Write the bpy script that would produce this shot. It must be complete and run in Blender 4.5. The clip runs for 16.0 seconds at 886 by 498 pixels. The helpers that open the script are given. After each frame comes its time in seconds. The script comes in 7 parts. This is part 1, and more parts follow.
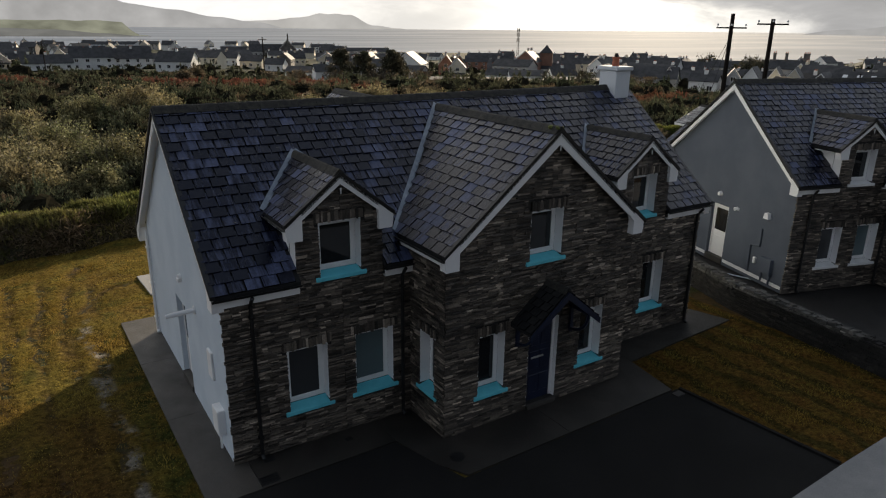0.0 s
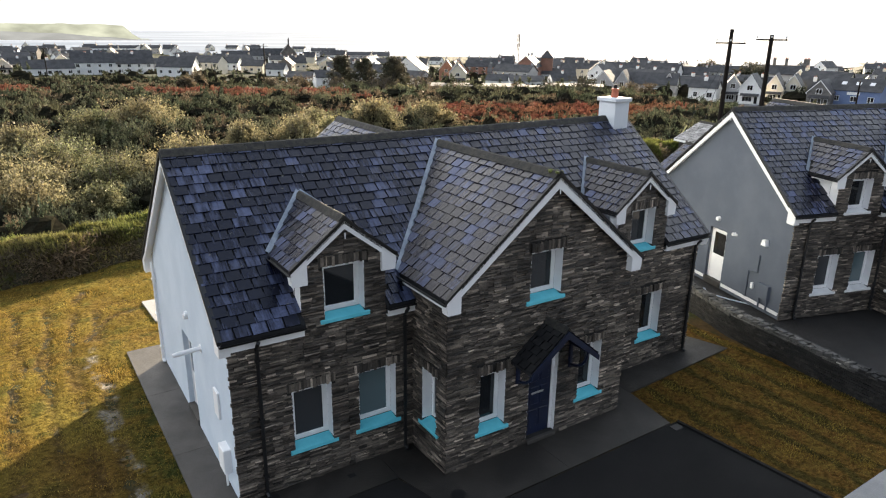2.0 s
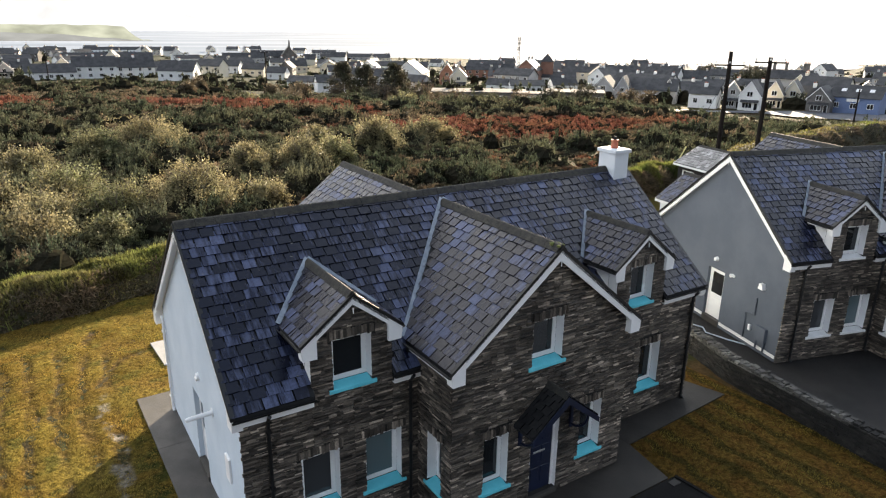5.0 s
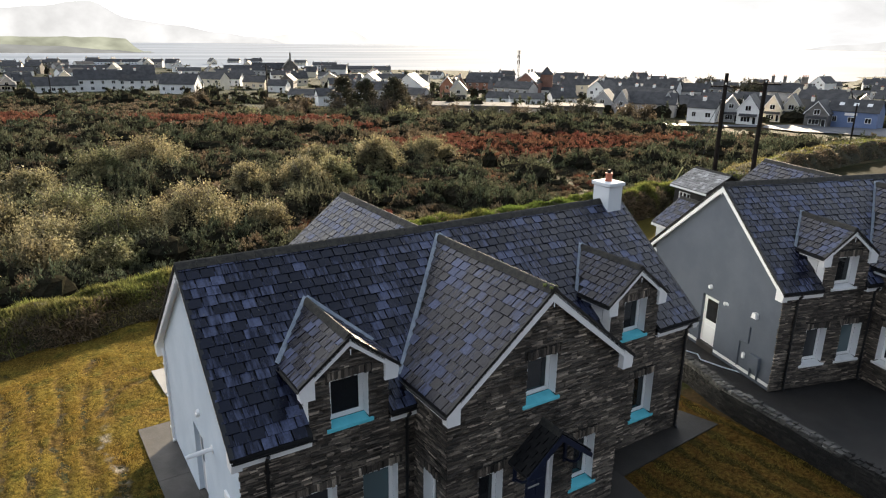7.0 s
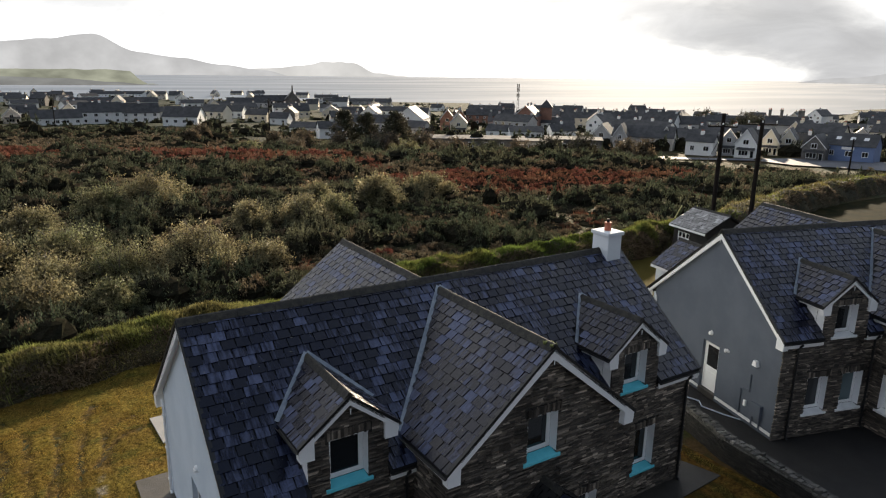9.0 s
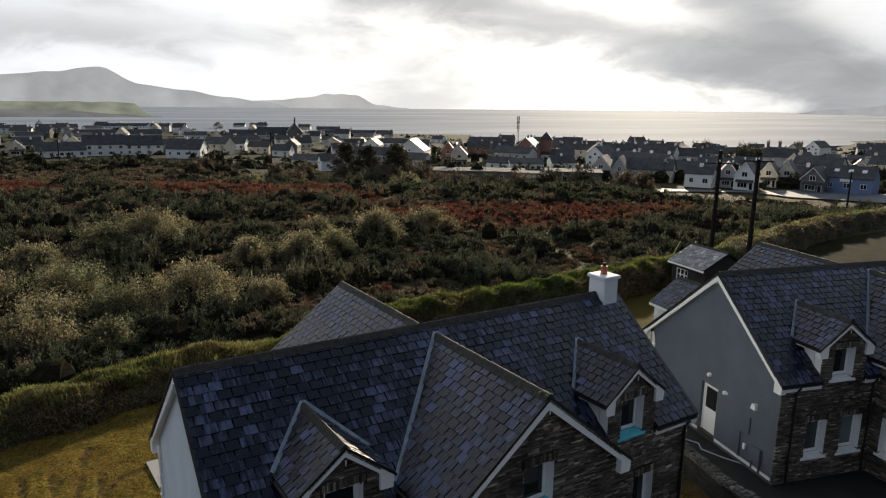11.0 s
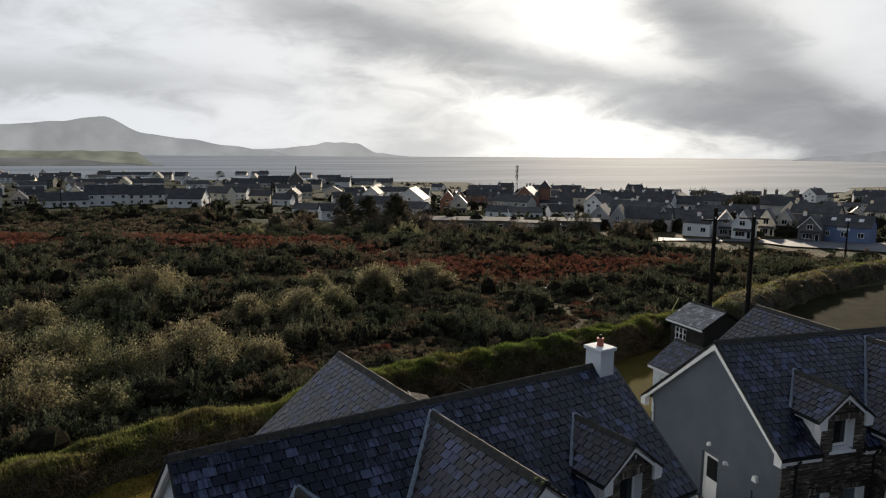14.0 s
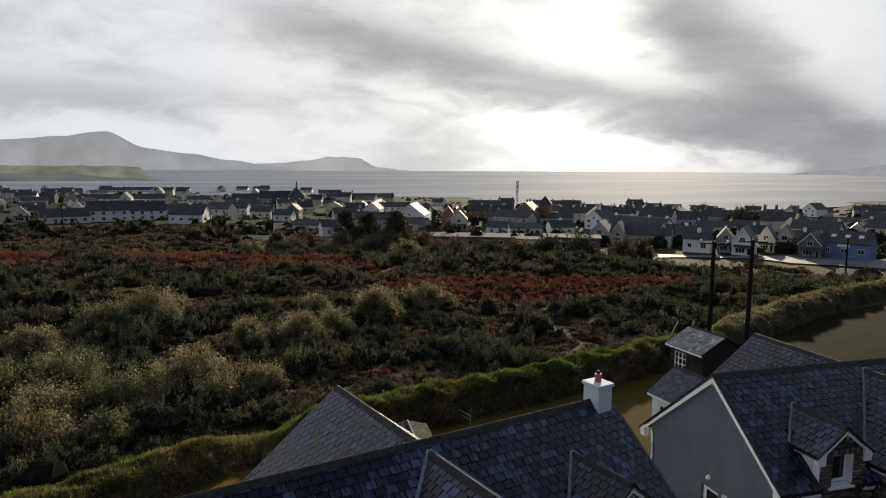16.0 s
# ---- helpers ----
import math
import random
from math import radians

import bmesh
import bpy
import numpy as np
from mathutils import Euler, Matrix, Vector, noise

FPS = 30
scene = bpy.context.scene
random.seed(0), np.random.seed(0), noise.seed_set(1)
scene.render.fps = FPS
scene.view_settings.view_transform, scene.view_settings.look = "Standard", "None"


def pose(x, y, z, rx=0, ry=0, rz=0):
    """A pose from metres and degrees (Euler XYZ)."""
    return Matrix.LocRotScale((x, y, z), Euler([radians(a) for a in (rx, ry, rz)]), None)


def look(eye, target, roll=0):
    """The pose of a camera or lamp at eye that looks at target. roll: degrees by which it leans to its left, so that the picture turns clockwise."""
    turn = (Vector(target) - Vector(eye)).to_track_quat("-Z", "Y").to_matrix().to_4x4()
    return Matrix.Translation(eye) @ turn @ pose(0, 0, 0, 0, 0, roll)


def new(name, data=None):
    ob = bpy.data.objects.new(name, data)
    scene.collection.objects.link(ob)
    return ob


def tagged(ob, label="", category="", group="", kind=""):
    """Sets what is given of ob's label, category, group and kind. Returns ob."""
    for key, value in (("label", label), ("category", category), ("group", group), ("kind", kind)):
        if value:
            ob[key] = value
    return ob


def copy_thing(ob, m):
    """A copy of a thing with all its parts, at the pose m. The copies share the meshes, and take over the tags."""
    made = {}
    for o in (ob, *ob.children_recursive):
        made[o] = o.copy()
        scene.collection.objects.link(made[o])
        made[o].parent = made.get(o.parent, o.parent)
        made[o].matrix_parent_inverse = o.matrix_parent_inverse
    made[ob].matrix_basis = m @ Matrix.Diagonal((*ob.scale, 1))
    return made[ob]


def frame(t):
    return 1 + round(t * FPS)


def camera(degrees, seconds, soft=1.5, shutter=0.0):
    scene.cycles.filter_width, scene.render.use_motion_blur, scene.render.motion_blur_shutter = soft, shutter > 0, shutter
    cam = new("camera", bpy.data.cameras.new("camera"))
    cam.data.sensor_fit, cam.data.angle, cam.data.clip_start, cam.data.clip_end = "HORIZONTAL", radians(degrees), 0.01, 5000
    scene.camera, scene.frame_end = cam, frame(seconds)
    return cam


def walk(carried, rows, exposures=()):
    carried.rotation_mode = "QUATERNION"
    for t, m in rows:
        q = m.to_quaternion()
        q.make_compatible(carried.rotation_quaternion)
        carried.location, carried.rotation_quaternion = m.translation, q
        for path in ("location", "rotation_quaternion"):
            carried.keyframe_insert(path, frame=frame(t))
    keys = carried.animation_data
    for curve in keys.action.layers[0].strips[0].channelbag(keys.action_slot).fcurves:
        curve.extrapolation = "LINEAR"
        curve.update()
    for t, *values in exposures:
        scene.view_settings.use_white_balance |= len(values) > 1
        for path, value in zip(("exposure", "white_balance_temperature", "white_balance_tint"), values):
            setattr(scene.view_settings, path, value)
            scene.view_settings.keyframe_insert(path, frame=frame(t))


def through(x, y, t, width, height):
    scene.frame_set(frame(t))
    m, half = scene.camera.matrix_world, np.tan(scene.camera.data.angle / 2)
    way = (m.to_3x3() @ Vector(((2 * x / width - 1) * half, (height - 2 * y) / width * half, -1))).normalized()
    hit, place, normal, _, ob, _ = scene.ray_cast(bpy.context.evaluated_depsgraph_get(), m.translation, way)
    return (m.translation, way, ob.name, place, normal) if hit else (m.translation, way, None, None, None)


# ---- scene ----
cam = camera(66.35, 16.0, 1.15)
ROWS = [
    (0, (-3.106, -11.824, 8.464), (7.449, 3.958, 2.178), 0.75),
    (0.5, (-3.113, -11.819, 8.677), (7.444, 3.971, 2.414), 0.76),
    (1, (-3.135, -11.829, 8.880), (7.423, 3.981, 2.669), 0.78),
    (1.5, (-3.146, -11.828, 9.084), (7.419, 3.982, 2.886), 0.79),
    (2, (-3.146, -11.808, 9.315), (7.413, 4.003, 3.110), 0.76),
    (2.5, (-3.150, -11.780, 9.579), (7.405, 4.039, 3.387), 0.71),
    (3, (-3.168, -11.741, 9.849), (7.383, 4.086, 3.668), 0.68),
    (3.5, (-3.180, -11.693, 10.131), (7.375, 4.128, 3.943), 0.71),
    (4, (-3.223, -11.642, 10.401), (7.330, 4.171, 4.190), 0.76),
    (6.5, (-3.217, -11.866, 11.500), (7.333, 3.983, 5.374), 0.74),
    (7, (-3.214, -11.873, 11.654), (7.379, 4.030, 5.746), 0.76),
    (7.5, (-3.205, -11.858, 11.825), (7.411, 4.104, 6.123), 0.77),
    (8, (-3.196, -11.838, 11.987), (7.452, 4.179, 6.501), 0.78),
    (8.5, (-3.188, -11.820, 12.130), (7.494, 4.243, 6.853), 0.80),
    (9, (-3.182, -11.801, 12.266), (7.532, 4.313, 7.210), 0.82),
    (11.5, (-3.106, -11.941, 12.876), (7.704, 4.412, 8.909), 0.69),
    (12, (-3.104, -11.959, 13.016), (7.731, 4.433, 9.287), 0.60),
    (12.5, (-3.100, -11.975, 13.163), (7.759, 4.452, 9.667), 0.53),
    (13, (-3.083, -11.992, 13.317), (7.779, 4.477, 10.035), 0.56),
    (13.5, (-3.055, -12.014, 13.472), (7.834, 4.480, 10.407), 0.60),
    (14, (-3.054, -12.009, 13.643), (7.854, 4.509, 10.789), 0.59),
    (14.5, (-3.068, -11.990, 13.827), (7.837, 4.553, 11.100), 0.53),
    (15, (-3.064, -11.997, 14.007), (7.841, 4.562, 11.387), 0.50),
    (15.5, (-3.026, -12.040, 14.177), (7.887, 4.529, 11.653), 0.52),
    (16, (-2.996, -12.074, 14.389), (7.922, 4.503, 11.943), 0.52),
]
EXPOSURES = [(0, .9, 6750, 10), (.4, 2.5, 6750, 10), (4, 2.45, 6750, 10), (7, 2.1, 6700, 10), (9, 1.42, 6600, 10), (11.5, .83, 6420, 10), (13, .66, 6370, 10), (16, .6, 6350, 10)]
walk(cam, [(t, look(eye, target, roll)) for t, eye, target, roll in ROWS], EXPOSURES)

# ---- world, sun, exposure ----
SUN_AZ, SUN_EL = 50.0, 15.0   # degrees from +y towards +x; above the horizon
sun_dir = Vector((math.sin(radians(SUN_AZ)) * math.cos(radians(SUN_EL)), math.cos(radians(SUN_AZ)) * math.cos(radians(SUN_EL)), math.sin(radians(SUN_EL))))
sun = new("sun", bpy.data.lights.new("sun", "SUN"))
sun.data.energy, sun.data.angle, sun.data.color = 4.5, radians(1.6), (1.0, 0.84, 0.63)
sun.matrix_world = look(sun_dir * 100, (0, 0, 0))


class Tree:
    """Short hand for node trees."""

    def __init__(self, tree):
        self.t = tree

    def node(self, kind, **values):
        n = self.t.nodes.new(kind)
        for k, v in values.items():
            if k in n.inputs:
                n.inputs[k].default_value = v
            else:
                setattr(n, k, v)
        return n

    def link(self, a, b):
        self.t.links.new(a, b)

    def math(self, op, a, b=0.5, c=0.5, clamp=False):
        n = self.t.nodes.new("ShaderNodeMath")
        n.operation, n.use_clamp = op, clamp
        for i, v in enumerate((a, b, c)):
            if isinstance(v, (int, float)):
                n.inputs[i].default_value = v
            else:
                self.link(v, n.inputs[i])
        return n.outputs[0]

    def mix(self, fac, a, b, mode="MIX"):
        n = self.t.nodes.new("ShaderNodeMix")
        n.data_type, n.blend_type = "RGBA", mode
        for sock, v in ((n.inputs[0], fac), (n.inputs[6], a), (n.inputs[7], b)):
            if isinstance(v, (int, float)):
                sock.default_value = v
            elif isinstance(v, tuple):
                sock.default_value = (*v[:3], 1)
            else:
                self.link(v, sock)
        return n.outputs[2]

    def noise(self, vec, scale, detail=4.0, rough=0.55, warp=0.0):
        n = self.node("ShaderNodeTexNoise", Scale=scale, Detail=detail, Roughness=rough, Distortion=warp)
        if vec is not None:
            self.link(vec, n.inputs["Vector"])
        return n.outputs["Fac"]

    def ramp(self, fac, *stops):
        n = self.t.nodes.new("ShaderNodeValToRGB")
        els = n.color_ramp.elements
        while len(els) < len(stops):
            els.new(0.5)
        for e, (p, c) in zip(els, stops):
            e.position = p
            e.color = (c, c, c, 1) if isinstance(c, (int, float)) else (*c, 1)
        self.link(fac, n.inputs[0])
        return n.outputs[0]

    def smooth(self, v, lo, hi):
        n = self.node("ShaderNodeMapRange", interpolation_type="SMOOTHSTEP")
        self.link(v, n.inputs[0])
        n.inputs[1].default_value, n.inputs[2].default_value = lo, hi
        return n.outputs[0]


def build_world():
    w = bpy.data.worlds.new("sky")
    scene.world = w
    w.use_nodes = True
    w.node_tree.nodes.clear()
    k = Tree(w.node_tree)
    sky = k.node("ShaderNodeTexSky", sky_type="NISHITA", sun_disc=False, sun_elevation=radians(SUN_EL), sun_rotation=radians(SUN_AZ), air_density=1.0, dust_density=2.0, ozone_density=1.0)
    tc = k.node("ShaderNodeTexCoord").outputs["Generated"]
    sep = k.node("ShaderNodeSeparateXYZ")
    k.link(tc, sep.inputs[0])
    deg = 180 / math.pi
    az = k.math("MULTIPLY", k.math("ARCTAN2", sep.outputs[0], sep.outputs[1]), deg)
    el = k.math("MULTIPLY", k.math("ARCSINE", sep.outputs[2]), deg)
    # clouds in bearing and height, drawn out sideways
    flat = k.node("ShaderNodeCombineXYZ")
    k.link(k.math("MULTIPLY", az, 0.055), flat.inputs[0])
    k.link(k.math("MULTIPLY", k.math("MAXIMUM", el, -2.0), 0.15), flat.inputs[1])
    big = k.noise(flat.outputs[0], 0.9, 5.0, 0.5, 0.6)
    fine = k.noise(flat.outputs[0], 3.2, 6.0, 0.6, 0.5)
    wob = k.math("ADD", k.math("MULTIPLY", k.math("SUBTRACT", big, 0.5), 4.5), k.math("MULTIPLY", k.math("SUBTRACT", fine, 0.5), 4.0))

    def bank(a0, e0, tilt, width, strength, from_az, to_az):
        """A long cloud bank whose middle passes (a0, e0) and falls by tilt per degree of bearing."""
        mid = k.math("ADD", k.math("MULTIPLY", k.math("SUBTRACT", az, a0), -tilt), e0)
        off = k.math("DIVIDE", k.math("ADD", k.math("SUBTRACT", el, mid), wob), width)
        g = k.math("POWER", 2.718, k.math("MULTIPLY", k.math("MULTIPLY", off, off), -1.0))
        ends = k.math("MULTIPLY", k.smooth(az, from_az - 8, from_az + 8), k.math("SUBTRACT", 1.0, k.smooth(az, to_az - 8, to_az + 8)))
        return k.math("MULTIPLY", k.math("MULTIPLY", g, ends), strength)

    dark = k.math("ADD", bank(37.0, 7.2, 0.21, 1.9, 1.5, 20, 64), bank(56.8, 7.2, 0.85, 2.9, 1.9, 47, 68))
    dark = k.math("ADD", dark, bank(62.0, 2.5, 0.06, 1.35, 1.5, 52, 100))
    dark = k.math("ADD", dark, bank(4.0, 4.6, 0.0, 1.3, 0.55, -40, 14))
    dark = k.math("ADD", dark, k.math("MULTIPLY", k.smooth(k.math("ADD", k.math("MULTIPLY", big, 0.6), k.math("MULTIPLY", fine, 0.4)), 0.42, 0.68), 0.55))
    # a bright rent high beside the sun
    ga = k.math("DIVIDE", k.math("ADD", k.math("SUBTRACT", az, 45.0), k.math("MULTIPLY", wob, 0.6)), 5.0)
    ge = k.math("DIVIDE", k.math("ADD", k.math("SUBTRACT", el, 12.0), k.math("MULTIPLY", wob, 0.4)), 3.2)
    rent = k.math("POWER", 2.718, k.math("MULTIPLY", k.math("ADD", k.math("MULTIPLY", ga, ga), k.math("MULTIPLY", ge, ge)), -1.0))
    dark = k.math("MULTIPLY", dark, k.math("SUBTRACT", 1.0, k.math("MULTIPLY", rent, 0.9)))
    ga = k.math("DIVIDE", k.math("ADD", k.math("SUBTRACT", az, 65.5), k.math("MULTIPLY", wob, 0.5)), 5.0)
    ge = k.math("DIVIDE", k.math("ADD", k.math("SUBTRACT", el, 8.8), k.math("MULTIPLY", wob, 0.5)), 3.0)
    rent = k.math("POWER", 2.718, k.math("MULTIPLY", k.math("ADD", k.math("MULTIPLY", ga, ga), k.math("MULTIPLY", ge, ge)), -1.0))
    dark = k.math("MULTIPLY", dark, k.math("SUBTRACT", 1.0, k.math("MULTIPLY", rent, 0.85)))
    cloud = k.math("SUBTRACT", 1.0, k.math("POWER", 2.718, k.math("MULTIPLY", dark, -1.25)))
    # light through the cloud round the sun
    dot = k.node("ShaderNodeVectorMath", operation="DOT_PRODUCT")
    k.link(tc, dot.inputs[0])
    dot.inputs[1].default_value = Vector((math.sin(radians(44)), math.cos(radians(44)), math.tan(radians(5)))).normalized()
    near = k.math("MAXIMUM", dot.outputs["Value"], 0.0)
    halo = k.math("ADD", k.math("MULTIPLY", k.math("POWER", near, 8.0), 0.5), k.math("MULTIPLY", k.math("POWER", near, 90.0), 1.7))
    # brighter towards the sun's side of the sky, heavier cloud behind
    flatdot = k.node("ShaderNodeVectorMath", operation="DOT_PRODUCT")
    k.link(tc, flatdot.inputs[0])
    flatdot.inputs[1].default_value = (math.sin(radians(5)), math.cos(radians(5)), 0)
    side = k.math("ADD", k.math("MULTIPLY", k.smooth(flatdot.outputs["Value"], -0.85, 0.7), SKY_FRONT), SKY_BACK)
    warm = k.mix(k.smooth(flatdot.outputs["Value"], -0.3, 0.75), SKY_COOL, (0.975, 0.99, 1.01))
    warm = k.mix(k.math("POWER", near, 12.0), warm, (1.0, 0.96, 0.88))
    light = k.node("ShaderNodeVectorMath", operation="SCALE")
    k.link(warm, light.inputs[0])
    k.link(k.math("ADD", halo, side), light.inputs["Scale"])
    grey = k.node("ShaderNodeVectorMath", operation="SCALE")
    grey.inputs[0].default_value = (0.97, 0.98, 1.0)
    k.link(k.math("ADD", k.math("MULTIPLY", halo, 0.13), k.math("MULTIPLY", side, k.math("ADD", k.math("MULTIPLY", k.noise(flat.outputs[0], 2.2, 6.0, 0.6, 0.8), 0.36), SKY_GREY - 0.18))), grey.inputs["Scale"])
    clouds = k.mix(cloud, light.outputs[0], grey.outputs[0])
    blue = k.node("ShaderNodeVectorMath", operation="SCALE")
    k.link(sky.outputs[0], blue.inputs[0])
    blue.inputs["Scale"].default_value = 0.3
    high = k.math("MULTIPLY", k.smooth(el, 36.0, 64.0), 0.8)
    col = k.mix(high, clouds, blue.outputs[0])
    bg = k.node("ShaderNodeBackground", Strength=0.22)
    k.link(col, bg.inputs[0])
    out = k.node("ShaderNodeOutputWorld")
    k.link(bg.outputs[0], out.inputs[0])


SKY_COOL, SKY_BACK, SKY_FRONT, SKY_GREY = (0.83, 0.96, 1.17), 0.68, 1.7, 0.43
build_world()


# ---- materials ----
def mat(name, a, b, scale=3.0, rough=0.7, bump=0.0, bump_scale=40.0, metal=0.0, piece=0.0, island=0.0, fine=0.25, spec=0.5, rough_var=0.0, stretch=(1, 1, 1), lo=0.35, hi=0.65):
    """Two colours mixed by coarse noise, grain at a finer scale, relief, and a change of value from piece to piece."""
    m = bpy.data.materials.new(name)
    m.use_nodes = True
    m.node_tree.nodes.clear()
    k = Tree(m.node_tree)
    pos = k.node("ShaderNodeNewGeometry")
    mp = k.node("ShaderNodeMapping")
    mp.inputs["Scale"].default_value = stretch
    k.link(pos.outputs["Position"], mp.inputs[0])
    vec = mp.outputs[0]
    coarse = k.smooth(k.noise(vec, scale, 5.0, 0.6), lo, hi)
    col = k.mix(coarse, a, b)
    grain = k.noise(vec, bump_scale, 3.0, 0.6)
    col = k.mix(1.0, col, k.ramp(grain, (0.25, 1.0 - fine), (0.75, 1.0 + fine * 0.6)), "MULTIPLY")
    rnd = None
    if piece:
        rnd = k.node("ShaderNodeObjectInfo").outputs["Random"]
        amount = piece
    elif island:
        rnd = pos.outputs["Random Per Island"]
        amount = island
    if rnd is not None:
        col = k.mix(1.0, col, k.ramp(rnd, (0.0, 1.0 - amount), (0.62, 1.0), (0.82, 1.0 + amount * 0.6), (0.93, 1.0 + amount * 1.7), (1.0, 1.0 + amount * 5.0)), "MULTIPLY")
    bs = k.node("ShaderNodeBsdfPrincipled", Roughness=rough, Metallic=metal)
    bs.inputs["Specular IOR Level"].default_value = spec
    k.link(col, bs.inputs["Base Color"])
    if rough_var:
        r = k.math("ADD", k.math("MULTIPLY", k.noise(vec, scale * 2.3, 3.0), rough_var * 2), rough - rough_var, clamp=True)
        k.link(r, bs.inputs["Roughness"])
    if bump:
        bp = k.node("ShaderNodeBump", Strength=min(1.0, bump), Distance=0.02)
        k.link(grain, bp.inputs["Height"])
        k.link(bp.outputs[0], bs.inputs["Normal"])
    out = k.node("ShaderNodeOutputMaterial")
    k.link(bs.outputs[0], out.inputs[0])
    return m


def leaf_mat(name, a, b, rough=0.6, island=0.5, through=0.35, scale=0.15):
    """Leaves: colour by patch and by leaf, some light coming through."""
    m = bpy.data.materials.new(name)
    m.use_nodes = True
    m.node_tree.nodes.clear()
    k = Tree(m.node_tree)
    pos = k.node("ShaderNodeNewGeometry")
    patch = k.smooth(k.noise(pos.outputs["Position"], scale, 4.0), 0.38, 0.62)
    col = k.mix(patch, a, b)
    col = k.mix(1.0, col, k.ramp(k.noise(pos.outputs["Position"], 0.75, 3.0), (0.34, 0.55), (0.66, 1.4)), "MULTIPLY")
    col = k.mix(1.0, col, k.ramp(pos.outputs["Random Per Island"], (0.0, 1.0 - island), (1.0, 1.0 + island)), "MULTIPLY")
    bs = k.node("ShaderNodeBsdfPrincipled", Roughness=rough)
    bs.inputs["Specular IOR Level"].default_value = 0.08
    tr = k.node("ShaderNodeBsdfTranslucent")
    k.link(col, bs.inputs["Base Color"])
    k.link(col, tr.inputs[0])
    mx = k.node("ShaderNodeMixShader", Fac=through)
    k.link(bs.outputs[0], mx.inputs[1])
    k.link(tr.outputs[0], mx.inputs[2])
    out = k.node("ShaderNodeOutputMaterial")
    k.link(mx.outputs[0], out.inputs[0])
    return m


def glass_mat(name, tint, rough=0.03):
    m = bpy.data.materials.new(name)
    m.use_nodes = True
    bs = m.node_tree.nodes["Principled BSDF"]
    bs.inputs["Base Color"].default_value = (*tint, 1)
    bs.inputs["Roughness"].default_value = rough
    bs.inputs["IOR"].default_value = 1.5
    bs.inputs["Specular IOR Level"].default_value = 0.6
    return m


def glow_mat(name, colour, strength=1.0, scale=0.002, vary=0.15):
    """Far hills as a plain backdrop that glows: daylight and sea haze in its colour."""
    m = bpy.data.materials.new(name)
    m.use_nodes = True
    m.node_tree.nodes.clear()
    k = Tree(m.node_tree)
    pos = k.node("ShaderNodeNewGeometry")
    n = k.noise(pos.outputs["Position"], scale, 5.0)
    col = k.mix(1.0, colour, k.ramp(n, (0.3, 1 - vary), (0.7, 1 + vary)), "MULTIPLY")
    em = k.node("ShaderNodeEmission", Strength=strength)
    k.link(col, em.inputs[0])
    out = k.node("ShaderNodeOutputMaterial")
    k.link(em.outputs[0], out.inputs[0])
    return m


def slate_mat(name, single):
    """Damp blue-black slate with paler dry streaks that run down the slope."""
    m = bpy.data.materials.new(name)
    m.use_nodes = True
    m.node_tree.nodes.clear()
    k = Tree(m.node_tree)
    geo = k.node("ShaderNodeNewGeometry")
    pos, sep, nor = geo.outputs["Position"], k.node("ShaderNodeSeparateXYZ"), k.node("ShaderNodeSeparateXYZ")
    k.link(pos, sep.inputs[0])
    k.link(geo.outputs["True Normal"], nor.inputs[0])
    along = k.math("SUBTRACT", k.math("MULTIPLY", sep.outputs[0], nor.outputs[1]), k.math("MULTIPLY", sep.outputs[1], nor.outputs[0]))
    flat = k.node("ShaderNodeCombineXYZ")
    k.link(k.math("MULTIPLY", along, 19.0), flat.inputs[0])
    k.link(k.math("MULTIPLY", sep.outputs[2], 2.2), flat.inputs[1])
    rnd = k.node("ShaderNodeObjectInfo").outputs["Random"] if single else geo.outputs["Random Per Island"]
    k.link(k.math("MULTIPLY", rnd, 5.0), flat.inputs[2])
    streak = k.noise(flat.outputs[0], 1.0, 5.0, 0.6)
    patch = k.noise(pos, 0.55, 4.0, 0.6)
    dry = k.smooth(k.math("ADD", k.math("MULTIPLY", streak, 0.62), k.math("ADD", k.math("MULTIPLY", patch, 0.55), k.math("MULTIPLY", rnd, 0.22))), 0.67, 0.86)
    grain = k.noise(pos, 20.0, 3.0, 0.6)
    col = k.mix(dry, (0.0038, 0.0056, 0.0185), (0.052, 0.065, 0.120))
    col = k.mix(1.0, col, k.ramp(rnd, (0.0, 0.65), (0.5, 0.98), (0.85, 1.15), (1.0, 1.4)), "MULTIPLY")
    col = k.mix(1.0, col, k.ramp(grain, (0.25, 0.6), (0.75, 1.3)), "MULTIPLY")
    lich = k.smooth(k.noise(pos, 7.0, 2.0, 0.5), 0.73, 0.76)
    col = k.mix(k.math("MULTIPLY", lich, 0.6), col, (0.16, 0.155, 0.12))
    bs = k.node("ShaderNodeBsdfPrincipled")
    bs.inputs["Specular IOR Level"].default_value = 0.36
    k.link(col, bs.inputs["Base Color"])
    k.link(k.math("ADD", k.math("MULTIPLY", dry, 0.22), k.math("ADD", k.math("MULTIPLY", patch, 0.25), 0.13)), bs.inputs["Roughness"])
    bp = k.node("ShaderNodeBump", Strength=0.45, Distance=0.02)
    k.link(grain, bp.inputs["Height"])
    k.link(bp.outputs[0], bs.inputs["Normal"])
    out = k.node("ShaderNodeOutputMaterial")
    k.link(bs.outputs[0], out.inputs[0])
    return m


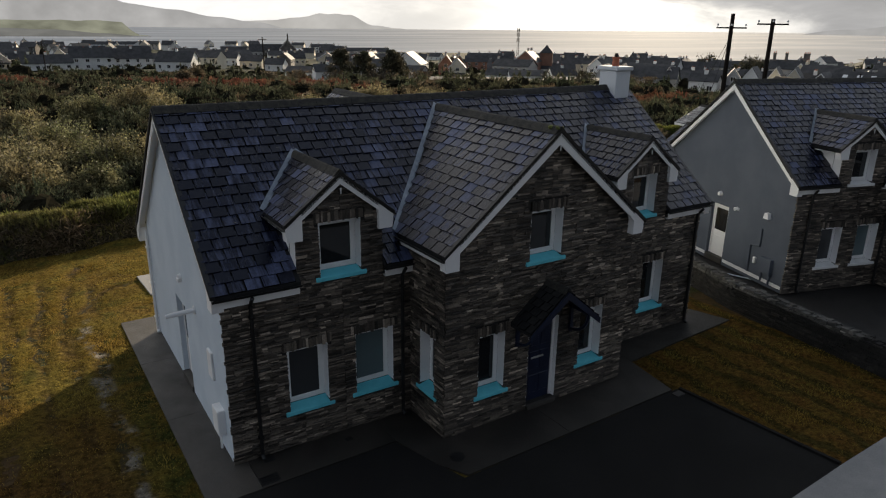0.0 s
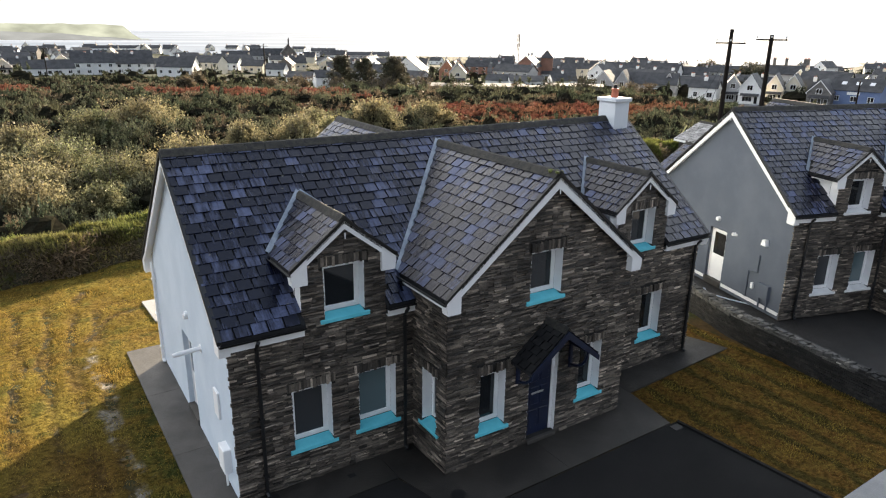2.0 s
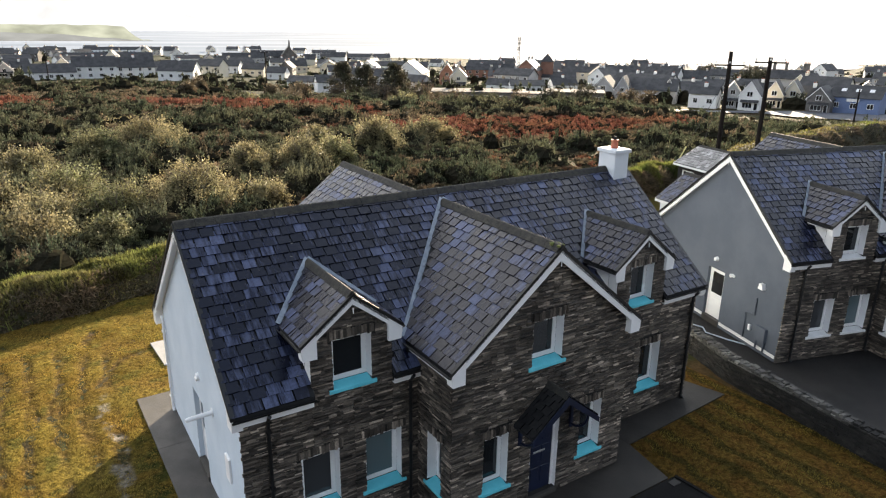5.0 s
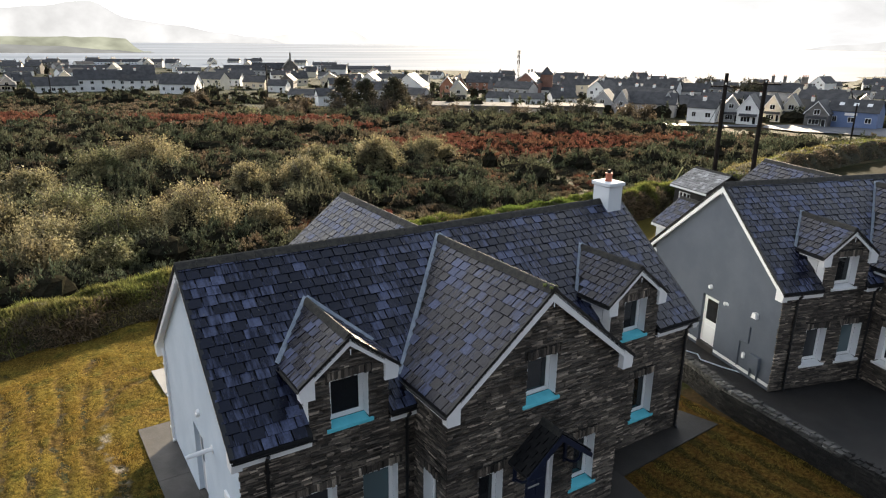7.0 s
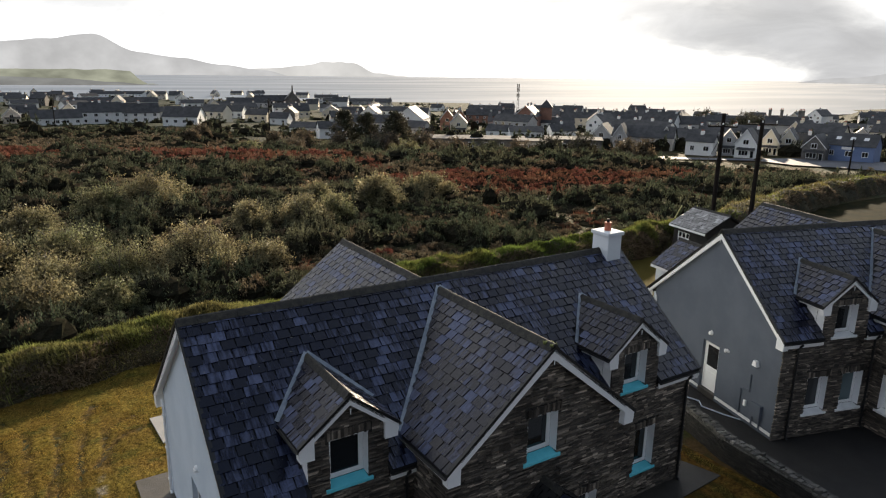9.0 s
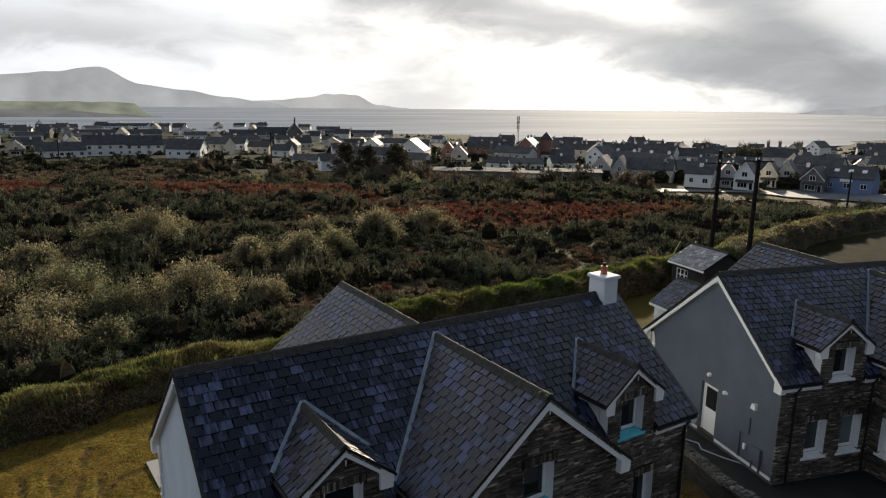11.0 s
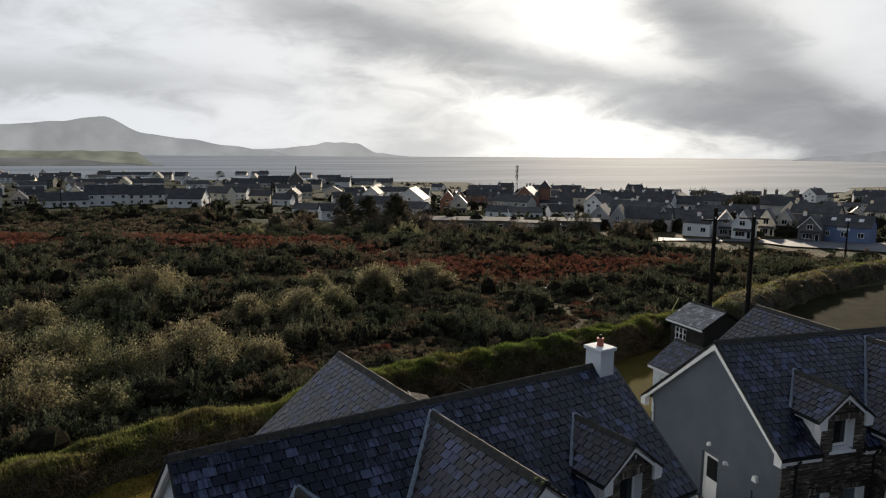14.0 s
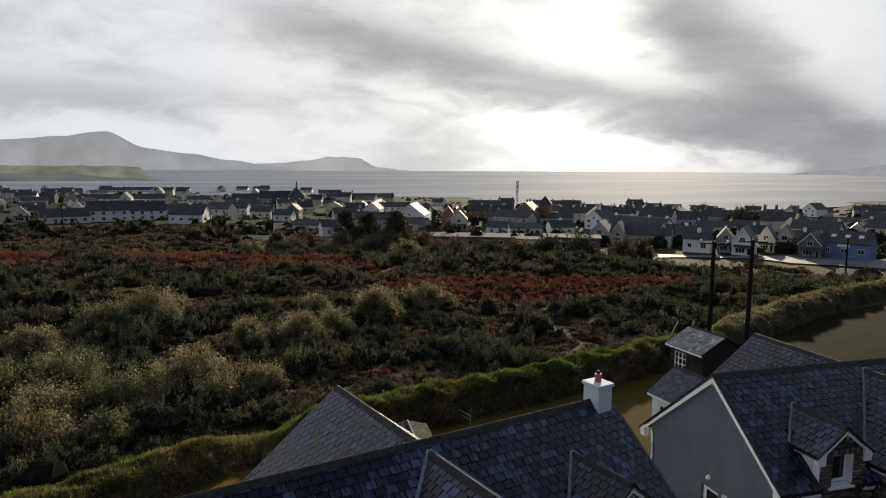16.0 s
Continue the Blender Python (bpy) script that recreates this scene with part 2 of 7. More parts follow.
M_SLATE, M_SLATE_JOIN = slate_mat("slate", True), slate_mat("slate_field", False)
M_SLATE_EDGE = mat("slate_edge", (0.004, 0.004, 0.005), (0.010, 0.010, 0.011), 9.0, 0.95, 0.0, spec=0.05)
M_OLDSLATE = mat("mossy_slate", (0.010, 0.010, 0.011), (0.026, 0.025, 0.024), 1.5, 0.9, 0.5, 18.0, island=0.4, spec=0.15)
M_UNDER = mat("roofing_felt", (0.006, 0.006, 0.007), (0.010, 0.010, 0.011), 2.0, 0.9, 0.2)
M_RIDGE = mat("ridge_tile_clay", (0.012, 0.0115, 0.0105), (0.043, 0.039, 0.029), 7.0, 0.8, 0.9, 24.0, island=0.2, fine=0.5)
M_MOSS = mat("moss", (0.10, 0.13, 0.03), (0.16, 0.17, 0.05), 8.0, 0.95, 0.8, 60.0)
M_LEAD = mat("lead_flashing", (0.22, 0.26, 0.31), (0.30, 0.34, 0.39), 3.0, 0.45, 0.2, 15.0, metal=0.3)
M_STONE = mat("wall_stone", (0.049, 0.040, 0.032), (0.138, 0.115, 0.092), 1.1, 0.5, 0.9, 26.0, piece=0.86, fine=0.5)
M_STONE_JOIN = mat("wall_stone_field", (0.049, 0.040, 0.032), (0.138, 0.115, 0.092), 1.1, 0.5, 0.9, 26.0, island=0.86, fine=0.5)
M_MORTAR = mat("recessed_joint", (0.010, 0.0095, 0.009), (0.018, 0.017, 0.016), 3.0, 0.9, 0.5, 50.0)
M_WHITE = mat("white_render", (0.60, 0.635, 0.665), (0.67, 0.70, 0.725), 0.9, 0.85, 0.25, 60.0, fine=0.06)
# the chimney's white render again, bluish shade put into its colour for the gable
M_WHITE_SHADE = mat("shaded_white_render", (0.475, 0.545, 0.615), (0.535, 0.60, 0.665), 0.9, 0.85, 0.25, 60.0, fine=0.06)
M_GREY = mat("grey_render", (0.076, 0.090, 0.114), (0.092, 0.107, 0.133), 0.7, 0.85, 0.25, 60.0, fine=0.06)
M_UPVC = mat("white_upvc", (0.78, 0.78, 0.78), (0.82, 0.82, 0.81), 2.0, 0.35, 0.0, 40.0, fine=0.04)
M_BLACK = mat("black_plastic", (0.005, 0.005, 0.0055), (0.009, 0.009, 0.0095), 3.0, 0.45, 0.0, 40.0, fine=0.1)
M_AQUA = mat("turquoise_paint", (0.09, 0.50, 0.60), (0.12, 0.56, 0.66), 3.0, 0.55, 0.1, 50.0, fine=0.08)
M_SILLWHITE = mat("white_sill_paint", (0.68, 0.68, 0.67), (0.76, 0.76, 0.75), 3.0, 0.6, 0.1, 50.0, fine=0.08)
M_NAVY = mat("navy_paint", (0.004, 0.008, 0.026), (0.007, 0.013, 0.038), 3.0, 0.4, 0.05, 30.0, fine=0.1)
M_GLASS = glass_mat("window_glass", (0.012, 0.014, 0.016))
M_STEEL = mat("brushed_metal", (0.5, 0.5, 0.48), (0.6, 0.6, 0.58), 4.0, 0.35, 0.0, 40.0, metal=0.8, fine=0.05)
M_CONC = mat("path_concrete", (0.030, 0.0265, 0.023), (0.056, 0.049, 0.042), 0.7, 0.6, 0.5, 35.0, fine=0.2, rough_var=0.2)
# darker, slightly smoother concrete for the slabs before the house
M_CONC_DARK = mat("dark_concrete", (0.0135, 0.0115, 0.0095), (0.031, 0.0265, 0.022), 0.6, 0.5, 0.5, 35.0, fine=0.3, rough_var=0.22)
M_TAR = mat("tarmac", (0.0048, 0.0044, 0.0042), (0.0092, 0.0086, 0.0082), 0.5, 0.92, 0.6, 70.0, fine=0.4, spec=0.25)
M_POT = mat("terracotta", (0.35, 0.10, 0.06), (0.42, 0.14, 0.08), 6.0, 0.8, 0.3)
M_POLE = mat("tarred_wood", (0.010, 0.008, 0.007), (0.022, 0.017, 0.014), 3.0, 0.9, 0.5, 30.0, spec=0.15, stretch=(4, 4, 0.5))


# ---- mesh helpers ----
def part(name, bm, material, parent=None, label="", smooth=False):
    me = bpy.data.meshes.new(name)
    bm.to_mesh(me)
    bm.free()
    me.materials.append(material)
    if smooth:
        me.polygons.foreach_set("use_smooth", [True] * len(me.polygons))
    ob = new(name, me)
    if parent is not None:
        ob.parent = parent
    if label:
        tagged(ob, label)
    return ob


def mesh_of(name, verts, faces, material, parent=None, smooth=False):
    me = bpy.data.meshes.new(name)
    me.from_pydata(verts, [], faces)
    me.materials.append(material)
    if smooth:
        me.polygons.foreach_set("use_smooth", [True] * len(me.polygons))
    ob = new(name, me)
    if parent is not None:
        ob.parent = parent
    return ob


def box(bm, x0, x1, y0, y1, z0, z1, bevel=0.0, m=None):
    vs = [bm.verts.new(m @ Vector(p) if m else p) for p in ((x0, y0, z0), (x1, y0, z0), (x1, y1, z0), (x0, y1, z0), (x0, y0, z1), (x1, y0, z1), (x1, y1, z1), (x0, y1, z1))]
    fs = [bm.faces.new([vs[i] for i in f]) for f in ((3, 2, 1, 0), (4, 5, 6, 7), (0, 1, 5, 4), (1, 2, 6, 5), (2, 3, 7, 6), (3, 0, 4, 7))]
    if bevel:
        es = list({e for f in fs for e in f.edges})
        bmesh.ops.bevel(bm, geom=es, offset=bevel, segments=1, affect="EDGES")


def prism(bm, poly, offset):
    """A flat polygon made solid along the vector offset."""
    off = Vector(offset)
    a = [bm.verts.new(p) for p in poly]
    b = [bm.verts.new(Vector(p) + off) for p in poly]
    n = len(a)
    bm.faces.new(a)
    bm.faces.new(b[::-1])
    for i in range(n):
        bm.faces.new((a[i], b[i], b[(i + 1) % n], a[(i + 1) % n]))
    bmesh.ops.recalc_face_normals(bm, faces=bm.faces[:])


def tube(bm, a, b, r0, r1=None, n=10):
    a, b = Vector(a), Vector(b)
    r1 = r0 if r1 is None else r1
    q = (b - a).to_track_quat("Z", "Y")
    ra, rb = [], []
    for i in range(n):
        u = Vector((math.cos(2 * math.pi * i / n), math.sin(2 * math.pi * i / n), 0))
        ra.append(bm.verts.new(a + q @ (u * r0)))
        rb.append(bm.verts.new(b + q @ (u * r1)))
    for i in range(n):
        bm.faces.new((ra[i], ra[(i + 1) % n], rb[(i + 1) % n], rb[i]))
    bm.faces.new(ra[::-1])
    bm.faces.new(rb)


def empty(name, m=None, **tags):
    ob = new(name)
    if m is not None:
        ob.matrix_world = m
    return tagged(ob, **tags)


def boxes(name, items, material, parent, bevel=0.0, label=""):
    bm = bmesh.new()
    for b in items:
        box(bm, *b, bevel=bevel)
    return part(name, bm, material, parent, label)


# ---- the pair of houses ----
def plane(ox, oy, facing):
    """Maps (along, up, outwards) on a wall that faces that way into the house's own metres."""
    u, n = {"front": ((1, 0, 0), (0, -1, 0)), "left": ((0, -1, 0), (-1, 0, 0)), "right": ((0, 1, 0), (1, 0, 0)), "back": ((-1, 0, 0), (0, 1, 0))}[facing]
    return Matrix(((u[0], 0, n[0], ox), (u[1], 0, n[1], oy), (0, 1, 0, 0), (0, 0, 0, 1)))


def pieces_mesh(kind, seed):
    """A split stone (kind 'stone') or a roofing slate, one unit across, with uneven edges."""
    r = random.Random(seed)
    j = lambda a: r.uniform(-a, a)
    if kind == "stone":
        back = [(-.5, -.5), (.5, -.5), (.5, .5), (-.5, .5)]
        v = [(x, y, -0.6) for x, y in back]
        v += [(x * 0.975 + j(.03), y * 0.93 + j(.10), 1.0 + j(.3)) for x, y in back]
    else:
        v = [(-.5, 0, -.4), (.5, 0, -.4), (.5, 1, -.4), (-.5, 1, -.4), (-.485 + j(.012), 0 + j(.014), 1), (.485 + j(.012), 0 + j(.014), 1), (.485, 1, 0), (-.485, 1, 0)]
    f = [(4, 5, 6, 7), (0, 1, 5, 4), (1, 2, 6, 5), (2, 3, 7, 6), (3, 0, 4, 7)]
    return v, f


STONE_SHAPES = [pieces_mesh("stone", i) for i in range(6)]
SLATE_SHAPES = [pieces_mesh("slate", i + 50) for i in range(5)]


def share(shapes, name, material):
    out = []
    for v, f in shapes:
        me = bpy.data.meshes.new(name)
        me.from_pydata(v, [], f)
        me.materials.append(material)
        if name == "slate":
            me.materials.append(M_SLATE_EDGE)
            for p in me.polygons[1:]:
                p.material_index = 1
        out.append(me)
    return out


STONE_MESHES, SLATE_MESHES = share(STONE_SHAPES, "stone", M_STONE), share(SLATE_SHAPES, "slate", M_SLATE)
OLD_MESHES = share(SLATE_SHAPES, "slate", M_OLDSLATE)
LATER = []   # pieces are made last


def lay(name, meshes, shapes, placed, parent, joined_material, single, field_name):
    """Pieces for which single(matrix) holds become parts of their own (300 at most), the rest one field of real geometry."""
    LATER.append((name, meshes, shapes, placed, parent, joined_material, single, field_name))


def lay_all():
    for name, meshes, shapes, placed, parent, joined_material, single, field_name in LATER:
        verts, faces, made = [], [], 0
        for i, m in enumerate(placed):
            if made < 300 and single(m):
                ob = new(name, meshes[i % len(meshes)])
                ob.parent = parent
                ob.matrix_local = m
                made += 1
            else:
                v, f = shapes[i % len(shapes)]
                n = len(verts)
                verts.extend([m @ Vector(p) for p in v])
                faces.extend([tuple(n + q for q in g) for g in f])
        if faces:
            ob = tagged(mesh_of(field_name, [tuple(v) for v in verts], faces, joined_material, parent), kind="stuff")
            if name == "slate":
                ob.data.materials.append(M_SLATE_EDGE)
                ob.data.polygons.foreach_set("material_index", np.tile(np.array([0, 1, 1, 1, 1], dtype=np.int32), len(faces) // 5))


def pierced_wall(name, parent, m, u0, u1, top, openings, breaks=(), material=None, label="", thick=0.34):
    """A wall with openings (u0, u1, v0, v1) right through it and a top that may slope."""
    us = sorted({u0, u1, *breaks, *[o[0] for o in openings], *[o[1] for o in openings]})
    bm = bmesh.new()
    P = lambda u, v, n: m @ Vector((u, v, n))
    for a, b in zip(us, us[1:]):
        e = 1e-4
        ta, tb = top(a + e), top(b - e)
        holes = sorted((o[2], o[3]) for o in openings if o[0] < (a + b) / 2 < o[1])
        lo = BASE
        spans = []
        for h0, h1 in holes:
            if h0 > lo:
                spans.append(((lo, lo), (h0, h0)))
            lo = h1
        spans.append(((lo, lo), (ta, tb)))
        for (va, vb), (wa, wb) in spans:
            for n, flip in ((0.0, False), (-thick, True)):
                vs = [bm.verts.new(P(*q, n)) for q in ((a, va), (b, vb), (b, wb), (a, wa))]
                bm.faces.new(vs[::-1] if flip else vs)
    for a, b, c, d in openings:
        ring = [(a, c), (b, c), (b, d), (a, d)]
        for i in range(4):
            p, q = ring[i], ring[(i + 1) % 4]
            bm.faces.new([bm.verts.new(P(*w)) for w in ((*p, -0.002), (*p, -thick), (*q, -thick), (*q, -0.002))])
    # closed ends
    for u in (u0 + 1e-4, u1 - 1e-4):
        bm.faces.new([bm.verts.new(P(u, v, n)) for v, n in ((BASE, 0), (top(u), 0), (top(u), -thick), (BASE, -thick))])
    return part(name, bm, material, parent, label)


def stone_wall(name, parent, m, u0, u1, top, openings, rng, single, breaks=()):
    """A pierced wall faced with thin split stones."""
    wall = pierced_wall(name, parent, m, u0, u1, top, openings, breaks, M_MORTAR, "dark split slate stone facing laid in thin uneven courses")
    placed = []
    lintels = [(o[0] - 0.10, o[1] + 0.10, o[3], o[3] + 0.24) for o in openings if o[3] - o[2] > 0.5]

    def put(a, b, c, d):
        pr = rng.uniform(0.010, 0.045)
        placed.append(m @ Matrix.Translation(((a + b) / 2, (c + d) / 2, 0)) @ Matrix.Rotation(rng.uniform(-.02, .02), 4, "Z") @ Matrix.Diagonal((b - a, d - c, pr, 1)))

    for a, b, c, d in lintels:
        x = a
        while x < b - 0.03:
            w = rng.uniform(0.035, 0.075)
            put(x, min(b, x + w - 0.006), c + rng.uniform(0, .012), d - rng.uniform(0, .05))
            x += w
    v, vmax = BASE, max(top(u0 + (u1 - u0) * i / 200) for i in range(201))
    while v < vmax:
        h = rng.uniform(0.072, 0.108)
        blocks = sorted([(o[0], o[1]) for o in list(openings) + lintels if o[2] < v + h * 0.7 and o[3] > v + h * 0.3])
        free, x = [], u0 - (0.02 if rng.random() < .5 else 0.0)
        for a, b in blocks:
            if a > x:
                free.append((x, a))
            x = max(x, b)
        if x < u1:
            free.append((x, u1))
        cutsx = sorted(q for q in breaks if u0 < q < u1)
        free = [(p, q) for a, b in free for p, q in zip([a] + [c for c in cutsx if a < c < b], [c for c in cutsx if a < c < b] + [b])]
        for a, b in free:
            x = a
            while x < b - 0.02:
                w = rng.uniform(0.10, 0.22) if rng.random() < 0.6 else rng.uniform(0.22, 0.42)
                e = min(b, x + w)
                if b - e < 0.08:
                    e = b
                t = min(top(min(max(x + .002, u0 + .001), u1)), top(min(e - .002, u1 - .001)))
                if v + 0.02 < t:
                    cuts = rng.choice(((0, .5, 1), (0, .6, 1), (0, .36, 1), (0, .3, .66, 1), (0, .4, .7, 1), (0, .22, .5, .8, 1), (0, .3, .52, .74, 1)))
                    lift = rng.uniform(-.012, .012)
                    for c0, c1 in zip(cuts, cuts[1:]):
                        lo, hi = v + h * c0 + (lift if c0 else 0), min(v + h * c1 + (lift if c1 < 1 else 0) - 0.003, t)
                        if hi - lo > 0.012:
                            put(max(a, x + rng.uniform(-.03, .01)), min(b - .002, e - 0.004 + rng.uniform(-.015, .03)), lo, hi)
                x = e
        v += h
    lay("stone", STONE_MESHES, STONE_SHAPES, placed, wall, M_STONE_JOIN, single, "stone_field")
    return wall


def window(parent, m, u0, u1, v0, v1, sill_paint, sill_label, glass=M_GLASS, label="white plastic casement window with dark glass", sill_out=0.06, deep=0.24):
    w = empty("window", None, label=label)
    w.parent = parent
    frame_bm, pane_bm, reveal_bm, sill_bm = bmesh.new(), bmesh.new(), bmesh.new(), bmesh.new()
    f = 0.065
    for a, b, c, d in ((u0, u0 + f, v0, v1), (u1 - f, u1, v0, v1), (u0 + f, u1 - f, v0, v0 + f), (u0 + f, u1 - f, v1 - f, v1)):
        box(frame_bm, a, b, c, d, -deep - 0.06, -deep, 0.006, m)
    part("window_frame", frame_bm, M_UPVC, w)
    sash = bmesh.new()
    g, s = f + 0.006, 0.045
    for a, b, c, d in ((u0 + g, u0 + g + s, v0 + g, v1 - g), (u1 - g - s, u1 - g, v0 + g, v1 - g), (u0 + g + s, u1 - g - s, v0 + g, v0 + g + s), (u0 + g + s, u1 - g - s, v1 - g - s, v1 - g)):
        box(sash, a, b, c, d, -deep - 0.045, -deep + 0.012, 0.006, m)
    part("sash", sash, M_UPVC, w)
    box(pane_bm, u0 + g + s - .004, u1 - g - s + .004, v0 + g + s - .004, v1 - g - s + .004, -deep - 0.03, -deep - 0.015, 0, m)
    part("pane", pane_bm, glass, w)
    # plastered sides of the opening
    for a, b, c, d in ((u0 - 0.012, u0 + 0.002, v0, v1), (u1 - 0.002, u1 + 0.012, v0, v1), (u0, u1, v1 - 0.002, v1 + 0.012)):
        box(reveal_bm, a, b, c, d, -deep, 0.006, 0, m)
    part("reveal", reveal_bm, M_UPVC, w, "white plastered reveal")
    e = 0.11
    poly = [(-deep + .02, v0 + 0.012), (-deep + .02, v0 - 0.10), (sill_out, v0 - 0.145), (sill_out, v0 - 0.06)]
    prism(sill_bm, [m @ Vector((u0 - e, v, n)) for n, v in poly], m.to_3x3() @ Vector((u1 - u0 + 2 * e, 0, 0)))
    bmesh.ops.bevel(sill_bm, geom=sill_bm.edges[:], offset=0.008, segments=1, affect="EDGES")
    part("window_sill", sill_bm, sill_paint, w, sill_label)
    return w


def gable_trim(parent, m, uc, va, sides, board=0.2, thick=0.035, box_deep=0.22, black=True):
    """White barge boards from the apex down both sides, box ends at the eaves, black verge on top. sides: (half width, eave height) left and right."""
    for sgn, (half, ve) in zip((-1, 1), sides):
        k = (va - ve) / half
        bm = bmesh.new()
        ue = uc + sgn * half
        poly = [(uc, va - 0.05), (ue, ve - 0.05), (ue, ve - 0.05 - board), (uc, va - 0.05 - board * 1.25)]
        prism(bm, [m @ Vector((u, v, 0)) for u, v in poly], m.to_3x3() @ Vector((0, 0, -thick)))
        part("barge_board", bm, M_UPVC, parent)
        bm = bmesh.new()
        ui = ue - sgn * 0.34
        poly = [(ue, ve - 0.06), (ui, ve - 0.06 + 0.34 * k), (ui, ve - 0.33), (ue - sgn * 0.03, ve - 0.33)]
        prism(bm, [m @ Vector((u, v, 0.006)) for u, v in poly], m.to_3x3() @ Vector((0, 0, -box_deep)))
        part("eaves_box", bm, M_UPVC, parent)
        if black:
            bm = bmesh.new()
            poly = [(uc, va + 0.025), (ue + sgn * 0.02, ve + 0.025), (ue + sgn * 0.02, ve - 0.05), (uc, va - 0.05)]
            prism(bm, [m @ Vector((u, v, 0.03)) for u, v in poly], m.to_3x3() @ Vector((0, 0, -0.10)))
            part("dry_verge", bm, M_BLACK, parent, "black plastic verge strip")
    bm = bmesh.new()
    tube(bm, m @ Vector((uc, va - .30, .02)), m @ Vector((uc, va - .42, .02)), 0.018, 0.01, 6)
    part("finial", bm, M_UPVC, parent)


def slope(roof, O, U, V, length, height, inside, rng, single, wide=0.325, gauge=0.25, field=M_SLATE_JOIN, pieces=None):
    """Slates over a slope from O, along U and up V (unit vectors); inside(u, v) says where there is roof."""
    O, U, V = Vector(O), Vector(U).normalized(), Vector(V).normalized()
    N = U.cross(V)
    placed, row, v = [], 0, 0.0
    while v < height - 0.05:
        u = -wide / 2 * (row % 2) + rng.uniform(-.02, .02)
        while u < length + wide / 2:
            a, b = max(u, 0.0), min(u + wide, length)
            if b - a > 0.06 and inside((a + b) / 2, v + gauge * 0.4):
                h = min(gauge * 1.5, height - v + 0.02)
                p = O + U * ((a + b) / 2) + V * (v + rng.uniform(-.006, .006)) + N * rng.uniform(0.002, 0.006)
                rot = Matrix((U, V, N)).transposed().to_4x4() @ Matrix.Rotation(rng.uniform(-.012, .012), 4, "Z") @ Matrix.Rotation(rng.gauss(0, .016), 4, "X") @ Matrix.Rotation(rng.gauss(0, .014), 4, "Y")
                placed.append(Matrix.Translation(p) @ rot @ Matrix.Diagonal((b - a - 0.024, h, 0.031, 1)))
            u += wide
        v += gauge
        row += 1
    lay("slate", pieces or SLATE_MESHES, SLATE_SHAPES, placed, roof, field, single, "slate_field")


def ridge(roof, a, b, size=0.16, drop=0.11):
    """Angle ridge tiles from a to b."""
    a, b = Vector(a), Vector(b)
    L = (b - a).length
    n = max(2, round(L / 0.45))
    ux = (b - a).normalized()
    side = ux.cross(Vector((0, 0, 1))).normalized()
    for i in range(n):
        p, q = a + ux * (L * i / n + 0.004), a + ux * (L * (i + 1) / n - 0.004)
        bm = bmesh.new()
        sec = [(-size, -drop), (-size * .25, 0.028), (0, 0.045), (size * .25, 0.028), (size, -drop), (size - .02, -drop - .02), (0, 0.0), (-size + .02, -drop - .02)]
        prism(bm, [p + side * s + Vector((0, 0, z)) for s, z in sec], q - p)
        part("ridge_tile", bm, M_RIDGE, roof)


def strip(roof, a, b, width, n, material, name, lift=0.02):
    """A flat strip along a line on a roof, n being the roof's normal there."""
    a, b, n = Vector(a), Vector(b), Vector(n).normalized()
    s = (b - a).cross(n).normalized() * width / 2
    bm = bmesh.new()
    prism(bm, [a - s + n * lift, a + s + n * lift, b + s + n * lift, b - s + n * lift], n * 0.012)
    return part(name, bm, material, roof)


K = 0.815                      # rise of the main roof per metre
E_Y, E_Z = -0.155, 3.60         # front eave of the main roof
R_Y, R_Z = 3.50, 6.580         # its ridge
B_Y = 8.10                     # back eave
B_Z = R_Z - K * (B_Y - R_Y)
WID, DEP = 13.7, 7.45
BASE = -0.12                   # the paving lies below the floor level
DORMERS = (2.46, 11.24)
D_APEX, D_HALF, D_EAVE = 5.63, 1.155, 4.71
G_X, G_HALF, G_APEX, G_EAVE, G_Y = 6.70, 2.77, 6.35, 4.08, -1.59
P_Y, P_X0, P_X1 = -1.40, 4.08, 9.32


def main_z(y):
    return E_Z + K * (y - E_Y) if y < R_Y else R_Z - K * (y - R_Y)


def roof_slab(name, parent, polys, thick=0.10):
    bm = bmesh.new()
    for p in polys:
        prism(bm, [Vector(q) - Vector((0, 0, 0.012)) for q in p], (0, 0, -thick))
    bmesh.ops.remove_doubles(bm, verts=bm.verts[:], dist=0.001)
    return part(name, bm, M_UNDER, parent, "dark blue-grey natural slate roof, weathered and patchy")


def downpipe(house, x, y, z0, z1, paint, out=0.16):
    bm = bmesh.new()
    tube(bm, (x, y, z0 + 0.08), (x, y, z1 - 0.22), 0.04)
    tube(bm, (x, y, z1 - 0.24), (x, y - out, z1 - 0.05), 0.038)
    tube(bm, (x, y, z0 + 0.1), (x, y - 0.10, z0 + 0.04), 0.042)
    for i in range(3):
        z = z0 + 0.5 + (z1 - z0 - 1.0) * i / 2
        box(bm, x - .055, x + .055, y - .045, y + .06, z - .02, z + .02)
    part("downpipe", bm, paint, house, smooth=False)


def gutter(house, a, b, r=0.062):
    a, b = Vector(a), Vector(b)
    u = (b - a).normalized()
    s = u.cross(Vector((0, 0, 1))).normalized()
    bm = bmesh.new()
    sec = [(-r, 0.0), (-r * .8, -r * .75), (0, -r * 1.1), (r * .8, -r * .75), (r, 0.0), (r * .8, 0.0), (r * .6, -r * .6), (0, -r * .85), (-r * .6, -r * .6), (-r * .8, 0.0)]
    prism(bm, [a + s * q + Vector((0, 0, z)) for q, z in sec], b - a)
    part("gutter", bm, M_BLACK, house)


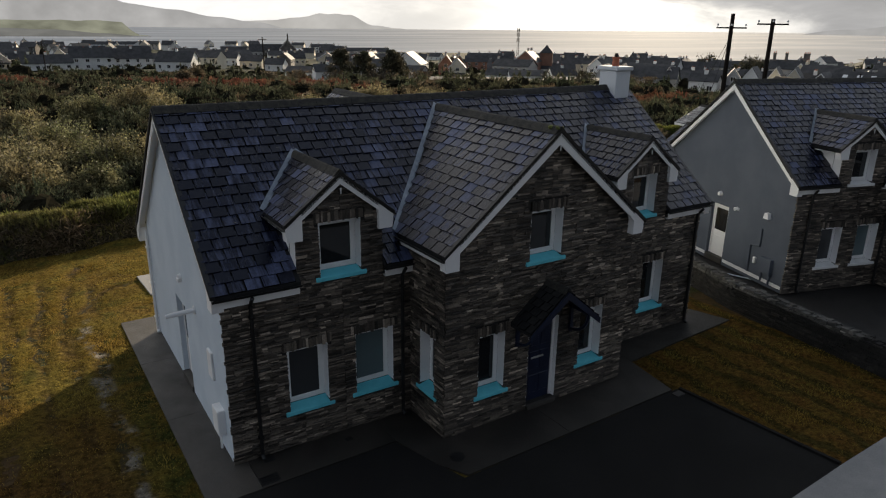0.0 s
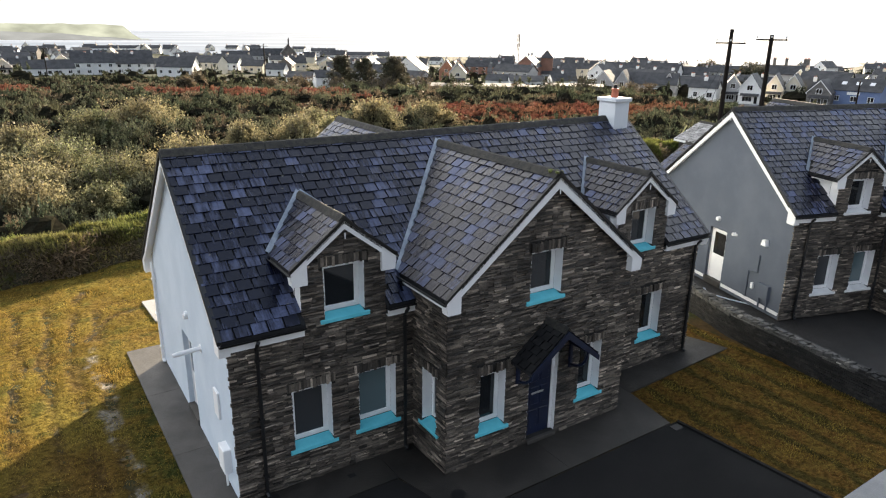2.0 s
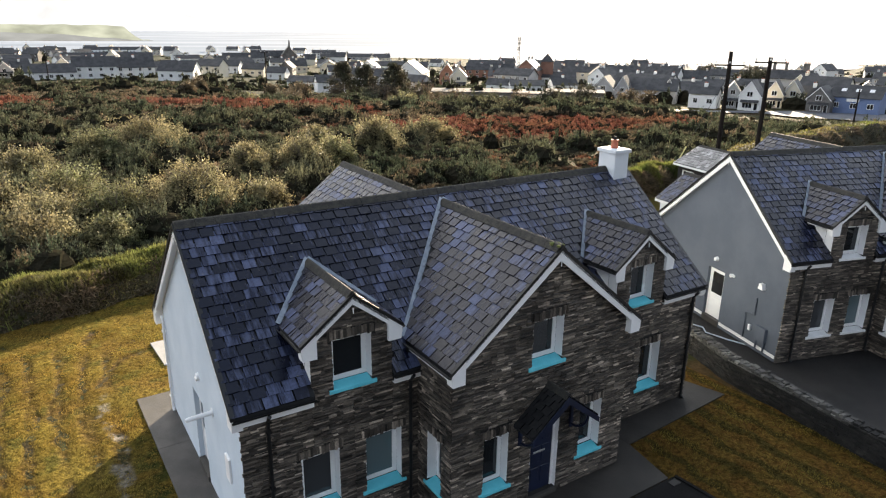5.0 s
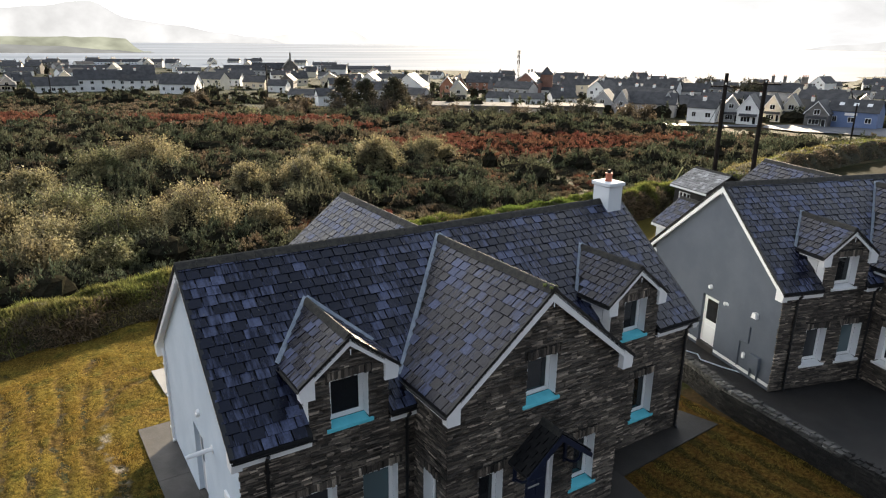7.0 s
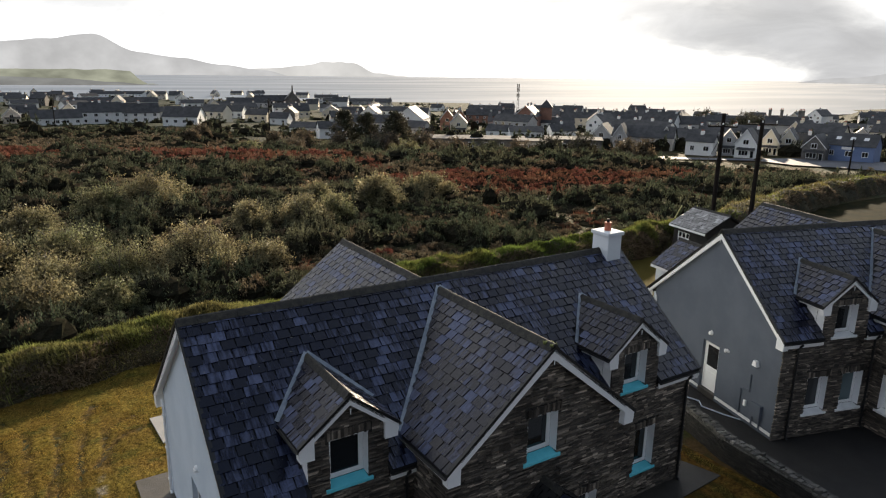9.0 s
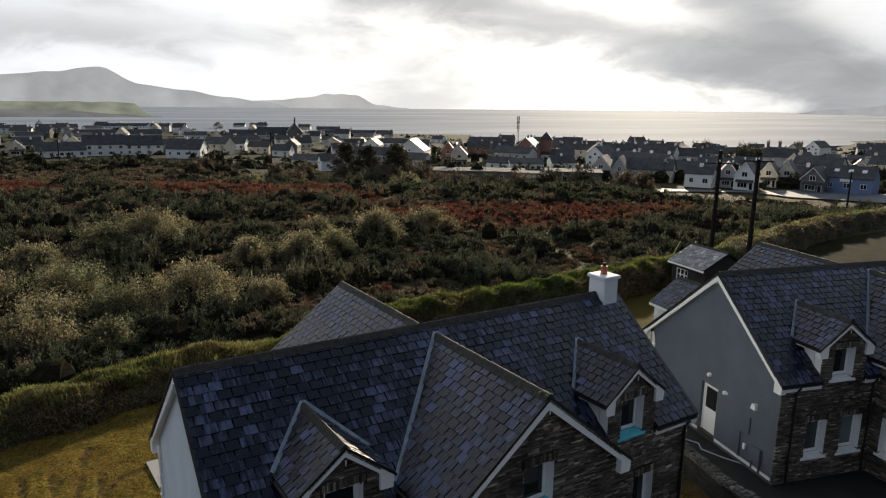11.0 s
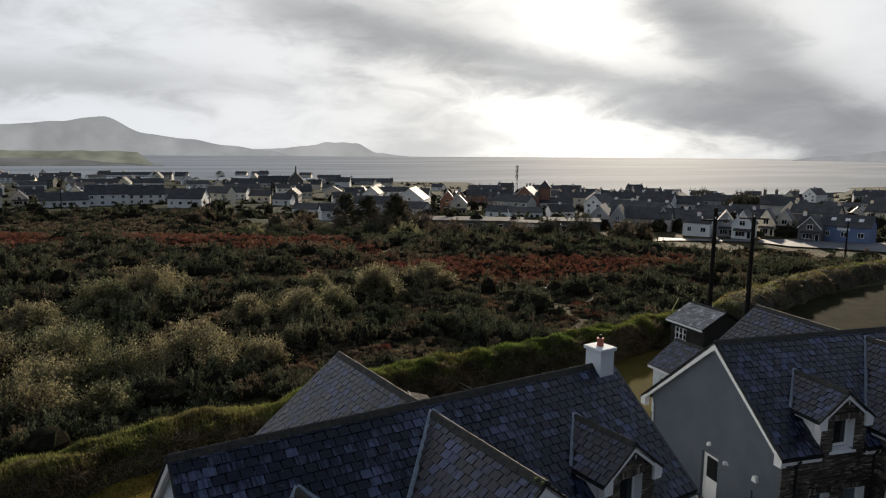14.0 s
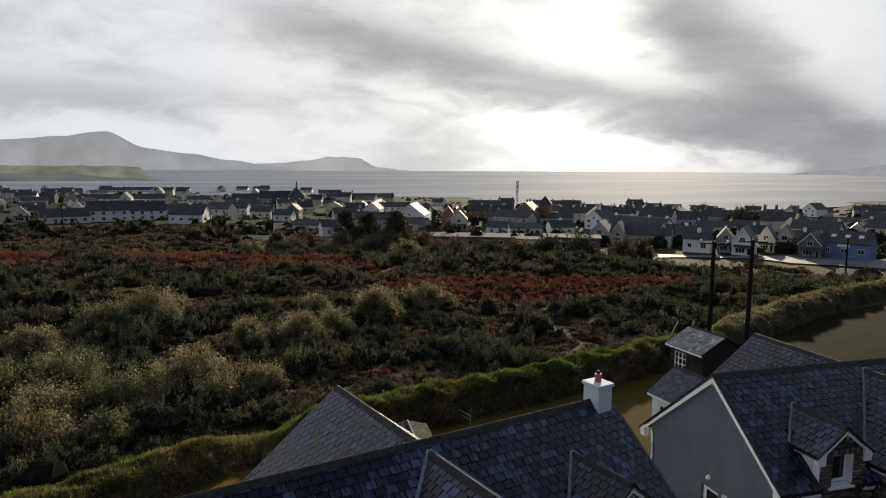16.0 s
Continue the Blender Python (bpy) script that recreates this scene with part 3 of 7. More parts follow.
def build_house(m, gable_paint, sill_paint, sill_label, label, seed, near, chimney, door_paint, porch):
    rng = random.Random(seed)
    h = empty("house", m, label=label, category="house", group="pair of stone-faced houses")
    never = lambda q: False
    F = plane(0, 0, "front")
    FP = plane(0, P_Y, "front")
    under = lambda o: (o[0], o[1], o[2] - 0.145 if o[2] > 0.5 else o[2], o[3])   # room for the sill
    # front wall
    ops = [(1.22, 2.08, 0.79, 2.08), (2.72, 3.62, 0.79, 2.10), (11.49, 12.33, 0.79, 2.12)]
    ops += [(x - 0.45, x + 0.44, 3.595, 4.65) for x in DORMERS]

    def top(u):
        for x in DORMERS:
            if abs(u - x) < 0.94:
                return D_APEX - 0.12 - abs(u - x) * 0.797
        return 3.42
    br = [q for x in DORMERS for q in (x - 0.94, x, x + 0.94)]
    stone_wall("front_wall", h, F, 0.0, WID, top, [under(o) for o in ops], rng, (lambda q: near and q.translation.x < 1.9 and q.translation.z < 2.6), br)
    gl2 = glass_mat("curtained_glass", (0.10, 0.14, 0.15), 0.06)
    gl3 = glass_mat("blind_glass", (0.045, 0.047, 0.05), 0.08)
    for i, (a, b, c, d) in enumerate(ops):
        window(h, F, a, b, c, d, sill_paint, sill_label, glass=(gl3, gl2, M_GLASS, M_GLASS, M_GLASS)[i], label=("white plastic window with a drawn mesh blind", "white plastic window with a pale curtain", "white plastic casement window with dark glass", "small white dormer window with dark glass", "small white dormer window with dark glass")[i])
    # projecting bay
    opsP = [(4.93, 5.63, 0.715, 2.05), (6.31, 7.17, 0.0, 2.10), (7.84, 8.56, 0.715, 2.05), (6.20, 7.09, 3.595, 4.64)]
    topP = lambda u: G_APEX - 0.12 - abs(u - G_X) * 0.82
    stone_wall("bay_wall", h, FP, P_X0, P_X1, topP, [under(o) for o in opsP], rng, (lambda q: near and q.translation.x < 6.3 and q.translation.z < 2.6), (G_X,))
    for i in (0, 2, 3):
        a, b, c, d = opsP[i]
        window(h, FP, a, b, c, d, sill_paint, sill_label)
    SL = plane(P_X0, 0, "left")
    sideops = [(0.42, 1.02, 0.79, 2.08)]
    stone_wall("bay_side", h, SL, 0.0, -P_Y, lambda u: 4.0, [under(o) for o in sideops], rng, (lambda q: near), ())
    window(h, SL, *sideops[0], sill_paint, sill_label, label="narrow white side window with dark glass")
    SR = plane(P_X1, P_Y, "right")
    stone_wall("bay_side", h, SR, 0.0, -P_Y, lambda u: 4.0, [], rng, never, ())
    # gable and back walls
    inset = 0.30
    side_door = (3.30, 4.30, 0.04, 2.12) if near else (3.05, 4.0, 0.10, 2.10)
    gt = lambda y: main_z(y) - 0.13
    pierced_wall("gable_wall", h, plane(0, 0, "left"), -DEP, -0.002, lambda u: gt(-u), [(-side_door[1], -side_door[0], side_door[2], side_door[3])], (-R_Y,), gable_paint, "smooth painted rendered gable wall")
    pierced_wall("gable_wall", h, plane(WID, 0, "right"), 0.002, DEP, gt, [], (R_Y,), gable_paint, "smooth painted rendered gable wall")
    d = empty("side_door", None, label="white half-glazed side door" if not near else "white side door deep in its reveal")
    d.parent = h
    y0, y1, z0, z1 = side_door
    boxes("door_frame", [(.12, .19, y0, y0 + .07, z0, z1), (.12, .19, y1 - .07, y1, z0, z1), (.12, .19, y0 + .07, y1 - .07, z1 - .07, z1)], M_UPVC, d, .005)
    boxes("door_leaf", [(.14, .18, y0 + .075, y1 - .075, z0, z1 - .075), (.128, .15, y0 + .2, y1 - .2, z0 + .18, z0 + .75)], M_UPVC, d, .006)
    boxes("pane", [(.125, .135, y0 + .17, y1 - .17, z0 + .98, z1 - .18)], M_GLASS, d)
    boxes("door_step", [(-.04, .13, y0 + .003, y1 - .003, BASE, z0 + .008)], M_CONC, d)
    boxes("back_wall", [(inset, WID - inset, DEP - 0.3, DEP, BASE, main_z(DEP) - 0.13)], gable_paint, h)
    # roof slabs: eave pieces between the dormers and the bay, the rest behind them
    polys = []
    XL, XR = -0.17, WID + 0.24
    cuts = [(XL, DORMERS[0] - 0.92, E_Y), (DORMERS[0] - 0.92, DORMERS[0] + 0.92, 0.35), (DORMERS[0] + 0.92, P_X0 + 0.1, E_Y), (P_X0 + 0.1, P_X1 - 0.1, 0.35), (P_X1 - 0.1, DORMERS[1] - 0.92, E_Y), (DORMERS[1] - 0.92, DORMERS[1] + 0.92, 0.35), (DORMERS[1] + 0.92, XR, E_Y)]
    for a, b, y in cuts:
        polys.append([(a, y, main_z(y)), (b, y, main_z(y)), (b, R_Y, R_Z), (a, R_Y, R_Z)])
    roof = roof_slab("roof", h, polys)
    back = roof_slab("back_roof", h, [[(XR, B_Y, B_Z), (XL, B_Y, B_Z), (XL, R_Y, R_Z), (XR, R_Y, R_Z)]])
    ln = math.hypot(1, K)
    Vm = Vector((0, 1, K)).normalized()

    def covered(x, y):
        z = main_z(y)
        for c in DORMERS:
            d = abs(x - c)
            if d < D_HALF and D_APEX - 0.797 * d > z + 0.02 and (d < 0.94 or D_APEX - 0.797 * d - z < 0.05):
                return True
        d = abs(x - G_X)
        return d < G_HALF and G_APEX - 0.82 * d > z + 0.03 and y > -0.2 and d < G_HALF - 0.1

    inside = lambda u, v: not covered(XL + u, E_Y + v / ln) and not any(a < XL + u < b and E_Y + v / ln < y - .05 for a, b, y in cuts if y > 0)
    slope(roof, (XL, E_Y, E_Z), (1, 0, 0), Vm, XR - XL, (R_Y - E_Y) * ln, inside, rng, (lambda q: near and q.translation.x < 4.6 and q.translation.z > 3.9))
    slope(back, (XR, B_Y, B_Z), (-1, 0, 0), (0, -1, K), XR - XL, (B_Y - R_Y) * ln, lambda u, v: True, rng, never)
    ridge(roof, (XL, R_Y, R_Z + 0.03), (XR, R_Y, R_Z + 0.03))
    gable_trim(h, plane(XL, 0, "left"), -R_Y, R_Z, ((B_Y - R_Y, B_Z), (R_Y - E_Y, E_Z)))
    gable_trim(h, plane(XR, 0, "right"), R_Y, R_Z, ((R_Y - E_Y, E_Z), (B_Y - R_Y, B_Z)))
    # soffits under the verges
    for x0, x1 in ((XL + .04, 0.0), (WID, XR - .04)):
        bm = bmesh.new()
        prism(bm, [(x0, E_Y + .1, main_z(E_Y + .1) - 0.17), (x0, R_Y, R_Z - 0.17), (x0, B_Y - .1, main_z(B_Y - .1) - 0.17), (x0, B_Y - .1, main_z(B_Y - .1) - 0.20), (x0, R_Y, R_Z - 0.20), (x0, E_Y + .1, main_z(E_Y + .1) - 0.20)], (x1 - x0, 0, 0))
        part("soffit", bm, M_UPVC, h)
    # eaves: fascia, soffit and gutter
    for a, b, y in cuts:
        if y < 0:
            boxes("fascia", [(a + .02, b - .02, -0.125, -0.10, 3.33, 3.50), (a + .02, b - .02, -0.10, 0.03, 3.33, 3.355)], M_UPVC, h)
            gutter(h, (a, E_Y - 0.03, 3.55), (b, E_Y - 0.03, 3.55))
    gutter(h, (XL, B_Y + .05, B_Z - .05), (XR, B_Y + .05, B_Z - .05))
    for x, y in ((0.55, -0.075), (3.83, -0.075), (13.52, -0.075)):
        downpipe(h, x, y, BASE, 3.52, M_BLACK)
    downpipe(h, -0.06, DEP - 0.15, BASE, 2.95, M_UPVC, -0.1)
    # dormers
    for c in DORMERS:
        y0 = -0.10
        yt = (D_APEX - E_Z) / K + E_Y
        ye = (D_EAVE - E_Z) / K + E_Y
        dr = roof_slab("dormer_roof", h, [[(c, y0, D_APEX), (c, yt, D_APEX), (c + s * D_HALF, ye, D_EAVE), (c + s * D_HALF, y0, D_EAVE)][::s] for s in (-1, 1)])
        kd = (D_APEX - D_EAVE) / D_HALF
        for s in (-1, 1):
            V = Vector((-s, 0, kd)).normalized()
            U = Vector((0, s, 0))
            ld = math.hypot(D_HALF, D_APEX - D_EAVE)
            start = (c + s * D_HALF, y0 if s > 0 else yt, D_EAVE)
            if s > 0:
                ins = lambda u, v: y0 + u < ye + (yt - ye) * v / ld - 0.02
            else:
                ins = lambda u, v: yt - u < ye + (yt - ye) * v / ld - 0.02
            slope(dr, start, U, V, yt - y0, ld, ins, rng, (lambda q: near), wide=0.30, gauge=0.235)
            strip(dr, (c + s * D_HALF, ye, D_EAVE), (c, yt + .03, D_APEX + .02), 0.15, (-s * 0.25, -K, 1), M_LEAD, "lead_valley", 0.035)
            bm = bmesh.new()
            e = D_EAVE - 0.10
            x = c + s * 0.93
            prism(bm, [(x, 0.0, main_z(0) - .02), (x, (e - E_Z) / K + E_Y, e), (x, 0.0, e)], (-s * 0.06, 0, 0))
            part("dormer_cheek", bm, M_UPVC, h, "white panelled dormer cheek")
            boxes("dormer_soffit", [(min(x, c + s * (D_HALF - .01)), max(x, c + s * (D_HALF - .01)), y0 + .03, ye - .03, e - 0.06, e - 0.035)], M_UPVC, h)
            gutter(h, (c + s * (D_HALF + .03), y0, D_EAVE - .05), (c + s * (D_HALF + .03), ye + .05, D_EAVE - .05), 0.045)
        ridge(dr, (c, y0, D_APEX + .025), (c, yt - 0.05, D_APEX + .025), 0.13, 0.09)
        gable_trim(h, plane(0, y0, "front"), c, D_APEX, ((D_HALF, D_EAVE), (D_HALF, D_EAVE)), 0.14)
    # bay roof
    yt = (G_APEX - E_Z) / K + E_Y
    ye = (G_EAVE - E_Z) / K + E_Y
    br_ = roof_slab("bay_roof", h, [[(G_X, G_Y, G_APEX), (G_X, yt, G_APEX), (G_X + s * G_HALF, ye, G_EAVE), (G_X + s * G_HALF, G_Y, G_EAVE)][::s] for s in (-1, 1)])
    kg = (G_APEX - G_EAVE) / G_HALF
    lg = math.hypot(G_HALF, G_APEX - G_EAVE)
    for s in (-1, 1):
        V = Vector((-s, 0, kg)).normalized()
        start = (G_X + s * G_HALF, G_Y if s > 0 else yt, G_EAVE)
        if s > 0:
            ins = lambda u, v: G_Y + u < ye + (yt - ye) * v / lg - 0.02
        else:
            ins = lambda u, v: yt - u < ye + (yt - ye) * v / lg - 0.02
        slope(br_, start, (0, s, 0), V, yt - G_Y, lg, ins, rng, (lambda q, s=s: near and s < 0), wide=0.33, gauge=0.25)
        strip(br_, (G_X + s * G_HALF, ye, G_EAVE), (G_X, yt + .03, G_APEX + .02), 0.17, (-s * 0.25, -K, 1), M_LEAD, "lead_valley", 0.035)
        x0, x1 = sorted((G_X + s * G_HALF, G_X + s * (G_HALF - 0.16)))
        boxes("bay_fascia", [(x0 + .015, x1, G_Y + .06, ye - 0.05, G_EAVE - 0.22, G_EAVE - 0.08)], M_UPVC, h)
        gutter(h, (G_X + s * (G_HALF + .03), G_Y, G_EAVE - .05), (G_X + s * (G_HALF + .03), ye + .05, G_EAVE - .05))
    ridge(br_, (G_X, G_Y, G_APEX + .03), (G_X, yt - .05, G_APEX + .03))
    gable_trim(h, plane(0, G_Y, "front"), G_X, G_APEX, ((G_HALF, G_EAVE), (G_HALF, G_EAVE)), 0.2)
    if near:
        bm = bmesh.new()
        for i in range(14):
            bmesh.ops.create_icosphere(bm, subdivisions=1, radius=rng.uniform(.015, .045), matrix=Matrix.Translation((G_X + rng.uniform(-.12, .08), G_Y + rng.uniform(0, .35), G_APEX + .05 - rng.uniform(0, .04))))
        part("moss_clump", bm, M_MOSS, br_, "yellow-green moss")
    # rear wing
    wx, wy, wz = (6.98, 10.27, 6.16) if near else (7.0, 9.6, 6.2)
    kz, wh = 0.79, 4.0 if near else 3.0
    rw = roof_slab("rear_wing_roof", h, [[(wx, wy, wz), (wx, R_Y + .12, wz), (wx + s * wh, R_Y + .12, wz - wh * kz), (wx + s * wh, wy, wz - wh * kz)][::-s] for s in (-1, 1)])
    lw = math.hypot(wh, wh * kz)
    for s in (-1, 1):
        V = Vector((-s, 0, kz)).normalized()
        start = (wx + s * wh, R_Y + .12 if s > 0 else wy, wz - wh * kz)
        vis = lambda u, v, s=s: main_z((R_Y + .12 + u) if s > 0 else wy - u) < wz - (lw - v) / lw * wh * kz + .05
        slope(rw, start, (0, s, 0), V, wy - R_Y - .12, lw, vis, rng, never)
    ridge(rw, (wx, R_Y + .2, wz + .03), (wx, wy, wz + .03))
    bm = bmesh.new()
    e = wz - (wh - .03) * kz - .1
    prism(bm, [(wx - wh + .25, wy - .2, BASE), (wx + wh - .25, wy - .2, BASE), (wx + wh - .25, wy - .2, e), (wx, wy - .2, wz - .13), (wx - wh + .25, wy - .2, e)], (0, DEP - wy - 0.2, 0))
    part("rear_wing", bm, gable_paint, h)
    gable_trim(h, plane(0, wy, "back"), -wx, wz, ((wh, wz - wh * kz), (wh, wz - wh * kz)))
    # chimney on the ridge
    if chimney:
        x0, x1, y0, y1 = 13.07, 13.67, 3.10, 3.81
        ch = boxes("chimney", [(x0, x1, y0, y1, 5.9, 7.08)], M_WHITE, h, 0.012, "white rendered chimney stack")
        boxes("cap", [(x0 - .06, x1 + .06, y0 - .06, y1 + .06, 7.08, 7.20)], M_WHITE, ch, 0.02)
        bm = bmesh.new()
        tube(bm, (13.37, 3.46, 7.18), (13.37, 3.46, 7.42), 0.115, 0.10, 14)
        tube(bm, (13.37, 3.46, 7.42), (13.37, 3.46, 7.47), 0.125, 0.12, 14)
        part("chimney_pot", bm, M_POT, ch, "terracotta chimney pot")
        bm = bmesh.new()
        tube(bm, (13.37, 3.46, 7.46), (13.37, 3.46, 7.58), 0.06, 0.05, 10)
        part("cowl", bm, M_UNDER, ch)
    # front door and its porch roof
    d = empty("front_door", None, label="dark navy panelled front door with a white frame")
    d.parent = h
    a, b, c, t = opsP[1]
    boxes("door_frame", [(a, a + .07, P_Y + .10, P_Y + .18, c, t), (b - .07, b, P_Y + .10, P_Y + .18, c, t), (a + .07, b - .07, P_Y + .10, P_Y + .18, t - .07, t)], M_UPVC, d, .005)
    bm = bmesh.new()
    box(bm, a + .075, b - .075, P_Y + .12, P_Y + .165, c, t - .075, .004)
    for r in range(3):
        for q in range(2):
            x = a + .15 + q * .31
            box(bm, x, x + .25, P_Y + .105, P_Y + .13, c + .2 + r * .6, c + .66 + r * .6, .012)
    leaf = part("door_leaf", bm, door_paint, d)
    boxes("letter_plate", [(a + .20, b - .30, P_Y + .095, P_Y + .115, 1.08, 1.13)], M_STEEL, leaf, .004, "brass letter plate")
    boxes("door_reveal", [(b - .004, b + .012, P_Y - .006, P_Y + .10, c, t), (a - .012, a + .004, P_Y - .006, P_Y + .10, c, t)], M_UPVC, d)
    boxes("door_step", [(a + .002, b - .002, P_Y - .09, P_Y + .12, BASE, -0.004)], M_CONC, d, .01)
    if porch:
        px, ph, pz, pe, py = 6.72, 0.97, 3.01, 2.22, P_Y - 0.74
        p = roof_slab("porch_roof", h, [[(px, py, pz), (px, P_Y - .03, pz), (px + s * ph, P_Y - .03, pe), (px + s * ph, py, pe)][::s] for s in (-1, 1)], 0.06)
        lp = math.hypot(ph, pz - pe)
        for s in (-1, 1):
            slope(p, (px + s * ph, py if s > 0 else P_Y - .03, pe), (0, s, 0), Vector((-s * ph, 0, pz - pe)), P_Y - .03 - py, lp, lambda u, v: True, rng, lambda q: near, wide=0.25, gauge=0.2, field=M_OLDSLATE, pieces=OLD_MESHES)
            bm = bmesh.new()
            prism(bm, [(px, py - .03, pz - .02), (px + s * (ph + .02), py - .03, pe - .03), (px + s * (ph + .02), py - .03, pe - .17), (px, py - .03, pz - .19)], (0, .035, 0))
            part("porch_barge", bm, door_paint, p, "navy painted timber barge board")
            # curved bracket
            bm = bmesh.new()
            x = px + s * 0.78
            box(bm, x - .04, x + .04, P_Y - .09, P_Y - .03, 1.63, 2.30)
            box(bm, x - .04, x + .04, py + .06, P_Y - .03, 2.24, 2.32)
            pts = [(P_Y - .09 - .52 * math.sin(q * math.pi / 12), 1.71 + .53 * (1 - math.cos(q * math.pi / 12))) for q in range(7)]
            for (y0, z0), (y1, z1) in zip(pts, pts[1:]):
                tube(bm, (x, y0, z0), (x, y1, z1), .035, n=6)
            part("porch_bracket", bm, door_paint, p)
        ridge(p, (px, py, pz + .03), (px, P_Y - .03, pz + .03), 0.11, 0.08)
    return h


def fixture(name, house, label, bm, paint):
    return part(name, bm, paint, house, label)


def gable_fixtures(h, first):
    """Flue, vents, lamps, meter boxes and conduits on the gable wall that faces the path."""
    if first:
        bm = bmesh.new()
        tube(bm, (0.02, 2.28, 2.43), (-0.52, 2.28, 2.40), 0.055, n=14)
        tube(bm, (-0.50, 2.28, 2.401), (-0.60, 2.28, 2.395), 0.05, 0.045, 14)
        tube(bm, (0.0, 2.28, 2.43), (-0.02, 2.28, 2.43), 0.10, n=14)
        fixture("boiler_flue", h, "white plastic boiler flue pipe", bm, M_UPVC)
        bm = bmesh.new()
        tube(bm, (0.01, 3.42, 2.80), (-0.06, 3.42, 2.80), 0.10, 0.085, 16)
        box(bm, -.085, -.05, 3.35, 3.49, 2.72, 2.80)
        fixture("wall_vent", h, "round white wall vent with hood", bm, M_UPVC)
        bm = bmesh.new()
        box(bm, -.05, .02, .96, 1.30, 1.34, 1.96, .012)
        fixture("meter_box", h, "flush white meter cupboard", bm, M_UPVC)
        bm = bmesh.new()
        box(bm, -.16, .02, .42, .82, .36, .92, .015)
        tube(bm, (-.06, .70, .36), (-.06, .70, BASE), .025, n=8)
        fixture("meter_box", h, "white wall-mounted meter box with a pipe", bm, M_UPVC)
    else:
        bm = bmesh.new()
        tube(bm, (0.01, 3.59, 2.50), (-0.10, 3.59, 2.50), 0.10, 0.07, 14)
        fixture("bulkhead_lamp", h, "round white outdoor bulkhead lamp", bm, M_UPVC)
        bm = bmesh.new()
        tube(bm, (0.01, 2.62, 2.18), (-0.125, 2.62, 2.155), 0.055, n=12)
        box(bm, -.07, .01, 2.50, 2.74, 2.12, 2.20, .01)
        fixture("overflow_pipe", h, "short white overflow pipe", bm, M_UPVC)
        bm = bmesh.new()
        prism(bm, [(0.0, .94, 2.22), (0.0, 1.18, 2.22), (0.0, 1.13, 2.42), (0.0, .99, 2.42)], (-.14, 0, 0))
        fixture("flood_lamp", h, "small white sensor flood lamp", bm, M_UPVC)
        bm = bmesh.new()
        for a, b in (((1.24, 1.80), (1.24, 1.18)), ((1.24, 1.18), (1.66, 1.12)), ((1.66, 1.12), (1.66, .12))):
            tube(bm, (-.03, a[0], a[1]), (-.03, b[0], b[1]), .028, n=8)
        fixture("conduit", h, "grey painted cable conduit", bm, M_GREY)
        bm = bmesh.new()
        box(bm, -.13, .01, .52, 1.02, .36, .90, .012)
        tube(bm, (-.05, .95, .36), (-.05, .95, 0), .03, n=8)
        tube(bm, (-.05, .58, .36), (-.05, .58, 0), .03, n=8)
        fixture("meter_box", h, "grey painted meter box on two pipes", bm, M_GREY)
        bm = bmesh.new()
        box(bm, -.07, .01, 1.32, 1.44, .52, .74, .012)
        fixture("socket_box", h, "small white outdoor socket", bm, M_UPVC)
        bm = bmesh.new()
        box(bm, -.012, .0, .05, 3.0, 0.0, .12)
        box(bm, -.012, .0, 4.05, 6.8, 0.0, .12)
        fixture("plinth", h, "white painted plinth strip", bm, M_UPVC)


MAIN = build_house(pose(-0.112, 0.069, 0.116, 0, 0, -1.08), M_WHITE_SHADE, M_AQUA, "turquoise painted concrete sill", "two-storey slate-roofed house with split stone front and white gable, bluish shade painted in", 3, True, True, M_NAVY, True)
NEXT = build_house(pose(18.106, -0.518, 0.13, 0, 0, -17.19), M_GREY, M_SILLWHITE, "white painted concrete sill", "two-storey slate-roofed house with split stone front and grey gable", 8, False, False, M_UPVC, True)
gable_fixtures(MAIN, True)
gable_fixtures(NEXT, False)


# ---- ground, sea and hills ----
def smoothstep(a, b, x):
    t = min(1.0, max(0.0, (x - a) / (b - a)))
    return t * t * (3 - 2 * t)


def ahead(x, y):
    return (x + 3) * 0.553 + (y + 12) * 0.833


def ground_z(x, y):
    """Level round the houses, an uneven heath, a fall behind it to the village, then gently down to the sea."""
    d = ahead(x, y)
    bear = math.degrees(math.atan2(x + 3, y + 12))
    e = d + 24 * smoothstep(46, 60, bear)
    z = -7.9 * smoothstep(92, 166, e) - 0.0195 * max(0.0, d - 160) - 0.02 * max(0.0, d - 1000)
    z -= smoothstep(180, 300, d) * (1 - smoothstep(560, 680, d)) * (1.0 + 1.7 * smoothstep(14, 24, bear))
    z -= 4.5 * smoothstep(500, 540, d) * smoothstep(36, 42, bear) * (1 - smoothstep(61, 65, bear))
    rough = smoothstep(23, 32, y) * (1 - smoothstep(110, 160, d))
    z += rough * (0.35 * noise.noise((x * 0.11, y * 0.11, 3.1)) + 0.12 * noise.noise((x * 0.4, y * 0.4, 7.7)))
    return z


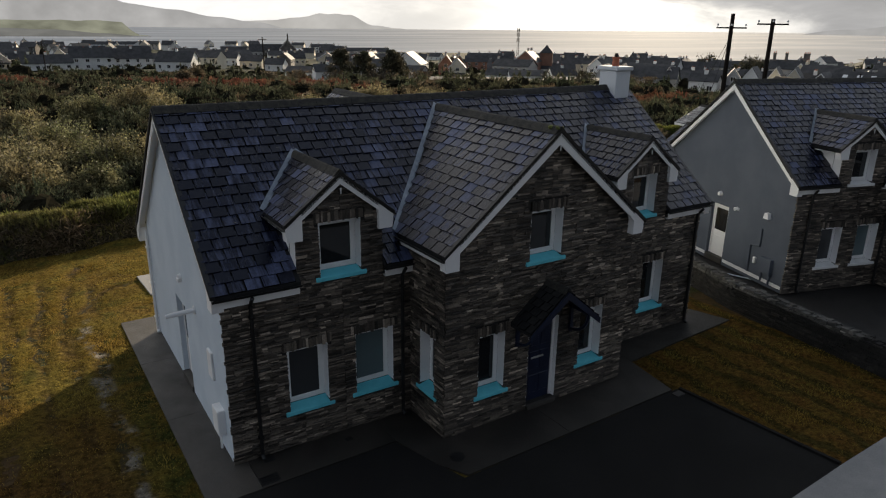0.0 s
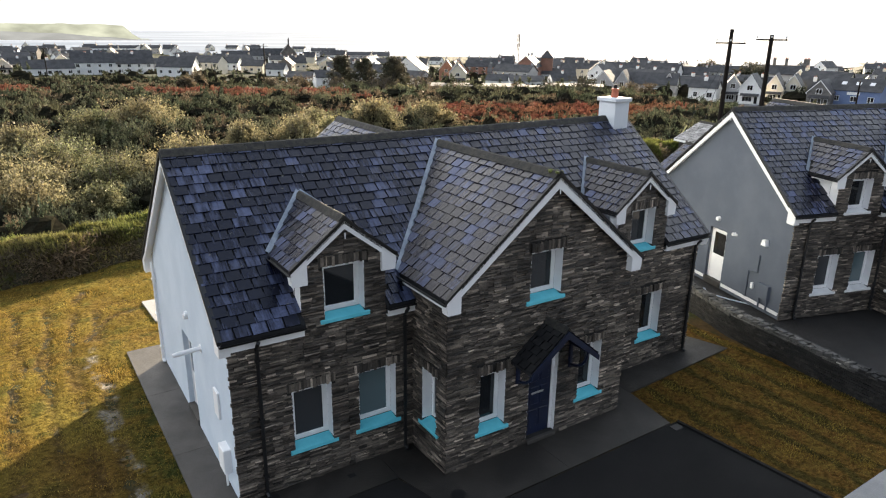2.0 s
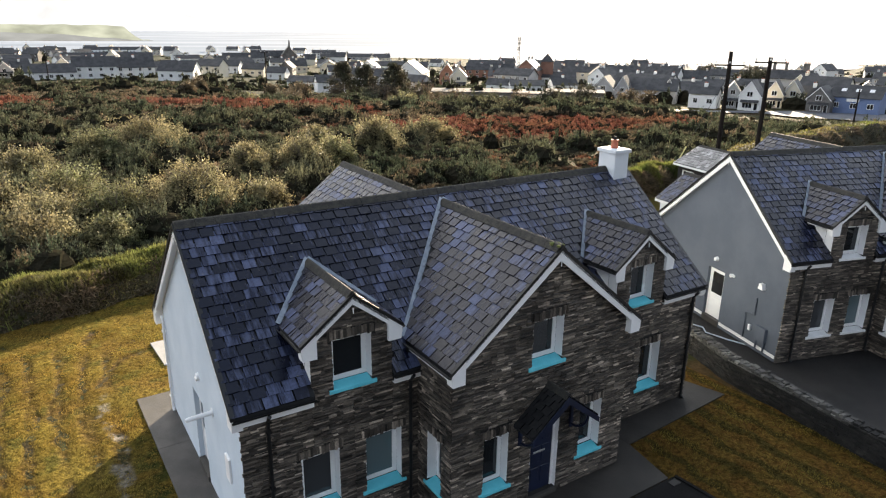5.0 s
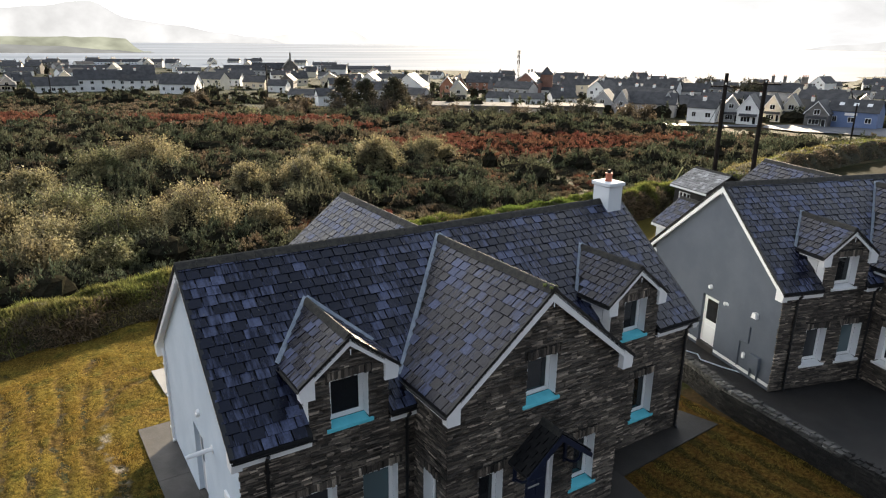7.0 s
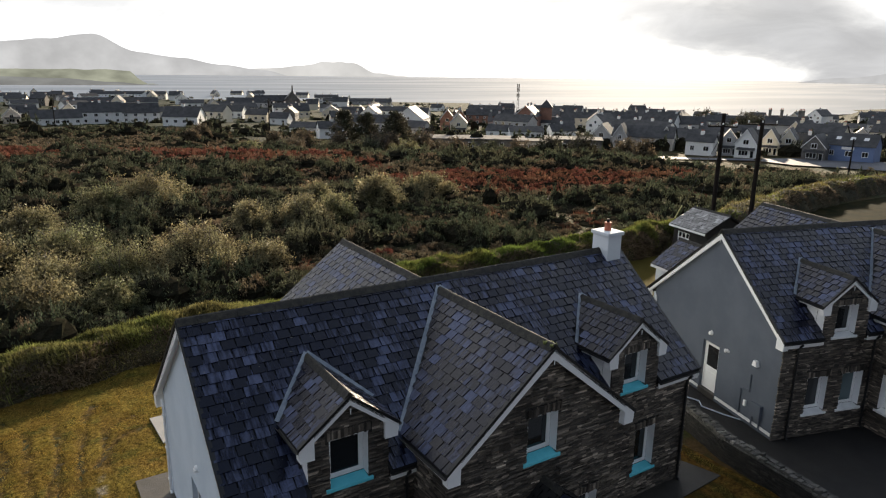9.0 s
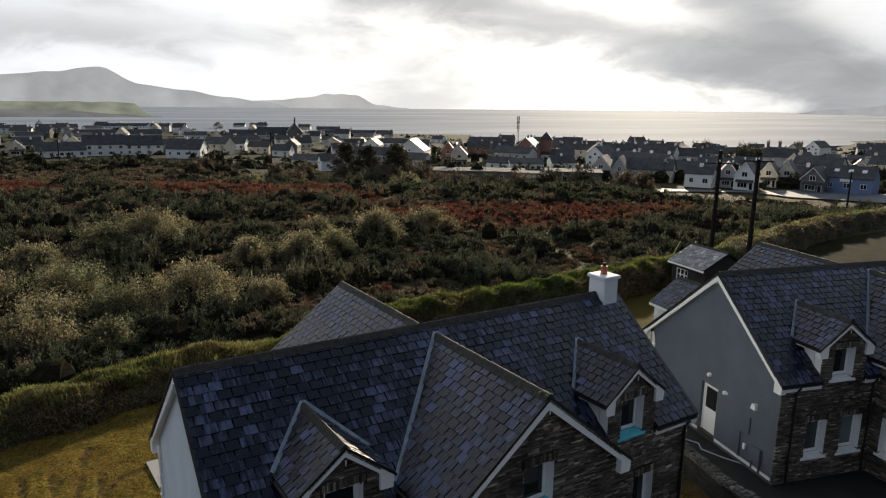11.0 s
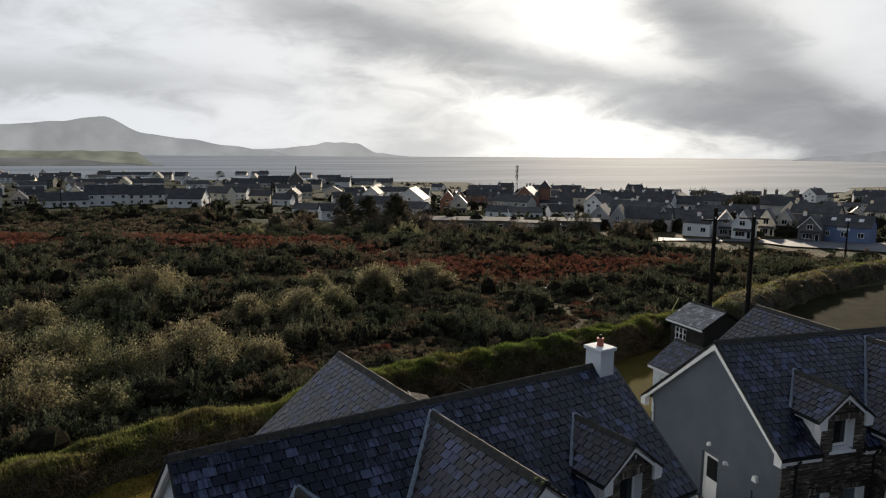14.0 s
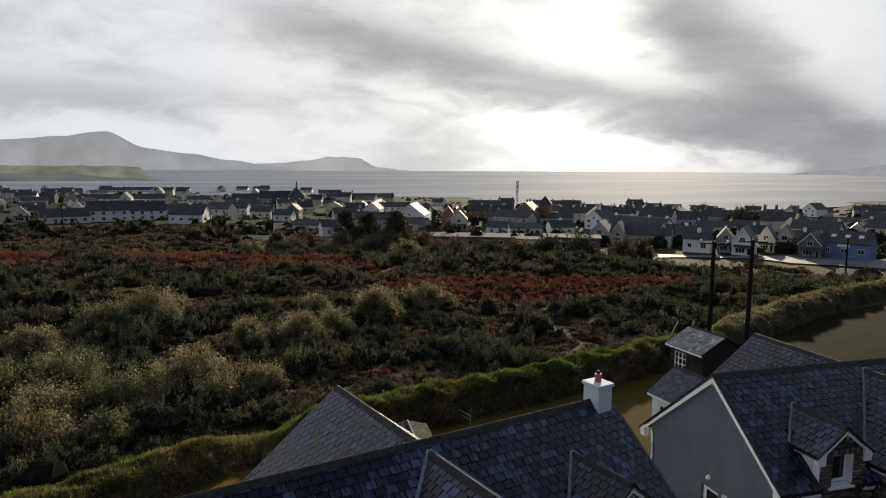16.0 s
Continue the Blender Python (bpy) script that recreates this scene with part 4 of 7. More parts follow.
def heath_mat():
    """Earth, dead grass and bracken between the bushes, fields further off."""
    m = bpy.data.materials.new("heath_floor")
    m.use_nodes = True
    m.node_tree.nodes.clear()
    k = Tree(m.node_tree)
    pos = k.node("ShaderNodeNewGeometry").outputs["Position"]
    col = k.mix(k.smooth(k.noise(pos, 0.12, 5.0), 0.4, 0.6), (0.028, 0.030, 0.012), (0.075, 0.045, 0.020))
    col = k.mix(k.smooth(k.noise(pos, 0.9, 4.0), 0.45, 0.65), col, (0.034, 0.038, 0.013))
    g = k.noise(pos, 9.0, 3.0)
    col = k.mix(1.0, col, k.ramp(g, (0.3, 0.6), (0.7, 1.25)), "MULTIPLY")
    sep = k.node("ShaderNodeSeparateXYZ")
    k.link(pos, sep.inputs[0])
    d = k.math("ADD", k.math("MULTIPLY", sep.outputs[0], 0.553), k.math("MULTIPLY", sep.outputs[1], 0.833))
    field = k.mix(k.smooth(k.noise(pos, 0.02, 2.0), 0.45, 0.55), (0.014, 0.021, 0.009), (0.022, 0.024, 0.012))
    col = k.mix(k.smooth(d, 160.0, 220.0), col, field)
    bs = k.node("ShaderNodeBsdfPrincipled", Roughness=0.95)
    bs.inputs["Specular IOR Level"].default_value = 0.1
    k.link(col, bs.inputs["Base Color"])
    bp = k.node("ShaderNodeBump", Strength=0.8, Distance=0.15)
    k.link(g, bp.inputs["Height"])
    k.link(bp.outputs[0], bs.inputs["Normal"])
    out = k.node("ShaderNodeOutputMaterial")
    k.link(bs.outputs[0], out.inputs[0])
    return m


def lawn_mat():
    """Mown yellowing grass with wheel ruts that run along the house and turn behind it."""
    m = bpy.data.materials.new("lawn")
    m.use_nodes = True
    m.node_tree.nodes.clear()
    k = Tree(m.node_tree)
    pos = k.node("ShaderNodeNewGeometry").outputs["Position"]
    sep = k.node("ShaderNodeSeparateXYZ")
    k.link(pos, sep.inputs[0])
    patch = k.smooth(k.noise(pos, 0.45, 5.0, 0.6), 0.38, 0.64)
    col = k.mix(patch, (0.135, 0.088, 0.019), (0.158, 0.122, 0.025))
    col = k.mix(k.math("MULTIPLY", k.smooth(k.noise(pos, 1.3, 5.0), 0.50, 0.66), 0.75), col, (0.066, 0.068, 0.015))
    rut = k.node("ShaderNodeAttribute", attribute_name="rut").outputs["Fac"]
    mow = k.math("ADD", k.math("MULTIPLY", sep.outputs[0], 7.2), k.math("MULTIPLY", k.math("SUBTRACT", k.noise(pos, 0.9, 4.0), 0.5), 8.0))
    stripe = k.math("MULTIPLY", k.smooth(k.math("SINE", mow), 0.0, 0.9), k.math("MULTIPLY", k.smooth(sep.outputs[0], 9.0, 10.5), 0.5))
    # greener and darker beside the path
    drab = k.math("MULTIPLY", k.math("MULTIPLY", k.smooth(sep.outputs[0], -2.0, -1.1), k.math("SUBTRACT", 1.0, k.smooth(sep.outputs[0], 2.0, 4.0))), k.math("SUBTRACT", 1.0, k.smooth(sep.outputs[1], 5.0, 7.5)))
    col = k.mix(k.math("MULTIPLY", drab, k.smooth(k.noise(pos, 1.8, 4.0), 0.35, 0.6)), col, (0.046, 0.052, 0.013))
    # browner and darker grass towards the drive
    blotch = k.math("MULTIPLY", k.math("SUBTRACT", 1.0, k.smooth(k.math("ADD", sep.outputs[1], k.math("MULTIPLY", k.noise(pos, 0.6, 4.0), 6.0)), 3.5, 8.0)), k.math("SUBTRACT", 1.0, k.smooth(sep.outputs[0], -2.6, -1.3)))
    col = k.mix(k.math("MULTIPLY", blotch, 0.8), col, (0.092, 0.043, 0.014))
    mud = k.mix(k.smooth(k.noise(pos, 7.0, 3.0), 0.42, 0.60), (0.046, 0.028, 0.012), (0.104, 0.066, 0.028))
    col = k.mix(k.math("MULTIPLY", rut, 0.75), col, mud)
    # the grass before the boundary wall has turned brown
    col = k.mix(k.math("MULTIPLY", k.smooth(sep.outputs[0], 8.0, 10.0), k.ramp(k.noise(pos, 2.2, 4.0), (0.3, 1.0), (0.7, 0.45))), col, (0.125, 0.064, 0.017))
    col = k.mix(k.math("MULTIPLY", stripe, 1.5), col, (0.040, 0.038, 0.011))
    # bare wet trail beside the path
    tx = k.math("ADD", k.math("ADD", sep.outputs[0], 1.75), k.math("MULTIPLY", k.math("SUBTRACT", k.noise(pos, 0.7, 3.0), 0.5), 1.2))
    trail = k.math("MULTIPLY", k.math("SUBTRACT", 1.0, k.smooth(k.math("ABSOLUTE", tx), 0.05, 0.26)), k.smooth(k.noise(pos, 1.3, 4.0), 0.45, 0.6))
    trail = k.math("MULTIPLY", trail, k.math("SUBTRACT", 1.0, k.smooth(sep.outputs[1], 8.0, 11.0)))
    col = k.mix(trail, col, (0.20, 0.18, 0.15))
    g = k.noise(pos, 26.0, 4.0, 0.7)
    col = k.mix(1.0, col, k.ramp(g, (0.3, 0.4), (0.72, 1.45)), "MULTIPLY")
    tuft = k.noise(pos, 7.5, 4.0, 0.65)
    col = k.mix(1.0, col, k.ramp(tuft, (0.34, 0.42), (0.66, 1.3)), "MULTIPLY")
    bs = k.node("ShaderNodeBsdfPrincipled", Roughness=0.9)
    bs.inputs["Specular IOR Level"].default_value = 0.03
    k.link(col, bs.inputs["Base Color"])
    k.link(k.math("SUBTRACT", 0.92, k.math("MULTIPLY", trail, 0.55)), bs.inputs["Roughness"])
    bp = k.node("ShaderNodeBump", Strength=1.0, Distance=0.05)
    k.link(k.math("ADD", k.math("SUBTRACT", g, k.math("MULTIPLY", rut, 1.6)), k.math("MULTIPLY", tuft, 2.4)), bp.inputs["Height"])
    k.link(bp.outputs[0], bs.inputs["Normal"])
    out = k.node("ShaderNodeOutputMaterial")
    k.link(bs.outputs[0], out.inputs[0])
    return m


def sea_mat():
    m = bpy.data.materials.new("sea_water")
    m.use_nodes = True
    m.node_tree.nodes.clear()
    k = Tree(m.node_tree)
    pos = k.node("ShaderNodeNewGeometry").outputs["Position"]
    mp = k.node("ShaderNodeMapping")
    mp.inputs["Rotation"].default_value = (0, 0, radians(34))
    mp.inputs["Scale"].default_value = (0.25, 1.0, 1.0)
    k.link(pos, mp.inputs[0])
    wav = k.noise(mp.outputs[0], 0.03, 8.0, 0.65)
    streak = k.smooth(k.noise(mp.outputs[0], 0.006, 4.0, 0.6), 0.4, 0.65)
    col = k.mix(streak, (0.165, 0.20, 0.25), (0.245, 0.28, 0.335))
    bs = k.node("ShaderNodeBsdfPrincipled", Roughness=0.9)
    bs.inputs["Specular IOR Level"].default_value = 0.03
    k.link(col, bs.inputs["Base Color"])
    bp = k.node("ShaderNodeBump", Strength=0.25, Distance=1.0)
    k.link(wav, bp.inputs["Height"])
    k.link(bp.outputs[0], bs.inputs["Normal"])
    out = k.node("ShaderNodeOutputMaterial")
    k.link(bs.outputs[0], out.inputs[0])
    return m


M_HEATH, M_LAWN, M_SEA = heath_mat(), lawn_mat(), sea_mat()
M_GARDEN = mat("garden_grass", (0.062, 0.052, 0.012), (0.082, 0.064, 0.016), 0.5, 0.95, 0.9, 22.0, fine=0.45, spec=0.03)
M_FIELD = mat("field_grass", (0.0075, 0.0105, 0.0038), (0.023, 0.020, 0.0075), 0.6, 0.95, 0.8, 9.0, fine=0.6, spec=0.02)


def sheet(name, xs, ys, material, zf):
    verts = [(x, y, zf(x, y)) for y in ys for x in xs]
    n = len(xs)
    faces = [(j * n + i, j * n + i + 1, (j + 1) * n + i + 1, (j + 1) * n + i) for j in range(len(ys) - 1) for i in range(n - 1)]
    return mesh_of(name, verts, faces, material, smooth=True)


def spaced(a, b, fine_from, fine_to, fine, coarse):
    out, v = [], a
    while v < b:
        out.append(v)
        v += fine if fine_from <= v < fine_to else coarse if abs(v) < 400 else 80
    return out + [b]


tagged(sheet("ground", spaced(-900, 1500, -12, 120, 2.5, 20), spaced(-300, 1700, 20, 120, 2.5, 20), M_HEATH, lambda x, y: ground_z(x, y) - 0.05), "heath ground of earth and dead grass falling to the sea", "ground", kind="structure")
LAWN_W, LAWN_E = -16.0, 15.35
# wheel tracks across the grass beside and behind the house
TRACKS = (
    ((-1.95, -1.0), (-1.75, 5.0), (-1.45, 9.0), (-1.3, 11.7), (-1.0, 12.6), (-0.3, 13.0), (0.9, 13.35)),
    ((-2.45, -1.0), (-2.35, 6.0), (-2.2, 10.0), (-1.75, 13.6), (-1.3, 14.5)),
    ((-3.0, -1.0), (-3.0, 9.0), (-2.7, 11.3), (-2.5, 13.8)),
    ((-3.9, 0.0), (-3.85, 6.0), (-3.5, 11.5), (-3.5, 13.1), (-3.75, 14.1), (-4.4, 15.0)),
    ((-4.7, 3.0), (-4.2, 12.3), (-4.35, 13.4), (-4.9, 14.4)),
    ((-1.7, 10.0), (-0.9, 11.6), (0.4, 12.2)),
)


def rut_at(x, y):
    """How deep the wheels have cut in, for arrays of places."""
    wob = np.array([noise.noise((a * 0.6, b * 0.6, 31.0)) + 0.6 * noise.noise((a * 2.2, b * 2.2, 9.0)) for a, b in zip(x, y)]) * 0.24
    blotch = np.array([noise.noise((a * 0.9, b * 0.5, 17.0)) + 0.5 * noise.noise((a * 3.1, b * 1.6, 23.0)) for a, b in zip(x, y)])
    near = np.full(len(x), 9.0)
    for line in TRACKS:
        for (x0, y0), (x1, y1) in zip(line, line[1:]):
            dx, dy = x1 - x0, y1 - y0
            t = np.clip(((x - x0) * dx + (y - y0) * dy) / (dx * dx + dy * dy), 0, 1)
            near = np.minimum(near, np.hypot(x - x0 - t * dx, y - y0 - t * dy))
    edge = np.clip((0.23 - np.abs(near + 0.8 * wob)) / 0.16, 0, 1)
    # the tread leaves short bars across the track
    bars = 0.84 + 0.16 * np.sin(np.hypot(x - 0.5, y - 9.0) * 21.0 + 3.0 * blotch)
    return edge * bars * np.clip(0.86 + 1.0 * blotch, 0, 1)


def build_lawn():
    xs, ys = spaced(LAWN_W, LAWN_E, -6.5, 1.8, 0.075, 0.5), spaced(-9.0, 18.5, -1.5, 16.5, 0.075, 0.5)
    gx, gy = np.meshgrid(np.array(xs), np.array(ys))
    rut = rut_at(gx.ravel(), gy.ravel())
    depth = dict(zip(zip(gx.ravel().tolist(), gy.ravel().tolist()), rut.tolist()))
    ob = sheet("lawn", xs, ys, M_LAWN, lambda x, y: -0.02 + 0.02 * noise.noise((x * 0.7, y * 0.7, 0)) - 0.034 * depth[(float(x), float(y))] + 0.022 * noise.noise((x * 3.8, y * 3.8, 4)))
    ob.data.attributes.new("rut", "FLOAT", "POINT").data.foreach_set("value", rut)
    tagged(ob, "yellowing mown grass with muddy wheel ruts", "lawn", kind="structure")


build_lawn()
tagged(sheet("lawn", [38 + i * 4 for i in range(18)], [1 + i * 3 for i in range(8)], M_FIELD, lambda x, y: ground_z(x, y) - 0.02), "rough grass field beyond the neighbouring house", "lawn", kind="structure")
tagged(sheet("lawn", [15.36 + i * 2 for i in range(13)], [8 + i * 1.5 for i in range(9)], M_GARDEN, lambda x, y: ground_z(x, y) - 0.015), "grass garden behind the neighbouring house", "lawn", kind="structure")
bm = bmesh.new()
bm.faces.new([bm.verts.new(p) for p in ((-4000, 300, -19.0), (4900, 300, -19.0), (4900, 3400, -19.0), (-4000, 3400, -19.0))])
tagged(part("water", bm, M_SEA), "pale grey sea bay with low waves", "sea", kind="structure")

# far hills and headland: one glowing backdrop each behind the bay, haze painted in
M_HILL = glow_mat("hazy_hill_glow", (0.94, 0.945, 0.95), 0.23, 0.004, 0.2)
M_HILL2 = glow_mat("hazy_far_hill_glow", (1.15, 1.14, 1.11), 0.23, 0.004, 0.14)
M_HEAD = glow_mat("headland_grass_glow", (0.56, 0.575, 0.45), 0.23, 0.012, 0.45)
M_CLIFF = glow_mat("headland_slope_glow", (0.40, 0.405, 0.39), 0.23, 0.012, 0.3)


def hill(name, dist, a0, a1, heights, material, label, depth=120, base=-19.5):
    """A ridge seen across the bay between two bearings, its crest through the given heights."""
    bm = bmesh.new()
    n = 90
    front, crest, rear = [], [], []
    for i in range(n + 1):
        t = i / n
        a = radians(a0 + (a1 - a0) * t)
        q = t * (len(heights) - 1)
        j = min(int(q), len(heights) - 2)
        f = q - j
        f = f * f * (3 - 2 * f)
        z = heights[j] * (1 - f) + heights[j + 1] * f
        z += (0.05 * z + 1) * noise.noise((t * 22, dist * .01, 0))
        u = Vector((math.sin(a), math.cos(a), 0))
        o = Vector((-3, -12, 0))
        front.append(bm.verts.new(o + u * dist + Vector((0, 0, base))))
        crest.append(bm.verts.new(o + u * (dist + depth) + Vector((0, 0, max(base + 1, z)))))
        rear.append(bm.verts.new(o + u * (dist + depth * 2) + Vector((0, 0, base))))
    for i in range(n):
        bm.faces.new((front[i], front[i + 1], crest[i + 1], crest[i]))
        bm.faces.new((crest[i], crest[i + 1], rear[i + 1], rear[i]))
    tagged(part(name, bm, material), label, "hill", kind="structure")


hill("backdrop_hills", 4300, -14, 22.0, (80, 90, 100, 110, 120, 135, 160, 195, 98, 72, 35, 8, -40), M_HILL, "grey mountains across the bay, mist painted into their glow", base=-60)
hill("backdrop_island", 4500, 16.0, 32.0, (-40, 16, 22, 40, 66, 62, -2, -18, -50), M_HILL2, "pale hilly island, sea mist painted into its glow", base=-60)
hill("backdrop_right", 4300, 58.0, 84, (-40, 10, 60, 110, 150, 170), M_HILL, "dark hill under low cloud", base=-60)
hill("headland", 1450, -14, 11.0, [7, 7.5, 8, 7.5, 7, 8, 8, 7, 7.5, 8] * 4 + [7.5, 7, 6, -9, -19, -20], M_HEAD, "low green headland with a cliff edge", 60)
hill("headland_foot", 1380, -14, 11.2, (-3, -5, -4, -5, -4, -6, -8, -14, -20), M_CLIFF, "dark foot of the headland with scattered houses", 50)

# ---- hard ground round the house ----
def slab(name, polys, material, z0, z1, label, category, kind="structure"):
    bm = bmesh.new()
    for p in polys:
        prism(bm, [(x, y, z0) for x, y in p], (0, 0, z1 - z0))
    return tagged(part(name, bm, material), label, category, kind=kind)


path_polys = []
for y0, y1 in ((-0.95, 2.43), (2.44, 5.50), (5.51, 8.54)):     # bays of the side path, joints between them
    path_polys.append([(-0.90 + 0.006 * (y0 + 1), y0), (0.12, y0), (0.12, y1), (-0.90 + 0.006 * (y1 + 1), y1)])
path_polys += [[(0.13, -0.95), (3.02, -0.95), (3.02, 0.3), (0.13, 0.3)], [(3.03, -0.95), (3.33, -2.12), (3.66, -2.72), (6.4, -2.72), (6.4, 0.3), (3.03, 0.3)], [(6.41, -2.72), (9.80, -2.72), (10.1, -1.15), (10.1, 0.3), (6.41, 0.3)], [(10.11, -1.15), (14.75, -0.91), (14.4, 0.3), (10.11, 0.3)], [(13.72, 0.31), (14.39, 0.31), (13.95, 1.7), (13.72, 1.7)]]
for i, p in enumerate(path_polys):
    if i < 3:
        slab("pavement", [p], M_CONC, -0.12, 0.02, "grey concrete path slab beside the gable", "path")
    else:
        slab("pavement", [p], M_CONC_DARK, -0.12, 0.02, "dark drab concrete path slab before the house", "path")
slab("driveway", [[(-9.0, -14.0), (9.9, -14.0), (10.24, -6.55), (9.96, -2.75), (3.55, -2.75), (3.0, -0.97), (-0.9, -0.97), (-9.0, -1.3)]], M_TAR, -0.10, 0.008, "smooth black tarmac driveway", "driveway")
kerb_a, kerb_b = Vector((9.97, -2.78, 0)), Vector((10.27, -6.55, 0))
for i in range(5):
    a, b = kerb_a.lerp(kerb_b, i / 5), kerb_a.lerp(kerb_b, (i + 1) / 5 - 0.004)
    slab("kerb", [[(a.x, a.y), (b.x, b.y), (b.x + .08, b.y), (a.x + .08, a.y)]], M_TAR, -0.1, 0.05, "dark edging kerb along the lawn", "kerb")
M_FOOT = mat("pale_concrete", (0.21, 0.21, 0.21), (0.27, 0.265, 0.26), 0.8, 0.75, 0.4, 35.0, fine=0.15)
slab("footpath", [[(6.0, -14.0), (30.0, -14.0), (30.0, -6.62), (10.3, -6.58), (8.0, -6.62)]], M_FOOT, -0.08, 0.035, "pale grey concrete footpath beside the road", "footpath")
slab("pavement", [[(0.36, 10.4), (4.2, 10.4), (4.2, 12.4), (0.30, 12.4)]], M_FOOT, -0.1, 0.03, "pale concrete slab behind the house", "path")
M_YARD = mat("yard_tarmac", (0.0062, 0.0054, 0.0048), (0.014, 0.0118, 0.010), 0.35, 0.7, 0.6, 45.0, fine=0.4, rough_var=0.2)
slab("yard", [[(15.9, -6.6), (40.0, -6.6), (40.0, -1.2), (19.6, 2.0), (20.4, 8.0), (16.6, 8.0)]], M_YARD, -0.2, -0.03, "dark wet tarmac yard of the neighbouring house", "yard")


def manhole(x, y, r, square=False):
    bm = bmesh.new()
    if square:
        box(bm, x - r, x + r, y - r * .7, y + r * .7, 0.0, 0.028, 0.004)
        for i in range(4):
            box(bm, x - r * .8, x + r * .8, y - r * .5 + i * r * .3, y - r * .42 + i * r * .3, 0.027, 0.034)
    else:
        tube(bm, (x, y, 0.0), (x, y, 0.028), r, n=24)
        tube(bm, (x, y, 0.0), (x, y, 0.034), r * .82, n=24)
    tagged(part("drain_cover", bm, M_BLACK), "dark cast iron drain cover set in the paving", "drain cover")


manhole(3.80, -2.12, 0.16)
manhole(0.30, -0.75, 0.20, True)
manhole(0.52, -0.13, 0.12, True)
manhole(3.75, -0.16, 0.10, True)
manhole(9.78, -2.93, 0.14, True)
manhole(2.2, -0.35, 0.09, True)


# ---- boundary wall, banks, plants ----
# one stone: pale on the coping, shade put into the colour of the faces
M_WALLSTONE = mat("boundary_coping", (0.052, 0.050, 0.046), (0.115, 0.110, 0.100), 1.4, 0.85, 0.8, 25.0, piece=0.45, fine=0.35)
M_WALLSTONE_JOIN = mat("boundary_stone_shade", (0.0055, 0.005, 0.0045), (0.017, 0.0155, 0.0135), 1.4, 0.85, 0.8, 25.0, island=0.45, fine=0.35)
BOUND_MESHES = share(STONE_SHAPES, "stone", M_WALLSTONE)


def boundary_wall(pts, height, width):
    rng = random.Random(21)
    w = empty("garden_wall", None, label="low rubble stone garden wall, shade painted into its faces, small pale coping stones", category="wall")
    core = bmesh.new()
    placed = []
    for (x0, y0), (x1, y1) in zip(pts, pts[1:]):
        a, b = Vector((x0, y0, 0)), Vector((x1, y1, 0))
        u = (b - a).normalized()
        s = Vector((u.y, -u.x, 0))
        L = (b - a).length
        prism(core, [a + s * width / 2 - Vector((0, 0, .2)), a - s * width / 2 - Vector((0, 0, .2)), b - s * width / 2 - Vector((0, 0, .2)), b + s * width / 2 - Vector((0, 0, .2))], (0, 0, height + .17))
        for side in (-1, 1):
            n = s * side
            fr = Matrix((u * side * -1, Vector((0, 0, 1)), n)).transposed().to_4x4()
            v = -0.12
            while v < height - 0.06:
                h = rng.uniform(0.04, 0.09)
                t = 0.0
                while t < L:
                    wd = rng.uniform(0.10, 0.30)
                    p = a + u * (t + wd / 2) + n * width / 2 + Vector((0, 0, v + h / 2))
                    placed.append(Matrix.Translation(p) @ fr @ Matrix.Diagonal((wd - .015, h - .012, rng.uniform(.02, .05), 1)))
                    t += wd
                v += h
        t = 0.0
        while t < L:      # coping, stones on edge
            wd = rng.uniform(0.13, 0.24)
            fr = Matrix((u, s, Vector((0, 0, 1)))).transposed().to_4x4()
            cut = rng.uniform(-.05, .05)
            for q0, q1 in ((-width / 2 - .02, cut), (cut, width / 2 + .02)):
                at = a + u * (t + wd / 2 + rng.uniform(-.02, .02)) + s * (q0 + q1) / 2 + Vector((0, 0, height - .03))
                placed.append(Matrix.Translation(at) @ fr @ Matrix.Rotation(rng.uniform(-.25, .25), 4, "Z") @ Matrix.Diagonal((wd - .035, q1 - q0 - .035, rng.uniform(.05, .11), 1)))
            t += wd
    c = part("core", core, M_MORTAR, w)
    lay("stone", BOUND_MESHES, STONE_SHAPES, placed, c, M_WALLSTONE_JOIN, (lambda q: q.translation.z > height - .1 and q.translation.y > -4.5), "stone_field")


boundary_wall([(17.2, 7.6), (16.75, 2.3), (15.80, -0.35), (15.42, -3.3), (15.03, -6.4)], 0.78, 0.34)

leaf_rng = np.random.default_rng(5)
M_GORSE = leaf_mat("gorse", (0.054, 0.066, 0.041), (0.100, 0.101, 0.062), 0.8, 0.8, 0.25, 0.10)
M_BRACKEN = leaf_mat("bracken", (0.160, 0.082, 0.050), (0.138, 0.050, 0.037), 0.7, 0.5, 0.3, 0.2)
M_BRAMBLE = leaf_mat("bramble", (0.098, 0.084, 0.056), (0.150, 0.112, 0.074), 0.6, 0.65, 0.3, 0.3)
M_GREEN = leaf_mat("bank_grass_green", (0.080, 0.112, 0.027), (0.112, 0.112, 0.035), 0.7, 0.6, 0.45, 0.3)
M_RUSH = leaf_mat("rough_grass", (0.112, 0.128, 0.038), (0.152, 0.128, 0.054), 0.7, 0.6, 0.4, 0.22)
M_WILLOW = leaf_mat("willow_leaf", (0.156, 0.146, 0.082), (0.220, 0.188, 0.104), 0.5, 0.75, 0.4, 0.5)
M_WILLOW2 = leaf_mat("willow_leaf_green", (0.132, 0.142, 0.073), (0.188, 0.174, 0.092), 0.5, 0.75, 0.4, 0.5)
M_PINE = leaf_mat("pine_needles", (0.050, 0.054, 0.034), (0.088, 0.078, 0.050), 0.6, 0.5, 0.15, 0.3)
